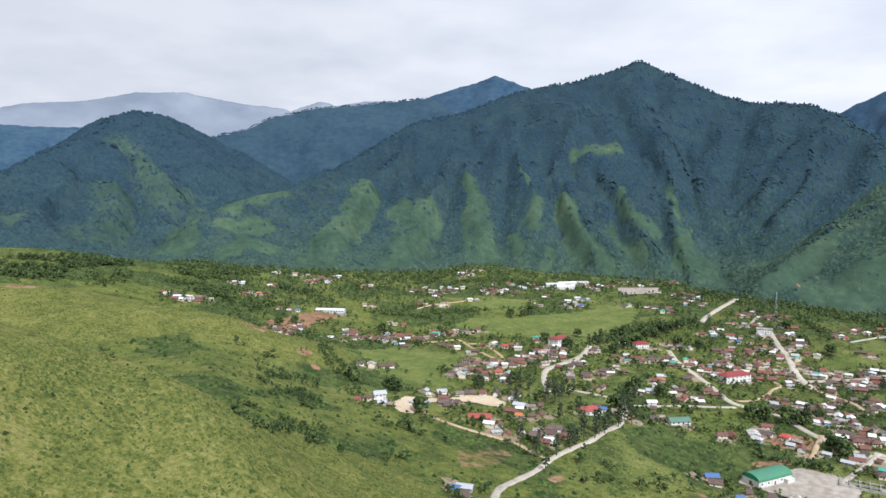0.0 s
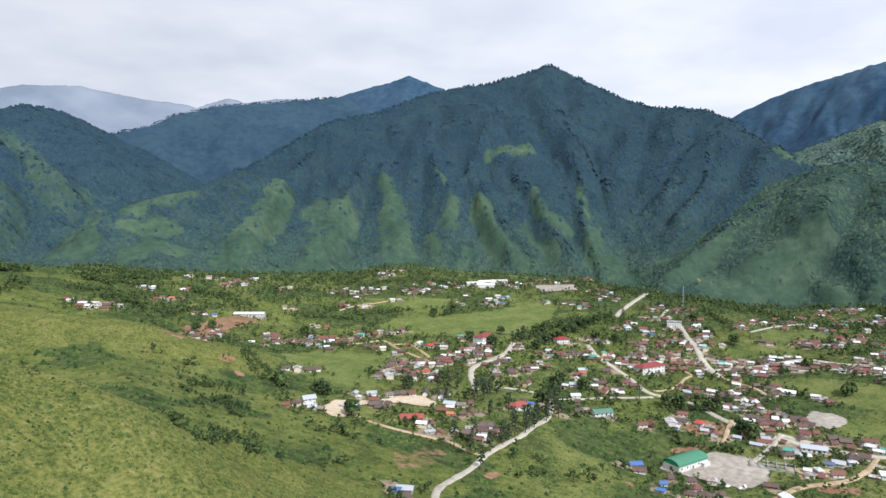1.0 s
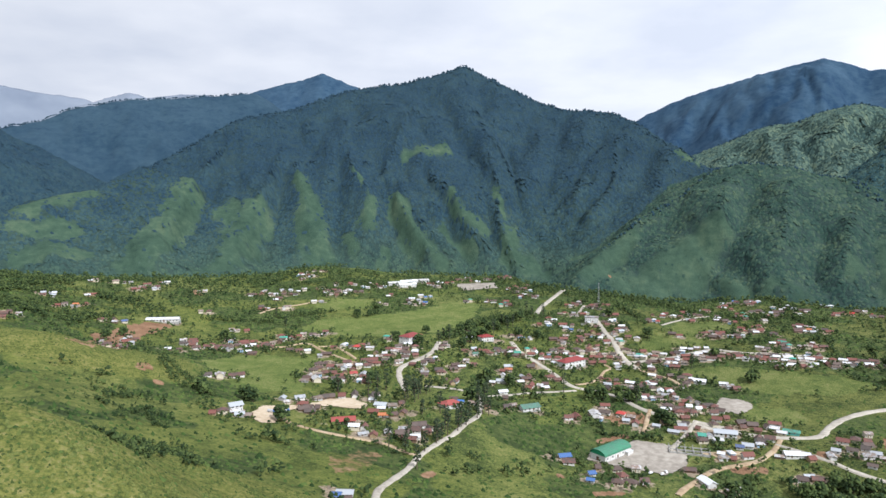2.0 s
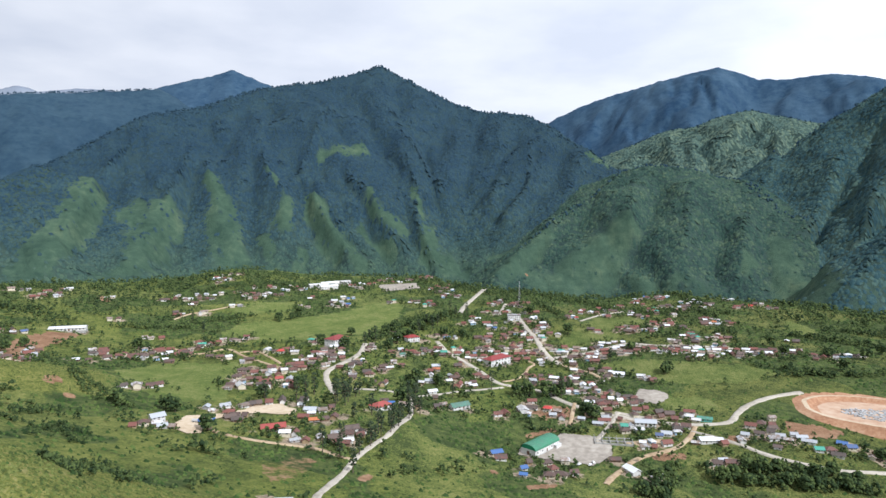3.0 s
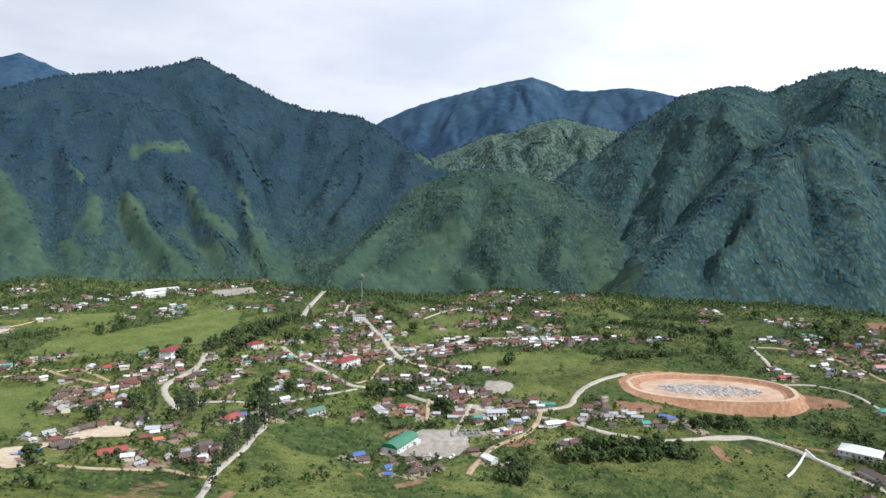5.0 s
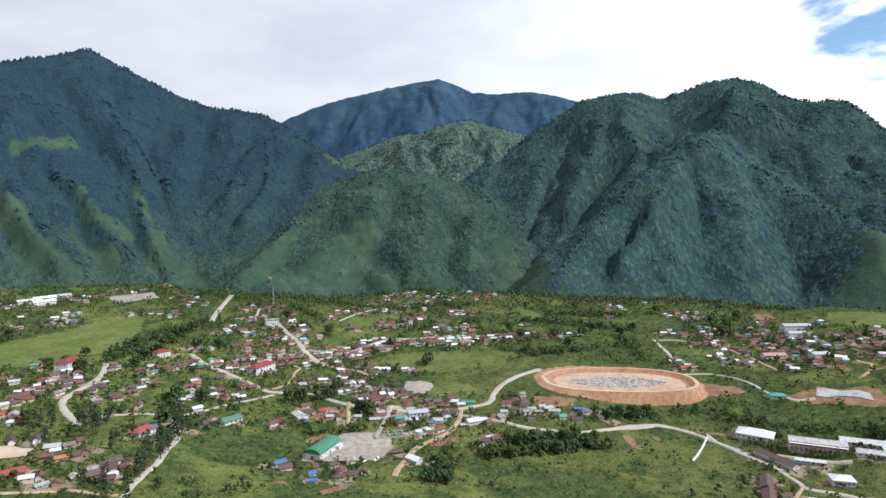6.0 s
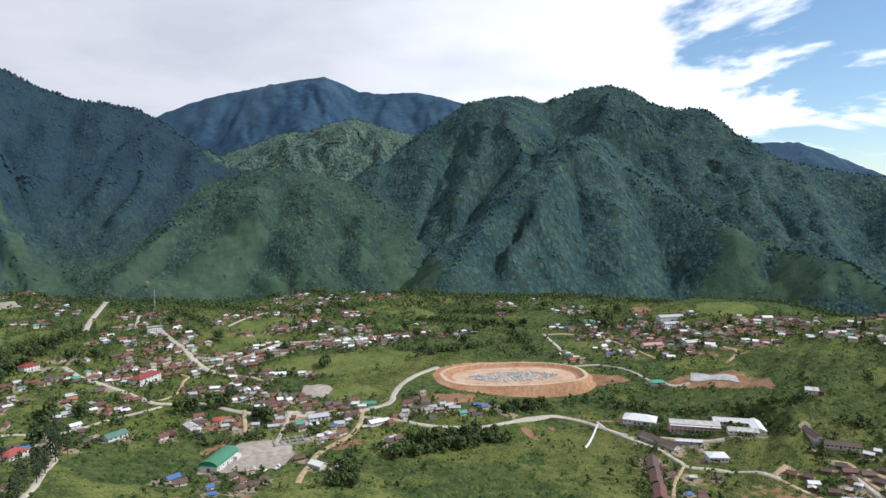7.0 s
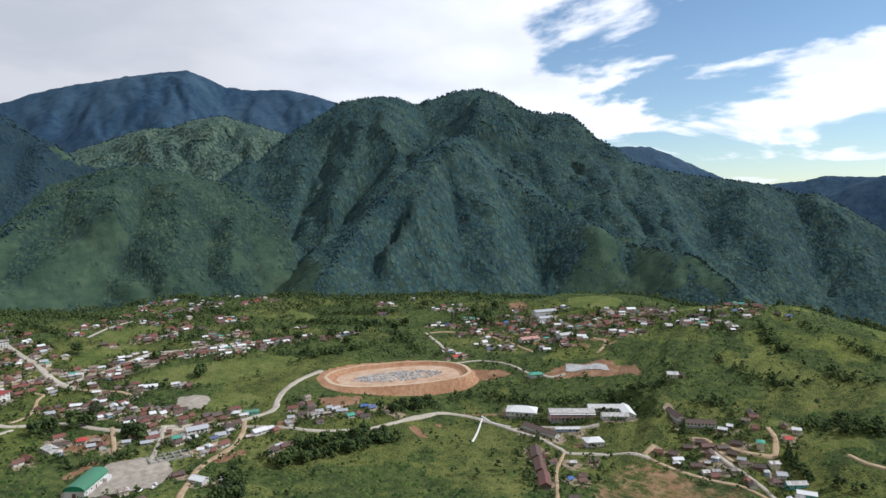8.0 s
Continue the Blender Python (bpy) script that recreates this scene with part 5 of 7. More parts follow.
pink_school(528, 190, -66)
building("school_building", "white school wing under a long white tin roof", "school", 551, 164, -66, 30, 10, 4.2, 2.2, "gable", WALLS["white"], ROOFS["W"], 1, 8, 2)
building("school_building", "white school wing joining two ranges, white roof", "school", 549, 142, 22, 28, 10, 4.2, 2.2, "gable", WALLS["white"], ROOFS["W"], 1, 7, 2)
building("school_building", "low white school range with a white roof", "school", 531, 150, -66, 24, 9, 4.0, 2.0, "gable", WALLS["white"], ROOFS["W"], 1, 6, 2)
building("barrack", "long narrow white barrack with a dark brown roof", "barrack", 492, 209, 66, 38, 7.5, 3.0, 2.0, "gable", WALLS["white"], ROOFS["d"], 1, 10, 1)
building("store_shed", "low pale blue store shed with a flat white roof", "shed", 501, 187, -64, 22, 6, 2.8, 0.9, "gable", WALLS["blue"], ROOFS["W"], 1, 6, 1)
building("guest_house", "white guest house with a hipped white roof", "house", 479, 159, -58, 15, 12, 4.6, 2.6, "hip", WALLS["white"], ROOFS["W"], 1, 5, 2)
for x, y in ((438, 198), (412, 187), (386, 176)):
    building("barrack", "row of staff quarters under a rust-red tin roof", "barrack", x, y, 20, 23, 8, 3.0, 2.2, "gable", WALLS["timber"], ROOFS["r"], 1, 6, 1)
building("barrack", "L-shaped school's brown-roofed wing beside the grass", "school", 534, 97, 30, 25, 7, 3.2, 2.2, "gable", WALLS["white"], ROOFS["r"], 1, 8, 1)
building("barrack", "brown-roofed school range on the shrubby slope", "school", 528, 77, -73, 27, 7, 3.2, 2.2, "gable", WALLS["white"], ROOFS["r"], 1, 9, 1)
building("open_shed", "open-sided shed with a long bright red roof", "shed", 17, 496, -2, 17, 8, 2.6, 2.0, "gable", WALLS["timber"], ROOFS["R"], 1, 5, 1)
building("guest_house", "two-storey white house with a grey tin roof", "house", -62, 505, 20, 9, 8, 4.8, 1.6, "gable", WALLS["white"], ROOFS["s"], 2, 3, 2)
building("long_shed", "long white shed with a pale tin roof", "shed", -171, 864, -6, 38, 10, 3.6, 1.8, "gable", WALLS["white"], ROOFS["w"], 1, 10, 2)
building("guest_house", "white house with a bright orange-red hipped roof", "house", 110, 533, 24, 16, 11, 3.6, 2.8, "hip", WALLS["white"], ROOFS["R"], 1, 4, 2)
building("guest_house", "low white house with a pale green tin roof", "house", 186, 543, 8, 17, 9, 3.2, 2.2, "gable", WALLS["white"], ROOFS["g"], 1, 4, 2)
building("guest_house", "two-storey white house with a dark red hipped roof", "house", 214, 762, 10, 16, 11, 5.4, 2.6, "hip", WALLS["white"], ROOFS["m"], 2, 5, 2)
building("hospital", "large white hospital block with blue-grey roofs", "hospital", 838, 304, -40, 36, 12, 5.6, 2.2, "gable", WALLS["white"], ROOFS["s"], 2, 12, 3)
building("hospital", "hospital side wing with a blue-grey roof", "hospital", 815, 296, -40, 22, 9, 4.6, 1.8, "gable", WALLS["white"], ROOFS["s"], 2, 7, 2)
building("shop_block", "three-storey pale concrete shop block", "shop", 380, 812, -22, 17, 10, 7.6, 0.9, "gable", WALLS["white"], ROOFS["s"], 3, 6, 2)
building("pavilion", "low pavilion with a green tin roof by the court road", "pavilion", 622, 253, -50, 15, 9, 3.0, 2.0, "hip", WALLS["white"], ROOFS["g"], 1, 5, 2)
building("office_block", "long white office with a pale red roof in the east quarter", "office", 746, 299, -40, 26, 10, 4.2, 2.0, "gable", WALLS["white"], ROOFS["p"], 1, 7, 2)
building("office_block", "white office with a silver roof beside the bare yard", "office", 759, 254, -35, 20, 11, 4.4, 1.8, "gable", WALLS["white"], ROOFS["W"], 1, 6, 2)
for x, y, yaw in ((166, 1128, 8), (190, 1146, 12), (214, 1156, 8), (182, 1112, 10)):
    building("school_building", "white school range with pale green roof on the hilltop", "school", x, y, yaw, 30, 9, 5.0, 2.0, "gable", WALLS["white"], ROOFS["W"], 2, 6, 2)
building("guest_house", "white office with a blue-grey tin roof by the road", "office", 326, 461, -30, 17, 8, 3.6, 1.8, "gable", WALLS["white"], ROOFS["s"], 1, 5, 2)
settle("west hamlet", 12, [(-335, 739, "w"), (-313, 722, "w"), (-308, 730, "w"), (-303, 751, "r"), (-295, 767, "w"), (-322, 924, "r"), (-316, 926, "r"), (-289, 889, "w"), (-278, 899, "o"), (-280, 956, "w"), (-304, 1063, "w"), (-239, 1035, "w"), (-232, 1048, "w"), (-222, 1057, "r"), (-203, 1097, "w"), (-208, 1047, "r"), (-262, 1073, "d"), (-150, 1049, "w"), (-124, 926, "r"), (-186, 701, "w"), (-186, 732, "r"), (-180, 752, "r"), (-194, 693, "r"), (-209, 834, "b"), (-217, 826, "w"), (-143, 721, "w")])
settle("lower market row", 4, [(-135, 771, "w"), (-124, 762, "r"), (-118, 739, "r"), (-107, 747, "r"), (-95, 751, "r"), (-93, 789, "w"), (-83, 839, "w"), (-78, 764, "r"), (-69, 772, "r"), (-60, 783, "r"), (-73, 739, "w"), (-64, 736, "w"), (-82, 605, "w"), (-71, 615, "r"), (-47, 776, "r"), (-39, 782, "w"), (-31, 788, "r"), (-27, 803, "g"), (-10, 809, "r"), (-3, 817, "w"), (-10, 747, "r"), (21, 819, "w"), (-86, 782, "w"), (-53, 764, "r")])
settle("market quarter", -8, [(39, 753, "w"), (50, 749, "r"), (54, 743, "R"), (68, 732, "w"), (20, 730, "r"), (9, 686, "r"), (2, 662, "r"), (-3, 640, "w"), (3, 626, "W"), (20, 676, "r"), (29, 680, "w"), (38, 680, "w"), (42, 666, "r"), (27, 625, "w"), (41, 653, "R"), (51, 641, "r"), (44, 629, "w"), (65, 705, "w"), (74, 702, "w"), (81, 709, "w"), (89, 702, "r"), (96, 714, "p"), (78, 687, "d"), (92, 682, "w"), (57, 691, "r"), (68, 681, "r"), (105, 704, "r"), (115, 707, "w"), (89, 720, "r"), (118, 722, "r")])
settle("market edge", -14, [(92, 767, "g"), (147, 717, "w"), (156, 728, "w"), (113, 647, "s"), (129, 653, "d"), (118, 674, "r"), (128, 677, "r"), (138, 618, "r"), (150, 666, "r"), (156, 662, "w"), (166, 680, "w"), (183, 703, "g"), (187, 708, "w"), (194, 768, "w"), (209, 796, "r"), (253, 778, "r"), (261, 764, "b"), (199, 715, "r"), (184, 615, "s"), (198, 622, "s"), (211, 626, "s"), (176, 581, "w"), (166, 545, "d"), (124, 548, "b"), (138, 547, "w"), (12, 636, "w"), (21, 655, "r"), (33, 656, "r"), (49, 675, "w")])
settle("hill shoulder", -20, [(238, 710, "g"), (252, 720, "g"), (259, 711, "w"), (256, 686, "w"), (265, 691, "r"), (275, 708, "w"), (221, 708, "r"), (233, 714, "r"), (204, 650, "o"), (206, 596, "r"), (226, 603, "r"), (240, 623, "r"), (233, 660, "d"), (212, 711, "r"), (247, 689, "r"), (267, 675, "w")])
settle("old quarters", -6, [(11, 566, "d"), (34, 574, "L"), (48, 567, "d"), (-14, 556, "s"), (-28, 551, "s"), (-12, 524, "d"), (-7, 517, "d"), (50, 509, "o"), (57, 509, "r"), (61, 534, "s"), (52, 539, "s"), (73, 482, "L"), (80, 477, "d"), (47, 470, "w"), (57, 468, "d"), (66, 462, "w"), (-1, 331, "b"), (31, 481, "r"), (-70, 493, "r"), (-58, 489, "s")])
settle("upper town", -4, [(0, 1210, "w"), (16, 1230, "w"), (25, 1192, "w"), (42, 1225, "r"), (9, 1172, "w"), (-65, 1063, "r"), (-57, 1088, "w"), (-38, 1065, "w"), (-25, 1086, "r"), (-21, 967, "w"), (-49, 962, "w"), (18, 998, "w"), (47, 1049, "w"), (62, 1069, "r"), (69, 1050, "w"), (80, 1072, "w"), (89, 1065, "r"), (112, 1101, "w"), (43, 1069, "r"), (143, 1114, "w"), (136, 1032, "w"), (123, 978, "w"), (168, 1000, "w"), (192, 1013, "b"), (184, 974, "b"), (165, 967, "w"), (-16, 1062, "r"), (-2, 1079, "w"), (35, 1091, "w"), (-38, 1025, "w"), (130, 1127, "r"), (60, 1112, "w"), (84, 1115, "r")])
settle("school hill", -10, [(291, 1179, "r"), (313, 1200, "w"), (321, 1161, "w"), (344, 1176, "r"), (380, 1182, "r"), (407, 1213, "r"), (261, 1145, "r"), (250, 1145, "w"), (276, 955, "w"), (289, 925, "g"), (304, 944, "g"), (344, 991, "w"), (366, 1024, "w"), (377, 1111, "r"), (354, 1076, "r"), (385, 1089, "r"), (254, 969, "g"), (235, 1100, "w"), (232, 1133, "r"), (362, 1054, "w"), (412, 1134, "r"), (394, 1073, "w"), (369, 994, "r")])
settle("bazaar head", -22, [(395, 924, "r"), (409, 933, "r"), (424, 946, "w"), (357, 865, "w"), (333, 829, "w"), (431, 912, "r"), (435, 903, "r"), (457, 928, "r"), (386, 855, "r"), (397, 861, "w"), (385, 810, "r"), (373, 801, "w"), (336, 782, "b"), (421, 840, "r"), (415, 813, "w"), (348, 759, "r"), (353, 754, "w"), (362, 756, "r"), (367, 751, "r"), (336, 749, "r"), (346, 724, "r"), (338, 715, "w"), (325, 710, "r"), (315, 719, "r"), (375, 752, "w"), (374, 725, "g"), (335, 806, "r"), (317, 810, "w"), (380, 785, "r"), (320, 763, "w"), (305, 746, "r")])
settle("bazaar slope", -24, [(352, 687, "r"), (372, 694, "w"), (372, 705, "r"), (396, 770, "r"), (405, 772, "r"), (463, 803, "r"), (471, 796, "R"), (508, 842, "w"), (489, 839, "r"), (521, 835, "w"), (401, 730, "w"), (301, 703, "r"), (307, 694, "w"), (291, 712, "r"), (325, 694, "r"), (342, 701, "w"), (344, 692, "r"), (279, 692, "r"), (285, 683, "w"), (310, 686, "r"), (327, 678, "r"), (339, 668, "w"), (362, 734, "r")])
settle("long street", -30, [(381, 688, "g"), (381, 676, "w"), (392, 684, "w"), (399, 683, "w"), (406, 678, "w"), (392, 665, "d"), (403, 661, "r"), (410, 656, "w"), (424, 662, "r"), (441, 677, "w"), (436, 659, "w"), (439, 647, "w"), (367, 667, "d"), (377, 662, "d"), (374, 652, "w"), (458, 670, "w"), (433, 645, "r"), (418, 650, "r"), (403, 649, "w"), (392, 649, "w"), (452, 647, "r"), (463, 649, "w"), (466, 640, "r"), (369, 661, "r"), (400, 673, "r"), (428, 672, "w"), (416, 673, "r"), (442, 640, "r")])
settle("north fields", -28, [(459, 727, "r"), (489, 714, "r"), (500, 714, "w"), (514, 717, "r"), (518, 707, "w"), (550, 723, "r"), (566, 728, "w"), (573, 722, "r"), (504, 628, "w"), (511, 624, "d"), (542, 640, "b"), (545, 651, "r"), (516, 609, "W"), (512, 597, "w"), (497, 591, "w"), (516, 594, "g"), (523, 593, "w"), (550, 602, "r"), (546, 590, "w"), (545, 582, "r"), (496, 618, "r"), (483, 624, "r"), (472, 632, "r"), (632, 721, "r"), (633, 712, "w"), (645, 717, "o"), (654, 713, "w"), (573, 641, "w"), (585, 647, "r"), (507, 615, "w"), (496, 628, "d")])
settle("terrace brow", -20, [(599, 864, "w"), (640, 882, "w"), (645, 879, "b"), (611, 807, "r"), (612, 798, "g"), (684, 884, "w"), (689, 877, "r"), (708, 832, "w"), (695, 825, "w"), (655, 802, "w"), (658, 794, "r"), (700, 802, "w"), (576, 774, "r"), (563, 796, "w"), (562, 843, "r"), (562, 870, "w"), (530, 803, "r"), (661, 831, "r"), (729, 813, "r"), (618, 767, "w")])
settle("middle quarter", -26, [(322, 614, "r"), (302, 616, "r"), (315, 592, "w"), (311, 580, "r"), (298, 580, "d"), (310, 557, "r"), (314, 551, "w"), (342, 594, "w"), (335, 571, "w"), (332, 558, "s"), (342, 565, "w"), (337, 548, "w"), (328, 525, "r"), (338, 534, "r"), (321, 518, "d"), (379, 603, "r"), (390, 608, "r"), (388, 584, "W"), (373, 584, "r"), (405, 559, "s"), (327, 506, "r"), (344, 516, "r"), (335, 510, "w"), (350, 515, "r"), (314, 517, "r"), (346, 503, "r"), (361, 614, "r"), (334, 600, "r"), (304, 602, "r"), (339, 489, "r")])
settle("roadside quarter", -28, [(214, 521, "r"), (240, 523, "W"), (249, 529, "w"), (262, 517, "R"), (268, 509, "w"), (280, 489, "s"), (289, 493, "r"), (300, 483, "s"), (288, 476, "s"), (310, 488, "R"), (306, 464, "g"), (307, 469, "r"), (326, 477, "r"), (313, 453, "w"), (323, 469, "r"), (354, 478, "d"), (360, 471, "d"), (364, 466, "d"), (369, 464, "d"), (379, 448, "G"), (346, 441, "d"), (340, 437, "w"), (322, 438, "b"), (308, 430, "w"), (300, 431, "w"), (303, 426, "r"), (340, 416, "w"), (350, 415, "W"), (359, 411, "w"), (309, 480, "r")])
settle("below the hall", -18, [(338, 385, "s"), (261, 414, "r"), (257, 418, "w"), (260, 393, "W"), (208, 425, "r"), (196, 431, "r"), (185, 419, "b"), (177, 404, "b"), (205, 411, "r"), (194, 398, "r"), (215, 399, "r"), (180, 454, "b"), (223, 424, "w"), (203, 397, "r")])
settle("under the oval", -38, [(399, 417, "r"), (410, 416, "r"), (403, 400, "d"), (395, 390, "s"), (403, 391, "s"), (403, 383, "w"), (417, 412, "r"), (399, 378, "w"), (393, 402, "d"), (429, 423, "w"), (413, 364, "g"), (420, 360, "r"), (441, 366, "b"), (442, 359, "b"), (416, 375, "s"), (445, 344, "w"), (330, 382, "r"), (269, 378, "w"), (372, 401, "w"), (416, 382, "s")])
settle("wooded brow", -40, [(667, 905, "w"), (682, 914, "b"), (693, 883, "w"), (723, 842, "w"), (625, 820, "g"), (657, 807, "w"), (673, 811, "r"), (576, 810, "w"), (641, 738, "r"), (656, 734, "w"), (580, 741, "r"), (582, 731, "r"), (576, 716, "w"), (553, 730, "r"), (528, 707, "r"), (499, 728, "r"), (499, 716, "w"), (510, 716, "r"), (512, 706, "r"), (756, 786, "r"), (781, 783, "R"), (807, 787, "w"), (805, 771, "R"), (781, 830, "w"), (587, 649, "r"), (558, 665, "g"), (551, 646, "g"), (513, 639, "w")])
settle("north row", -42, [(517, 612, "w"), (517, 602, "g"), (530, 605, "w"), (521, 590, "w"), (563, 596, "r"), (568, 586, "w"), (581, 587, "r"), (577, 577, "w"), (588, 579, "r"), (657, 608, "w"), (622, 569, "w"), (628, 565, "r"), (597, 568, "r"), (629, 547, "r"), (642, 539, "r"), (660, 534, "w"), (672, 529, "r"), (543, 602, "r"), (542, 591, "r"), (582, 565, "r"), (510, 626, "r"), (503, 610, "w")])
settle("east quarter", -45, [(894, 612, "r"), (892, 600, "r"), (906, 598, "w"), (820, 561, "b"), (959, 578, "w"), (883, 496, "w"), (899, 491, "w"), (873, 470, "w"), (887, 460, "w"), (884, 450, "r"), (915, 481, "w"), (827, 424, "g"), (829, 414, "g"), (783, 457, "r"), (780, 440, "w"), (787, 428, "r"), (798, 404, "w"), (815, 404, "r"), (817, 369, "w"), (815, 355, "b"), (818, 335, "w"), (829, 336, "o"), (871, 362, "w"), (720, 352, "W"), (760, 356, "o"), (786, 337, "R"), (785, 327, "r"), (787, 319, "w"), (769, 309, "p"), (713, 329, "w"), (707, 324, "d")])
settle("east quarter low", -48, [(665, 376, "w"), (647, 363, "R"), (662, 364, "w"), (697, 336, "b"), (747, 394, "r"), (768, 390, "r"), (786, 394, "r"), (809, 301, "w"), (756, 267, "r"), (752, 255, "r"), (733, 249, "w"), (803, 268, "s"), (753, 277, "g"), (635, 367, "r"), (755, 331, "r"), (781, 382, "w"), (764, 298, "r"), (845, 373, "r"), (773, 267, "w"), (803, 312, "r"), (865, 283, "w"), (801, 279, "r")])
settle("ridge town", -70, [(835, 221, "r"), (835, 209, "w"), (830, 193, "w"), (822, 199, "r"), (854, 185, "W"), (848, 173, "g"), (839, 164, "r"), (816, 154, "r"), (816, 176, "w"), (809, 197, "r"), (798, 206, "r"), (772, 180, "W"), (764, 170, "w"), (770, 162, "w"), (767, 190, "w"), (793, 191, "d"), (840, 142, "r"), (849, 136, "w"), (873, 131, "w"), (776, 115, "w"), (779, 109, "g"), (758, 104, "W"), (766, 98, "w"), (752, 88, "g"), (765, 124, "w"), (766, 118, "r")])
settle("ridge town end", -75, [(762, 82, "r"), (740, 78, "o"), (746, 69, "w"), (734, 57, "W"), (730, 51, "w"), (772, 64, "r"), (789, 52, "b"), (824, 79, "r"), (828, 72, "r"), (835, 62, "r"), (841, 52, "g"), (838, 44, "g"), (818, 36, "r"), (804, 27, "r"), (791, 21, "r"), (762, 39, "w"), (765, 33, "w"), (776, -6, "b"), (867, 153, "r"), (865, 164, "r"), (814, 133, "r"), (820, 230, "r"), (811, 220, "w"), (822, 166, "d"), (789, 93, "r"), (805, 88, "w"), (799, 159, "w"), (850, 155, "r"), (796, 232, "r"), (772, 205, "r")])
settle("works quarters", -78, [(603, 106, "W"), (544, 39, "s"), (549, 36, "w"), (531, 32, "r"), (522, 7, "R"), (519, 2, "w"), (536, 0, "w"), (503, 74, "r"), (491, 83, "r"), (471, 89, "w"), (478, 93, "d"), (466, 75, "r"), (474, 66, "w"), (489, 63, "r"), (484, 57, "w"), (500, 55, "d"), (489, 50, "d"), (463, 60, "s"), (468, 47, "s"), (481, 42, "s"), (456, 35, "r"), (470, 24, "w"), (475, 29, "d"), (460, 19, "r"), (473, 14, "s"), (504, 28, "g"), (459, 5, "T"), (445, -1, "T"), (435, 10, "w"), (525, 57, "w")])
settle("field quarters", -62, [(433, 189, "r"), (435, 166, "w"), (443, 151, "d"), (400, 160, "b"), (402, 151, "r"), (366, 149, "d"), (751, 230, "W"), (786, 253, "w"), (749, 259, "o"), (802, 296, "w"), (781, 240, "g"), (715, 266, "W"), (804, 265, "r"), (795, 274, "w"), (814, 251, "w")])


def infill(quarter, yaw, spots):
    """Smaller rusty and silver roofs crowded between the houses of a quarter."""
    rng = random.Random(quarter)
    extra = []
    for x, y, code in spots:
        if 160 < x < 480 and 150 < y < 430 or y < 150:
            continue
        a, d = rng.uniform(0, 6.283), rng.uniform(8.5, 14)
        extra.append((x + d * math.cos(a), y + d * math.sin(a), rng.choice("rrrrwwsdr")))
    settle(quarter, yaw, extra, False)
    sheds = []
    for x, y, code in rng.sample(spots, int(len(spots) * 0.75)):
        if 160 < x < 300 and 380 < y < 470:
            continue
        a, d = rng.uniform(0, 6.283), rng.uniform(5.5, 12)
        sheds.append((x + d * math.cos(a), y + d * math.sin(a), rng.choice("rrwwsdwrdb" if rng.random() < 0.2 else "rrwwsdrrd")))
    settle(quarter, yaw, sheds, False, 5.6, True)


for quarter in QUARTERS:
    infill(*quarter)


def worn_yards():
    """Trodden pale earth round the houses, in ragged patches."""
    me = bpy.data.objects["ground"].data
    co = np.zeros(len(me.vertices) * 3, np.float32)
    me.vertices.foreach_get("co", co)
    x, y = co[0::3], co[1::3]
    idx = np.nonzero((x > -420) & (x < 1020) & (y > -120) & (y < 1280))[0]
    order = idx[np.argsort(x[idx])]
    sx, worn = x[order], np.zeros(len(x), np.float32)
    rng = np.random.default_rng(31)
    for px, py in PLACED:
        px, py, amount, reach = px + rng.normal(0, 3), py + rng.normal(0, 3), rng.uniform(0.38, 0.86), rng.uniform(8, 17)
        near = order[np.searchsorted(sx, px - 28):np.searchsorted(sx, px + 28)]
        near = near[np.abs(y[near] - py) < 28]
        worn[near] = np.maximum(worn[near], amount * np.exp(-((x[near] - px) ** 2 + (y[near] - py) ** 2) / reach ** 2))
    me.attributes["yard"].data.foreach_set("value", worn)


worn_yards()

# ---- trees, bushes and forest ----
BROAD_TREES = [(-51, 536), (-93, 789), (118, 757), (101, 756), (124, 733), (-86, 785), (254, 562), (264, 555), (279, 550), (-57, 542), (20, 592), (217, 785), (203, 775), (229, 800), (244, 811), (73, 906), (104, 932), (285, 769), (262, 777), (288, 546), (270, 571), (192, 802), (207, 815), (146, 794), (290, 498), (291, 488), (452, 647), (433, 564), (439, 568), (-196, 772), (-205, 737), (-29, 488), (-88, 544), (-92, 553)]
TALL_TREES = [(19, 572), (136, 523), (134, 532), (146, 548), (141, 521), (86, 462), (92, 469), (102, 477), (112, 489), (107, 485), (82, 458), (50, 550), (65, 596), (82, 589), (81, 508), (83, 549), (89, 563), (100, 582), (80, 565), (-36, 915), (-24, 867), (254, 798), (270, 820), (289, 841), (308, 870), (310, 854), (259, 834), (232, 787), (332, 867), (314, 566), (292, 542), (148, 736), (161, 764), (165, 752), (411, 631), (54, 437), (43, 440), (56, 407)]
BROAD_TREES_EAST = [(136, 557), (190, 606), (170, 617), (55, 620), (175, 729), (191, 749), (214, 769), (244, 809), (265, 825), (286, 840), (206, 801), (814, 389), (842, 393), (899, 402), (862, 424), (895, 525), (642, 539), (612, 496), (674, 517), (717, 528), (614, 592), (418, 733), (603, 563), (420, 837), (721, 487), (768, 494), (282, 553)]
TALL_TREES_EAST = [(87, 577), (97, 514), (106, 592), (93, 479), (105, 486), (118, 502), (58, 449), (86, 566), (95, 583), (56, 589), (75, 550), (191, 571), (237, 583), (293, 545), (127, 508), (135, 530), (144, 564), (160, 585), (46, 576), (789, 429), (819, 436), (841, 396), (80, 454), (68, 439)]
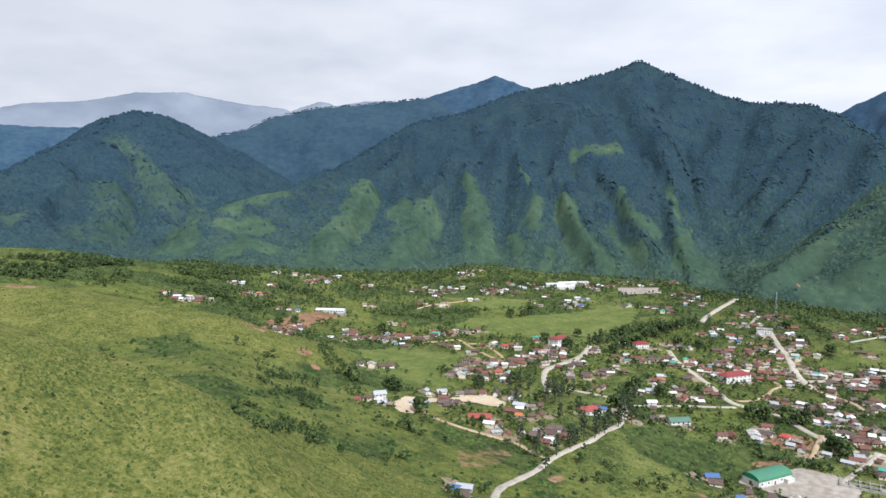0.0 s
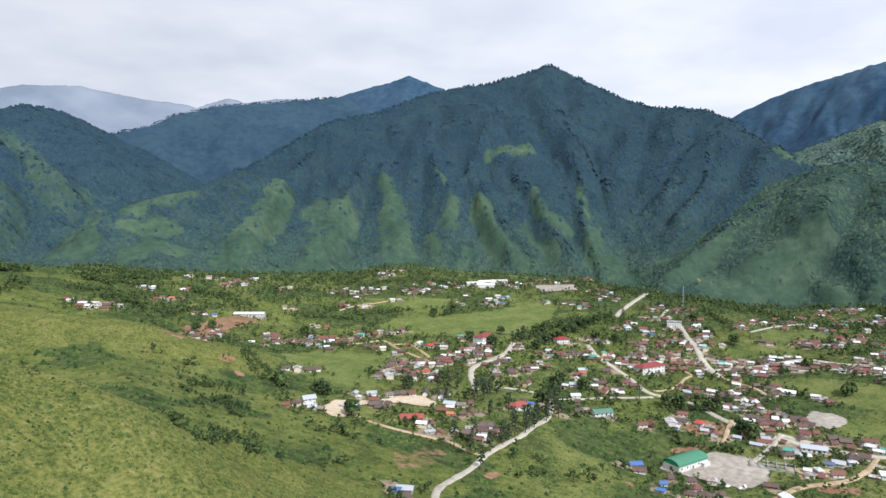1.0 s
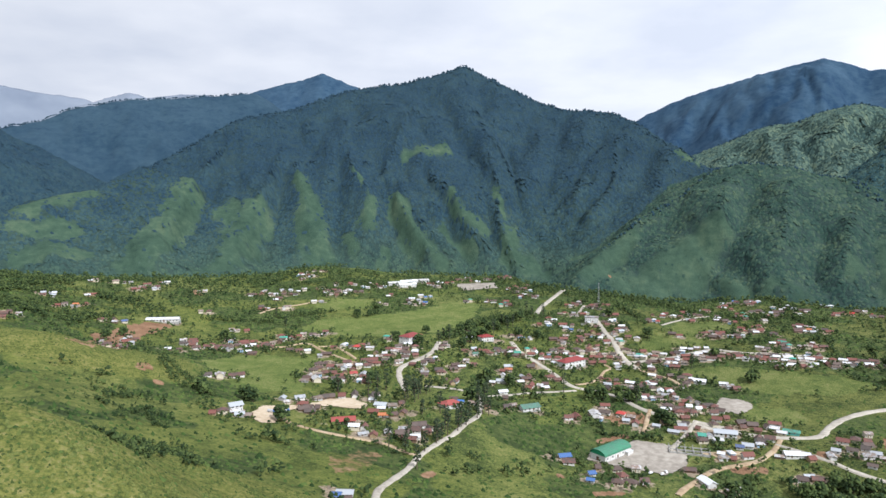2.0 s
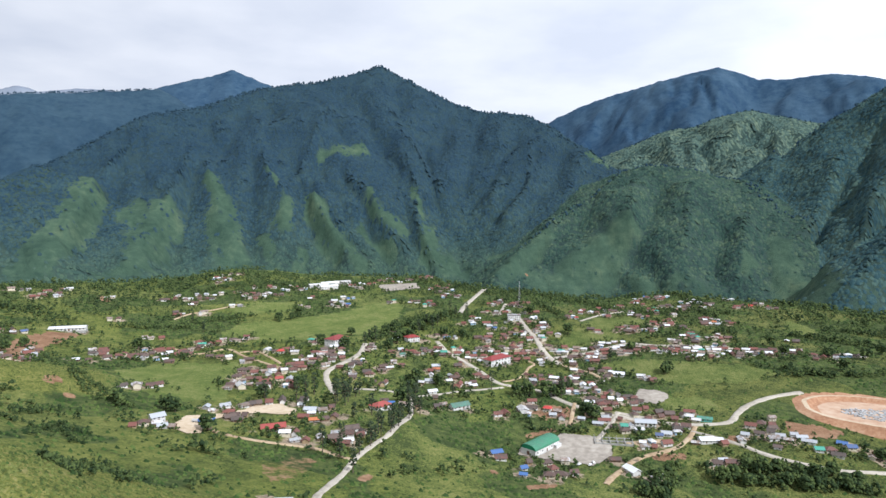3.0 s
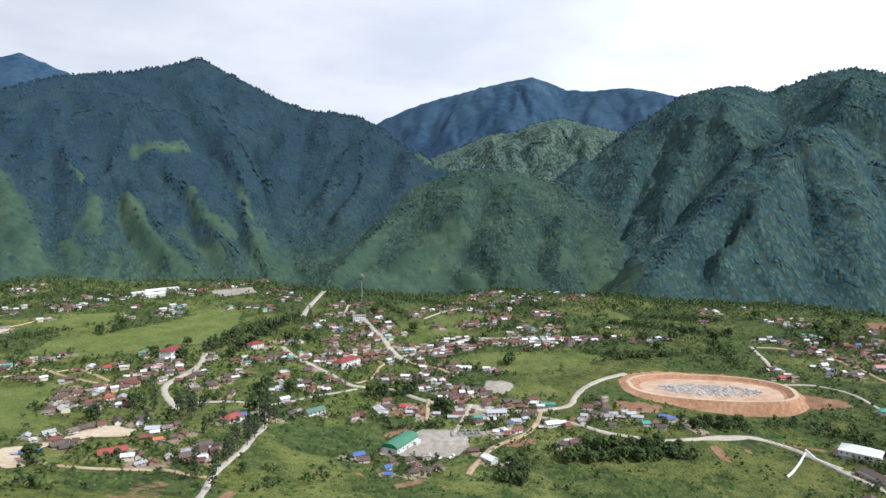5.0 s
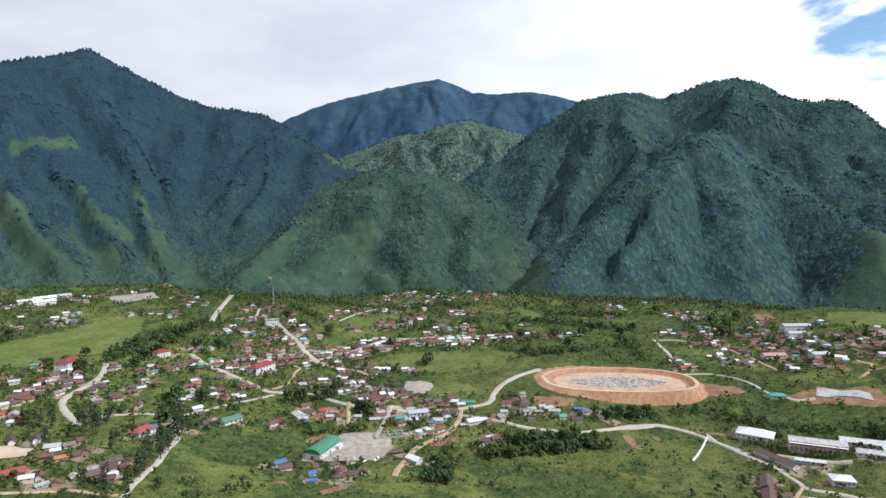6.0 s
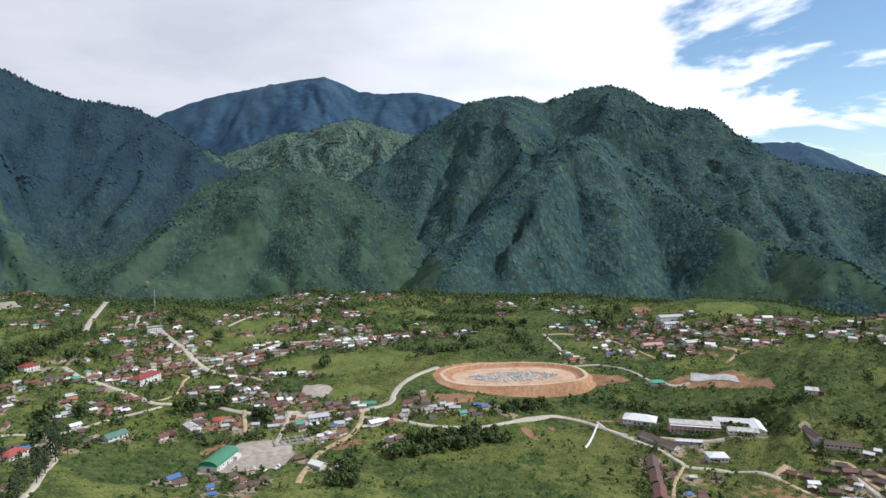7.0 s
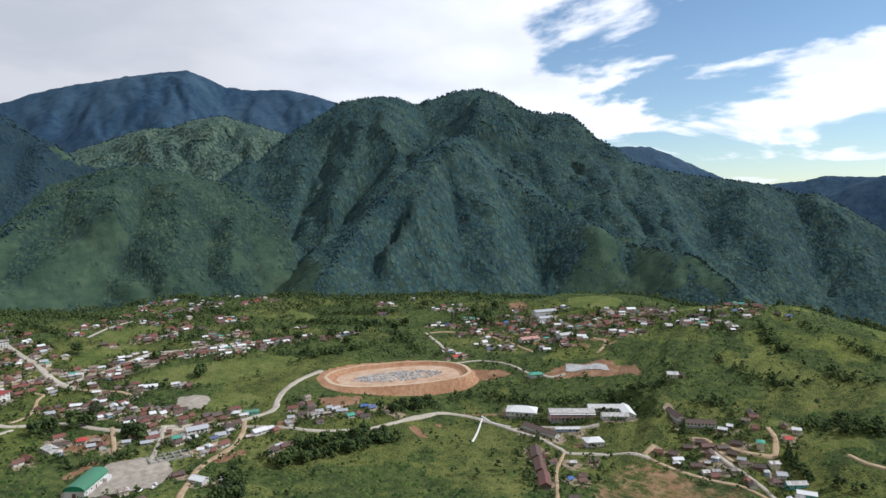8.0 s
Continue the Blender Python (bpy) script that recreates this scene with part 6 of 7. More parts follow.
GROVE_TREES = [(330, 366), (346, 368), (351, 360), (363, 357), (356, 343), (372, 345), (377, 336), (393, 337), (391, 325), (401, 323), (315, 362), (363, 332), (331, 353), (246, 362), (264, 371), (254, 352), (451, 341), (472, 342), (478, 331), (500, 328)]
TALL_TREES_SOUTH = [(300, 553), (515, 88), (492, 7), (499, 8), (488, 3), (823, 389), (808, 374), (787, 84), (771, 76), (787, 312), (825, 223), (683, 465)]
GROVES = []
GROVES.append((-744, 1037, -621, 1019, 18, 1.00))
GROVES.append((-880, 1446, -525, 1045, 22, 1.00))
GROVES.append((-403, 896, -317, 1028, 9, 0.80))
GROVES.append((-359, 848, -273, 793, 9, 0.60))
GROVES.append((-273, 837, -222, 869, 6, 0.80))
GROVES.append((-156, 496, -119, 497, 4, 0.80))
GROVES.append((-130, 375, -94, 367, 4, 0.70))
GROVES.append((-98, 369, -72, 354, 4, 0.90))
GROVES.append((-130, 600, -103, 558, 6, 1.00))
GROVES.append((-123, 422, -113, 475, 4, 0.50))
GROVES.append((-58, 311, -29, 370, 4, 0.35))
GROVES.append((-284, 980, -169, 916, 8, 0.40))
GROVES.append((-124, 211, -149, 408, 4, 0.10))
GROVES.append((-129, 619, -78, 536, 5, 1.00))
GROVES.append((-150, 476, -121, 524, 4, 0.80))
GROVES.append((-77, 222, -79, 382, 4, 1.00))
GROVES.append((-115, 464, -99, 420, 6, 0.80))
GROVES.append((227, 495, 270, 465, 4, 0.90))
GROVES.append((106, 917, 72, 900, 4, 1.00))
GROVES.append((-35, 908, 35, 932, 5, 0.90))
GROVES.append((237, 828, 311, 869, 7, 1.00))
GROVES.append((150, 750, 205, 796, 4, 0.90))
GROVES.append((-383, 884, -323, 956, 15, 0.90))
GROVES.append((-273, 958, -215, 964, 10, 0.90))
GROVES.append((-263, 802, -228, 849, 7, 0.90))
GROVES.append((-10, 1125, 117, 1148, 10, 0.60))
GROVES.append((-123, 894, -35, 883, 9, 0.80))
GROVES.append((690, 634, 771, 500, 10, 0.90))
GROVES.append((526, 517, 684, 450, 6, 0.80))
GROVES.append((417, 361, 545, 305, 5, 0.80))
GROVES.append((318, 371, 401, 311, 8, 1.00))
GROVES.append((276, 367, 247, 360, 6, 0.90))
GROVES.append((371, 360, 375, 329, 8, 1.00))
GROVES.append((547, 284, 591, 109, 8, 0.60))
GROVES.append((561, 86, 568, 55, 4, 0.90))
GROVES.append((710, 25, 683, 0, 6, 0.90))
GROVES.append((548, -9, 536, -60, 9, 0.90))
GROVES.append((499, 6, 464, -6, 5, 0.80))
GROVES.append((429, 699, 449, 621, 4, 0.50))
GROVES.append((455, 817, 483, 925, 7, 0.80))
GROVES.append((214, 824, 273, 864, 10, 1.00))
GROVES.append((766, 640, 843, 590, 7, 0.80))
GROVES.append((652, 71, 610, 0, 9, 0.50))
GROVES.append((649, -26, 614, -72, 11, 0.50))
GROVES.append((169, 635, 134, 522, 5, 0.90))
GROVES.append((421, 793, 345, 752, 6, 0.50))
GROVES.append((578, 816, 711, 756, 10, 0.60))
GROVES.append((496, 673, 627, 668, 6, 0.60))
GROVES.append((-926, 1397, -507, 1027, 26, 0.90))
GROVES.append((-366, 812, -300, 874, 9, 0.70))
GROVES.append((-156, 465, -95, 431, 4, 0.50))
GROVES.append((-102, 371, -59, 268, 5, 0.70))
GROVES.append((545, 1027, 585, 882, 9, 0.80))
GROVES.append((986, 1385, 666, 743, 10, 0.60))
GROVES.append((-57, 441, -5, 429, 5, 0.35))
GROVES.append((76, 402, 158, 424, 9, 0.25))
GROVES.append((267, 796, 254, 705, 7, 0.60))
GROVES.append((199, 639, 204, 564, 7, 0.60))
GROVES.append((69, 671, 130, 600, 8, 0.35))
GROVES.append((-479, 677, -438, 718, 15, 1.00))
GROVES.append((-447, 733, -440, 847, 11, 1.00))
GROVES.append((-488, 737, -461, 830, 7, 0.70))
GROVES.append((-391, 763, -397, 691, 7, 0.60))
GROVES.append((-325, 784, -291, 847, 8, 0.80))
GROVES.append((-460, 1217, -324, 997, 13, 0.80))
GROVES.append((-270, 828, -243, 835, 7, 0.80))
GROVES.append((-394, 934, -425, 1178, 8, 0.70))
GROVES.append((742, 26, 677, 4, 5, 0.90))
GROVES.append((641, 117, 610, 105, 3, 0.90))
GROVES.append((723, -49, 679, -85, 5, 0.90))
GROVES.append((567, -30, 538, -60, 9, 1.00))
GROVES.append((571, 93, 571, 58, 3, 0.80))
GROVES.append((467, -10, 451, -38, 3, 0.80))
GROVES.append((658, 49, 612, 33, 3, 0.50))
GROVES.append((638, 8, 615, -19, 3, 0.50))
GROVES.append((778, -2, 738, -34, 4, 0.60))
GROVES.append((254, 370, 298, 390, 3, 1.00))
GROVES.append((340, 372, 371, 355, 6, 1.00))
GROVES.append((365, 350, 397, 316, 6, 1.00))
GROVES.append((458, 354, 503, 321, 4, 0.90))
GROVES.append((536, 547, 591, 486, 6, 0.80))
GROVES.append((797, 608, 849, 559, 8, 0.90))
GROVES.append((712, 479, 638, 406, 5, 0.80))
GROVES.append((-467, 655, -427, 689, 13, 1.00))
GROVES.append((-466, 743, -435, 809, 12, 1.00))
GROVES.append((-499, 715, -479, 764, 6, 0.80))
GROVES.append((-411, 705, -399, 780, 5, 0.70))


def dome(sides=5):
    """A leafy clump: two rings and a top, 15 triangles."""
    v = [(math.cos(2 * math.pi * k / sides), math.sin(2 * math.pi * k / sides), -0.35) for k in range(sides)]
    v += [(0.8 * math.cos(2 * math.pi * (k + 0.5) / sides), 0.8 * math.sin(2 * math.pi * (k + 0.5) / sides), 0.42) for k in range(sides)]
    v += [(0, 0, 0.95)]
    f = []
    for k in range(sides):
        n = (k + 1) % sides
        f += [(k, n, sides + k), (n, sides + n, sides + k), (sides + k, sides + n, 2 * sides)]
    return np.array(v), np.array(f)


def cap(sides=5):
    """A plain crown for far forest: one ring and a top, 5 triangles."""
    v = [(math.cos(2 * math.pi * k / sides), math.sin(2 * math.pi * k / sides), -0.45) for k in range(sides)] + [(0, 0, 0.9)]
    return np.array(v), np.array([(k, (k + 1) % sides, sides) for k in range(sides)])


def clumps(name, centres, radii, squash, material, rng, rough=0.28, shape=None, soft=False, lean=None):
    """Many clumps joined into one mesh, each turned and dented at random."""
    base_v, base_f = shape or dome()
    n = len(centres)
    turn = rng.random(n) * 2 * math.pi
    c, s = np.cos(turn)[:, None], np.sin(turn)[:, None]
    v = base_v[None] * (1 + rough * (rng.random((n, len(base_v), 3)) - 0.5) * 2)
    x, y = v[..., 0] * c - v[..., 1] * s, v[..., 0] * s + v[..., 1] * c
    pts = np.stack([x * radii[:, None], y * radii[:, None], v[..., 2] * (radii * squash)[:, None]], -1)
    if lean is not None:  # follow the slope below
        pts[..., 2] += pts[..., 0] * lean[0][:, None] + pts[..., 1] * lean[1][:, None]
    pts = pts + centres[:, None]
    faces = base_f[None] + (np.arange(n) * len(base_v))[:, None, None]
    me = bpy.data.meshes.new(name)
    fill_mesh(me, pts.reshape(-1, 3), faces.reshape(-1, 3))
    if soft:
        me.polygons.foreach_set("use_smooth", np.ones(len(me.polygons), bool))
    me.materials.append(material)
    return me


def mountain_forest():
    """Crowns over the wooded flanks, only where the slope faces the camera."""
    rng = np.random.default_rng(3)
    n = 480000
    az = np.radians(rng.uniform(-39, 103, n))
    r = np.sqrt(rng.uniform(1180 ** 2, 3250 ** 2, n))
    x, y = -40 + r * np.sin(az), 20 + r * np.cos(az)
    z, own = height(x, y, True)
    e = 12.0
    sx, sy = (ground_z(x + e, y) - z) / e, (ground_z(x, y + e) - z) / e
    facing = (sx * np.sin(az) + sy * np.cos(az)) > -0.10
    kind = cover(x, y, own)
    open_ground = np.where(rng.random(n) < 0.03, 0.0, kind["hill"])
    keep = facing & (kind["wood"] > 0.55) & (open_ground < rng.uniform(0.12, 0.75, n)) & (kind["far"] < 0.5) & (kind["hazy"] < 0.5) & (kind["soil"] < 0.3)
    x, y, z, own, sx, sy = (v[keep][:CROWNS] for v in (x, y, z, own, sx, sy))
    rad = rng.uniform(2.6, 5.4, len(x)) * rng.choice([1.0, 1.0, 1.35], len(x))
    names = list(RIDGES)
    # sun and cloud shade painted in by choosing a canopy colour per range
    tone_zone = np.zeros(len(x), int)
    tone_zone[np.isin(own, [names.index(k) for k in ("east_massif", "east_low", "front_spur", "front_rib")])] = 1
    tone_zone[np.isin(own, [names.index(k) for k in ("knoll", "knoll_east")])] = 2
    tone_zone[own == names.index("north_front")] = 3
    for k, (material, label) in enumerate(((CANOPY, "dense forest on the mountain flanks, haze and cloud shade in its colour"), (CANOPY_EAST, "mottled green forest over the steep eastern massif"), (CANOPY_KNOLL, "green forest on the rounded knoll"), (CANOPY_VALLEY_LIT, "sunlit pale green forest on the slopes of the side valley"))):
        m = tone_zone == k
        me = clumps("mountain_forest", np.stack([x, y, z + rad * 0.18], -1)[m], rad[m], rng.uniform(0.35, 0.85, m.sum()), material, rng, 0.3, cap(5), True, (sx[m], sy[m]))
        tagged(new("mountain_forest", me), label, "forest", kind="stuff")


CROWNS = 145000
mountain_forest()


def skyline_trees():
    """Taller single trees along the crests."""
    rng = np.random.default_rng(9)
    spots, sizes = [], []
    for name in ("main_west", "main_east", "back_west", "knoll", "knoll_east", "east_massif", "east_low", "front_spur", "front_rib", "north_front", "west_peak"):
        pts = RIDGES[name][0]
        for (ax, ay, _), (bx, by, _) in zip(pts, pts[1:]):
            for _ in range(int(math.hypot(bx - ax, by - ay) / 5)):
                t, off = rng.random(), rng.normal(0, 9)
                spots.append((ax + t * (bx - ax) + off, ay + t * (by - ay) + off * 0.6))
                sizes.append(rng.uniform(2.0, 4.6))
    xy, rad = np.array(spots), np.array(sizes)
    z = height(xy[:, 0], xy[:, 1])
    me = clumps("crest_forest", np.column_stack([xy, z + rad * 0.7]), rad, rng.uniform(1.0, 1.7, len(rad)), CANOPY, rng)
    tagged(new("crest_forest", me), "uneven line of tall trees along the mountain crests", "forest", kind="stuff")


skyline_trees()


def clear_of_town(x, y, gap):
    """True where no house or road is nearer than gap."""
    ok = np.ones(len(x), bool)
    for px, py in PLACED:
        ok &= (x - px) ** 2 + (y - py) ** 2 > (gap + 5.5) ** 2
    for width, kind, pts in ROADS.values():
        for (ax, ay), (bx, by) in zip(pts, pts[1:]):
            ux, uy = bx - ax, by - ay
            t = np.clip(((x - ax) * ux + (y - ay) * uy) / (ux * ux + uy * uy + 1e-6), 0, 1)
            ok &= np.hypot(x - ax - t * ux, y - ay - t * uy) > width / 2 + gap
    for poly in APRONS:
        ok &= ~inside(x, y, poly)
    ok &= oval_reach(x, y) > 1.12
    return ok


def leafy(x, y, z, rad, rng, name, label, material, per=8, tall=1.3, shape=None):
    """Woodland: each tree a handful of clumps round its top, over a trunk's height."""
    n = len(x)
    a = rng.random((n, per)) * 2 * math.pi
    q = np.sqrt(rng.random((n, per))) * 0.75
    up = rng.uniform(0.25, 1.0, (n, per)) * tall
    cx, cy = x[:, None] + q * np.cos(a) * rad[:, None] * (1.25 - 0.6 * up / tall), y[:, None] + q * np.sin(a) * rad[:, None] * (1.25 - 0.6 * up / tall)
    cz = z[:, None] + up * rad[:, None] * 1.35
    r = (rad[:, None] * rng.uniform(0.24, 0.48, (n, per))).ravel()
    me = clumps(name, np.stack([cx, cy, cz], -1).reshape(-1, 3), r, rng.uniform(0.7, 1.1, n * per), material, rng, 0.4, shape)
    return tagged(new(name, me), label, "trees", kind="stuff")


def groves():
    rng = np.random.default_rng(12)
    xs, ys, rs = [], [], []
    for ax, ay, bx, by, rad, dens in GROVES:
        area = 2 * rad * math.hypot(bx - ax, by - ay) + math.pi * rad * rad
        n = int(area * dens / (22 if ax > -60 or ay > 620 else 10))
        t, w, b = rng.random(n), np.abs(rng.normal(0, 0.85, n)) * rad, rng.random(n) * 2 * math.pi
        xs.append(ax + t * (bx - ax) + w * np.cos(b)), ys.append(ay + t * (by - ay) + w * np.sin(b)), rs.append(rng.uniform(1.4, 4.4, n) if ax > -60 or ay > 620 else rng.uniform(0.8, 2.3, n))
    x, y, r = np.concatenate(xs), np.concatenate(ys), np.concatenate(rs)
    ok = clear_of_town(x, y, 1.0) & (np.hypot(x, y) < 1500)
    x, y, r = x[ok], y[ok], r[ok]
    leafy(x, y, ground_z(x, y), r, rng, "woodland", "dark green broadleaf groves between the fields and houses", TREE_LEAF, shape=dome(3))


groves()


def brow_trees():
    """A broken belt of trees along the brow of the terrace."""
    rng = np.random.default_rng(21)
    n = 4200
    bearing = rng.uniform(-34, 100, n)
    r = np.interp(bearing, [e[0] for e in EDGE], [e[1] for e in EDGE]) + rng.normal(-50, 60, n)
    x, y = r * np.sin(np.radians(bearing)), r * np.cos(np.radians(bearing))
    ok = clear_of_town(x, y, 1.0) & (fbm(x / 40, y / 40, 2, 61) > 0.40)
    x, y = x[ok], y[ok]
    leafy(x, y, ground_z(x, y), rng.uniform(1.8, 5.6, len(x)), rng, "brow_woodland", "belt of dark trees along the brow of the terrace", TREE_LEAF, 6, shape=dome(3))


brow_trees()


def terrace_trees():
    """Loose trees and thickets over the farther half of the terrace."""
    rng = np.random.default_rng(27)
    n = 15000
    bearing, r = rng.uniform(-20, 88, n), np.sqrt(rng.uniform(430 ** 2, 1290 ** 2, n))
    x, y = r * np.sin(np.radians(bearing)), r * np.cos(np.radians(bearing))
    edge = np.interp(bearing, [e[0] for e in EDGE], [e[1] for e in EDGE])
    thick = fbm(x / 70, y / 70, 3, 67) + 0.16 * smooth(600, 1000, r) - 0.16 * smooth(540, 680, x) * smooth(400, 260, y)
    ok = (r < edge + 20) & (thick > rng.uniform(0.50, 0.70, n))
    for poly in FIELDS + [p for share, p in BARE_POLYS]:
        ok &= ~inside(x, y, poly)
    x, y = x[ok], y[ok]
    ok = clear_of_town(x, y, 1.0)
    x, y = x[ok], y[ok]
    size = rng.uniform(1.2, 4.6, len(x)) * rng.uniform(0.7, 1.1, len(x))
    leafy(x, y, ground_z(x, y), size, rng, "terrace_woodland", "loose dark trees and thickets across the terrace", TREE_LEAF, 5, 1.3, dome(3))


terrace_trees()


def town_greenery():
    """Small garden trees and hedges between the houses."""
    rng = np.random.default_rng(14)
    pick = rng.integers(0, len(PLACED), 10500)
    base = np.array(PLACED)[pick]
    a, d = rng.random(len(pick)) * 2 * math.pi, rng.uniform(7, 22, len(pick))
    x, y = base[:, 0] + d * np.cos(a), base[:, 1] + d * np.sin(a)
    ok = clear_of_town(x, y, 0.5)
    x, y = x[ok], y[ok]
    r = rng.uniform(1.0, 3.9, len(x)) * rng.uniform(0.6, 1.2, len(x))
    leafy(x, y, ground_z(x, y), r, rng, "garden_trees", "small garden trees and hedges among the houses", TREE_LEAF, 5, 1.1, dome(3))


town_greenery()


def scatter_bushes():
    rng = np.random.default_rng(16)
    n = 200000
    az, r = np.radians(rng.uniform(-40, 103, n)), 60 + 1230 * rng.random(n) ** 0.8
    x, y = -40 + r * np.sin(az), 20 + r * np.cos(az)
    z, own = height(x, y, True)
    kind = cover(x, y, own)
    chance = np.where(kind["scrub"] > 0.42, np.where(x > 420, 0.46, 0.5), 0.10) * (kind["field"] < 0.5) * (kind["soil"] < 0.2) * (kind["wood"] < 0.6)
    chance = np.where(kind["upland"] > 0.8, 0.16, chance)
    ok = (rng.random(n) < chance) & clear_of_town(x, y, 0.6)
    x, y, z, up = x[ok], y[ok], z[ok], kind["upland"][ok]
    rad = np.where(up > 0.8, rng.uniform(0.2, 0.75, len(x)), rng.uniform(0.5, 1.8, len(x)) ** 1.1)
    rad = np.where(rng.random(len(x)) < 0.05, rad * 1.7, rad)
    me = clumps("bushes", np.stack([x, y, z + 0.2 * rad], -1), rad, rng.uniform(0.6, 1.0, len(x)), BUSH, rng, 0.4, cap(6), True)
    tagged(new("bushes", me), "scattered green bushes and tall grass over the slopes", "bushes", kind="stuff")


scatter_bushes()


def hill_tufts():
    """Tussocks of grass and low shrubs on the near hillside."""
    rng = np.random.default_rng(18)
    n = 115000
    az, r = np.radians(rng.uniform(-42, 12, n)), 90 + 560 * rng.random(n) ** 0.9
    x, y = -20 + r * np.sin(az), 10 + r * np.cos(az)
    z, own = height(x, y, True)
    names = list(RIDGES)
    ok = np.isin(own, [names.index("near_spur"), names.index("second_spur")]) & (fbm(x / 9, y / 9, 3, 71) > 0.43)
    x, y, z = x[ok], y[ok], z[ok]
    rad = rng.uniform(0.18, 0.72, len(x)) ** 1.1 * (0.7 + 0.9 * fbm(x / 30, y / 30, 2, 73))
    me = clumps("hill_tussocks", np.stack([x, y, z + 0.15 * rad], -1), rad, rng.uniform(0.55, 1.0, len(x)), TUSSOCK, rng, 0.4, cap(), False)
    tagged(new("hill_tussocks", me), "yellow-green grass tussocks over the near hillside", "grass", kind="stuff")


hill_tufts()


def trunk(height_m, radius, rng, limbs=5):
    """A tapered trunk with a few limbs."""
    bm = bmesh.new()

    def limb(p, q, r0, r1, sides=6):
        axis = (q - p).normalized()
        a = axis.orthogonal().normalized()
        b = axis.cross(a)
        lo = [bm.verts.new(p + (a * math.cos(6.2832 * k / sides) + b * math.sin(6.2832 * k / sides)) * r0) for k in range(sides)]
        hi = [bm.verts.new(q + (a * math.cos(6.2832 * k / sides) + b * math.sin(6.2832 * k / sides)) * r1) for k in range(sides)]
        for k in range(sides):
            bm.faces.new((lo[k], lo[(k + 1) % sides], hi[(k + 1) % sides], hi[k]))
        bm.faces.new(hi)
    mid = Vector((rng.uniform(-0.3, 0.3), rng.uniform(-0.3, 0.3), height_m * 0.5))
    top = Vector((rng.uniform(-0.5, 0.5), rng.uniform(-0.5, 0.5), height_m))
    limb(Vector((0, 0, -1.5)), mid, radius, radius * 0.65)
    limb(mid, top, radius * 0.65, radius * 0.2)
    for k in range(limbs):
        t = rng.uniform(0.45, 0.9)
        p = mid.lerp(top, (t - 0.45) / 0.55 * 0.8)
        a = rng.random() * 6.28
        q = p + Vector((math.cos(a), math.sin(a), rng.uniform(0.3, 0.9))) * height_m * 0.2
        limb(p, q, radius * 0.35, radius * 0.1, 5)
    return bm


def tree(kind, seed):
    rng = np.random.default_rng(100 + seed)
    prng = random.Random(seed)
    ob = new("tree")
    if kind == "tall":
        h = prng.uniform(13, 21)
        tagged(ob, "tall sparse dark tree with a narrow ragged crown", "tree", "tall trees of the town")
        part("trunk", trunk(h * 0.9, 0.42, prng, 7), BARK, ob)
        n = 62
        u = rng.uniform(0.25, 1.0, n)
        wide = h * 0.15 * (1.15 - u) ** 0.5 + 0.5
        a, q = rng.random(n) * 6.28, np.sqrt(rng.random(n))
        c, rad = np.stack([q * wide * np.cos(a), q * wide * np.sin(a), u * h], -1), rng.uniform(0.35, 0.95, n)
        leaf = PINE_LEAF
    elif kind == "cone":
        h = prng.uniform(12, 17)
        tagged(ob, "dark green conifer with a dense pointed crown", "tree", "conifers of the town")
        part("trunk", trunk(h * 0.9, 0.35, prng, 3), BARK, ob)
        n = 150
        u = rng.uniform(0.08, 1.0, n)
        a, q = rng.random(n) * 6.28, 0.55 + 0.45 * rng.random(n)
        wide = h * 0.25 * (1.03 - u)
        c, rad = np.stack([q * wide * np.cos(a), q * wide * np.sin(a), u * h], -1), 0.45 + 0.9 * (1.05 - u) * rng.uniform(0.7, 1.2, n)
        leaf = TREE_LEAF
    else:
        h = prng.uniform(9, 14)
        tagged(ob, "broad dark green leafy tree with an uneven crown", "tree", "broad trees of the town")
        part("trunk", trunk(h * 0.75, 0.5, prng, 7), BARK, ob)
        n = 130
        a, q, u = rng.random(n) * 6.28, np.sqrt(rng.random(n)), rng.uniform(0.32, 1.0, n)
        wide = h * 0.46 * np.sqrt(np.clip(1 - ((u - 0.58) / 0.5) ** 2, 0.05, 1)) * (1 + 0.25 * np.sin(3 * a + seed))
        c, rad = np.stack([q * wide * np.cos(a), q * wide * np.sin(a), u * h], -1), rng.uniform(0.7, 1.7, n)
        leaf = TREE_LEAF
    crown = new("crown", clumps("crown", c, rad, np.full(n, 0.85), leaf, rng, 0.45))
    crown.parent = ob
    return ob


def plant(kind, spots, variants=3):
    made = []
    rng = random.Random(len(spots))
    for k, (x, y) in enumerate(spots):
        m = pose(x, y, float(ground_z(x, y)) - 0.2, 0, 0, rng.uniform(0, 360))
        if len(made) < variants:
            made.append(tree(kind, 10 * len(spots) + k))
            made[-1].matrix_basis = m
        else:
            copy_thing(made[k % variants], m)


plant("tall", TALL_TREES)
plant("tall", TALL_TREES_EAST)
plant("cone", TALL_TREES_SOUTH)
plant("broad", BROAD_TREES)
plant("broad", BROAD_TREES_EAST)
plant("broad", GROVE_TREES, 4)
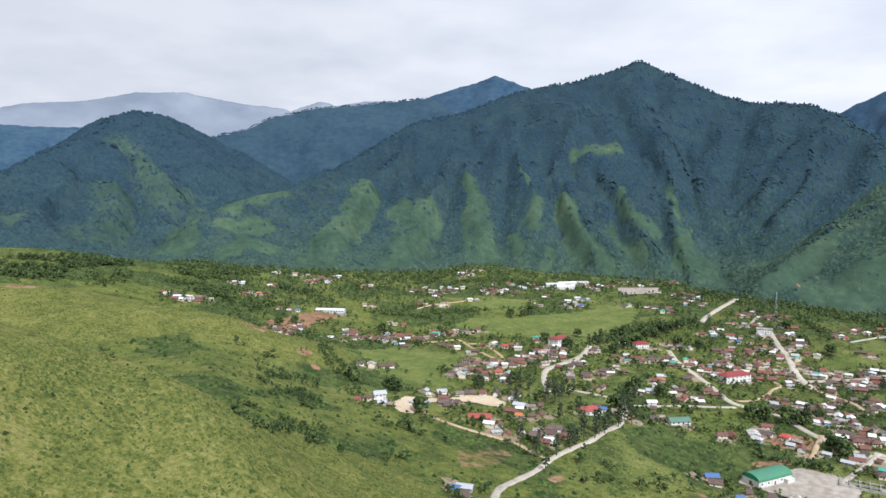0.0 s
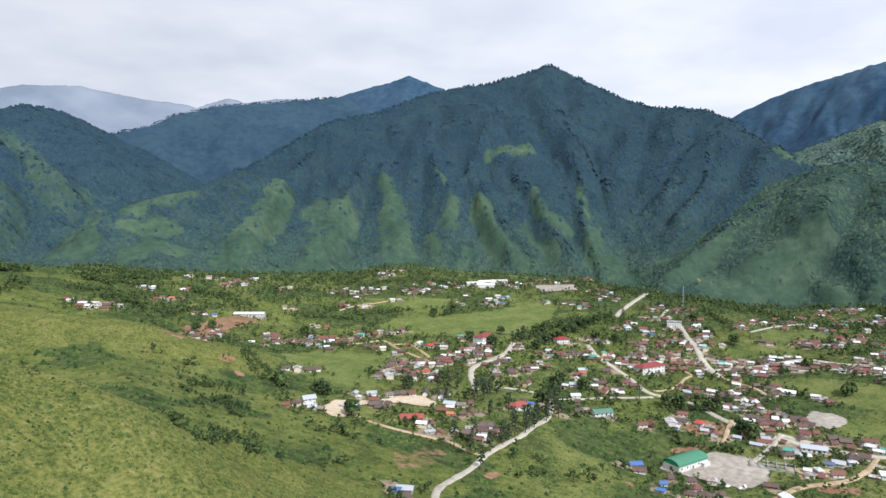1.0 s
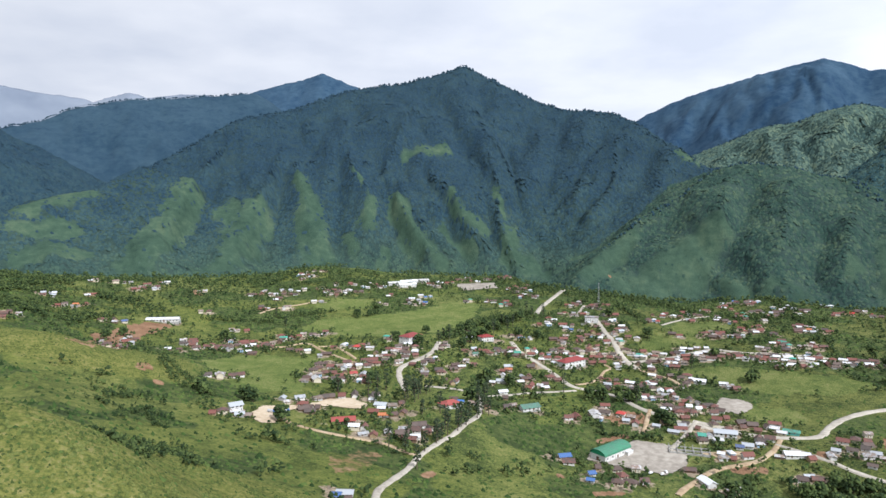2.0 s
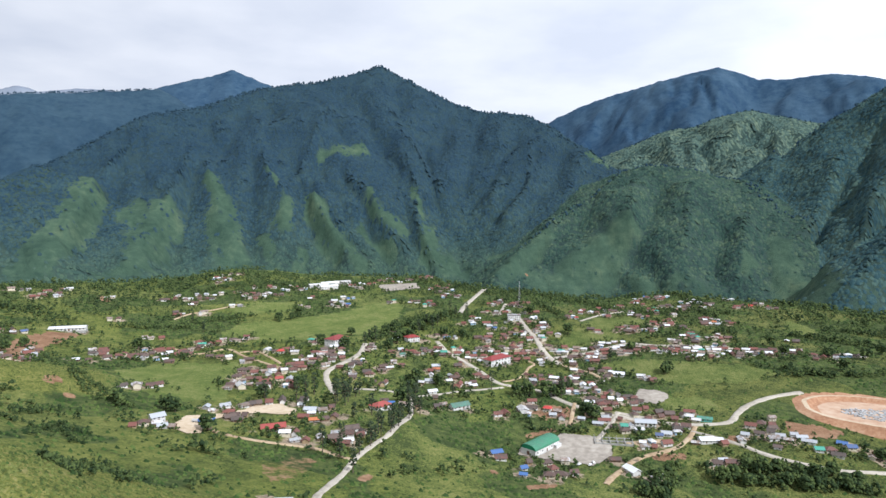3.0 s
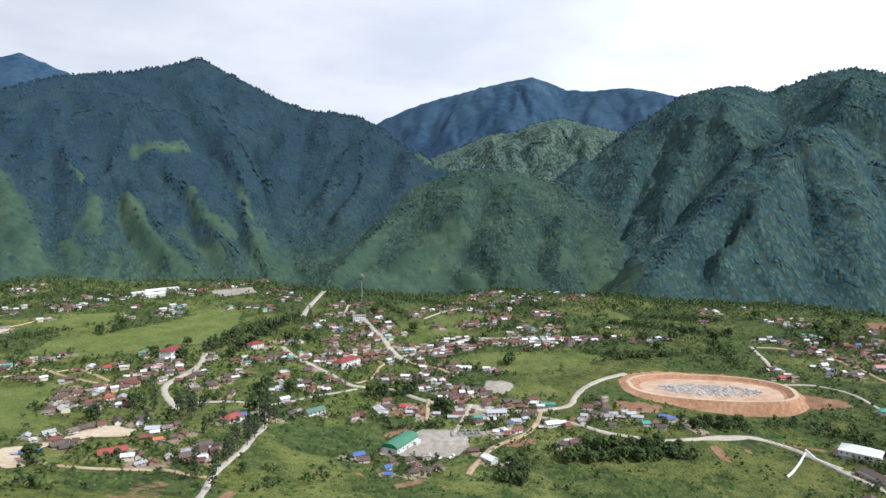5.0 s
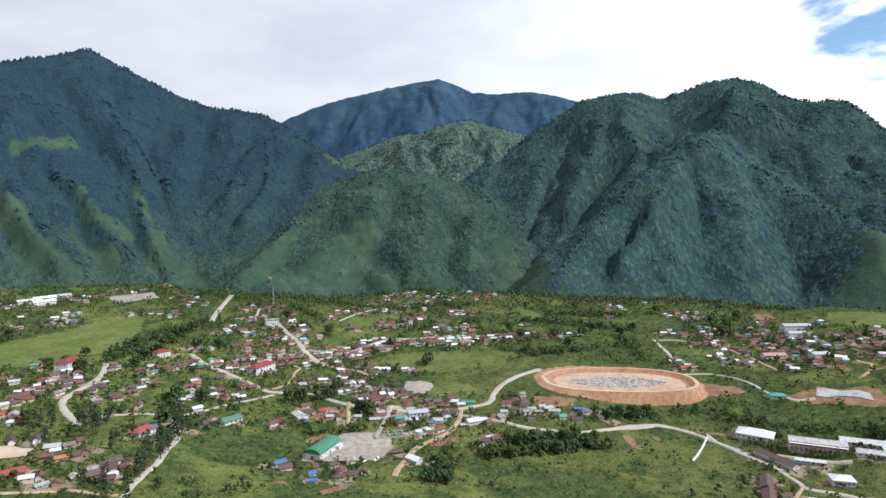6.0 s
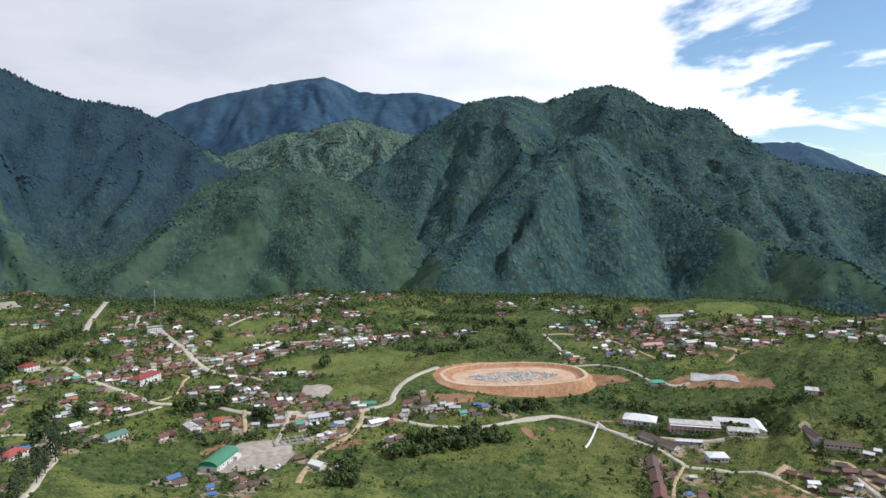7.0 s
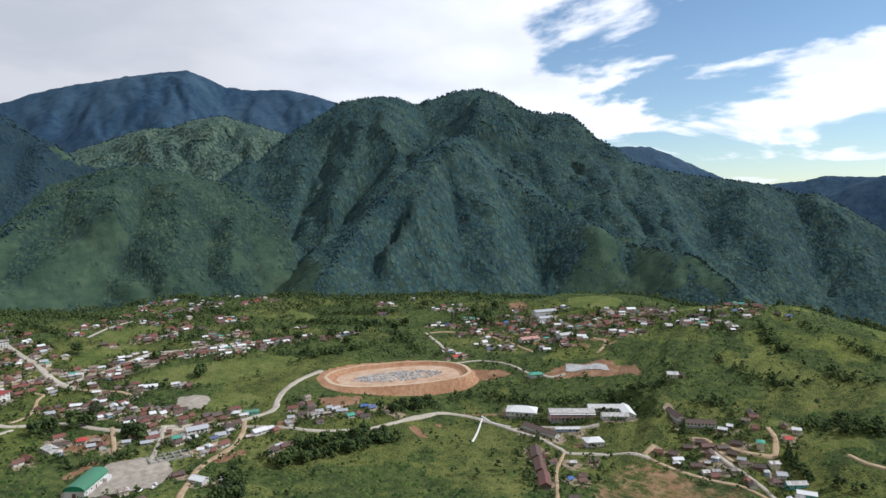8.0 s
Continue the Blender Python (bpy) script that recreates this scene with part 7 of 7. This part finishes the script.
# ---- small things ----
def radio_mast(x, y, tall):
    """A lattice mast: four tapering legs, rings and cross braces."""
    ob = at_ground(new("radio_mast"), x, y, 20)
    tagged(ob, "tall slender steel lattice radio mast above the roofs", "mast")

    def bar(p, q, r, name):
        bm = bmesh.new()
        axis = (q - p).normalized()
        a = axis.orthogonal().normalized() * r
        b = axis.cross(a)
        lo, hi = [bm.verts.new(p + v) for v in (a, b, -a, -b)], [bm.verts.new(q + v) for v in (a, b, -a, -b)]
        for k in range(4):
            bm.faces.new((lo[k], lo[(k + 1) % 4], hi[(k + 1) % 4], hi[k]))
        bm.faces.new(lo[::-1])
        bm.faces.new(hi)
        part(name, bm, STEEL, ob)
    corners = [(1, 1), (-1, 1), (-1, -1), (1, -1)]

    def node(k, t):
        w = 1.3 * (1 - t) + 0.25 * t
        return Vector((corners[k % 4][0] * w, corners[k % 4][1] * w, t * tall))
    for k in range(4):
        bar(node(k, -0.02), node(k, 1), 0.10, "leg")
    for n in range(7):
        for k in range(4):
            bar(node(k, n / 7), node(k + 1, (n + 1) / 7), 0.05, "brace")
    return ob


radio_mast(449, 927, 36)


def car(x, y, yaw, paint, label, truck=False):
    ob = new("truck" if truck else "car")
    tagged(ob, label, "truck" if truck else "car")
    L, W, H = (6.4, 2.2, 2.6) if truck else (3.9, 1.65, 1.5)
    bm = bmesh.new()
    if truck:
        prism(bm, [(-W / 2, 0.9), (W / 2, 0.9), (W / 2, 2.3), (-W / 2, 2.3)], -L / 2, L * 0.18)
    else:
        box(bm, -L / 2, L / 2, -W / 2, W / 2, 0.35, 0.85)
    bmesh.ops.bevel(bm, geom=bm.edges[:], offset=0.1, segments=1, affect="EDGES")
    part("load_bed" if truck else "body", bm, STEEL if truck else paint, ob)
    bm = bmesh.new()
    if truck:
        box(bm, L * 0.2, L / 2, -W / 2, W / 2, 0.6, H)
    else:
        prism(bm, [(-W / 2 + 0.05, 0.85), (W / 2 - 0.05, 0.85), (W / 2 - 0.22, H), (-W / 2 + 0.22, H)], -L * 0.36, L * 0.2)
    bmesh.ops.bevel(bm, geom=bm.edges[:], offset=0.08, segments=1, affect="EDGES")
    part("cab", bm, paint, ob)
    part("windscreen", boxes((L * 0.5 - 0.02 if truck else L * 0.2 - 0.05, L * 0.5 + 0.03 if truck else L * 0.2 + 0.03, -W * 0.38, W * 0.38, H * 0.62, H * 0.92)), GLASS_DARK, ob)
    for sx in (-0.31, 0.31):
        for sy in (-1, 1):
            bm = bmesh.new()
            bmesh.ops.create_cone(bm, cap_ends=True, segments=12, radius1=0.5 if truck else 0.32, radius2=0.5 if truck else 0.32, depth=0.24,
                                  matrix=Matrix.Translation((sx * L, sy * (W / 2 - 0.1), 0.5 if truck else 0.32)) @ Matrix.Rotation(math.pi / 2, 4, "X"))
            part("wheel", bm, RUBBER, ob)
    at_ground(ob, x, y, yaw, -0.55)


car(231, 417, 20, CAR_WHITE, "small white car parked on the gravel yard")
car(238, 413, 40, CAR_WHITE, "white hatchback parked on the gravel yard")
car(243, 416, 75, CAR_WHITE, "white car beside the yard's edge")
car(-36, 508, -20, CAR_BLUE, "blue lorry parked in the sandy yard", True)
car(-26, 512, 10, CAR_BLUE, "blue flatbed lorry by the sandy yard", True)


def channel(points, label):
    """A pale concrete channel wall down the meadow."""
    for (ax, ay), (bx, by) in zip(points, points[1:]):
        ribbon("channel", [(ax, ay), ((ax + bx) / 2, (ay + by) / 2), (bx, by)], 1.3, WALLS["white"], 1.0, label, "channel")


channel([(505, 272), (451, 261)], "white concrete water channel running down the meadow")
channel([(509, 274), (501, 261), (498, 240)], "low white wall along the school road")


def foundation(x, y, yaw):
    """An unfinished building: a grid of concrete footings and stub columns."""
    ob = new("foundation_frame")
    tagged(ob, "unfinished grey concrete foundation grid with stub columns", "building site")
    for k in range(6):
        px = -15 + 6 * k
        part("cross_beam", boxes((px - 0.3, px + 0.3, -7, 7, -1.5, 0.7)), CONCRETE, ob)
        for py in (-6.7, 0, 6.7):
            part("column", boxes((px - 0.25, px + 0.25, py - 0.25, py + 0.25, 0.7, 2.4)), CONCRETE, ob)
    for py in (-6.7, 0, 6.7):
        part("long_beam", boxes((-15, 15, py - 0.3, py + 0.3, -1.5, 0.65)), CONCRETE, ob)
    at_ground(ob, x, y, yaw, -0.6)


foundation(281, 444, -30)
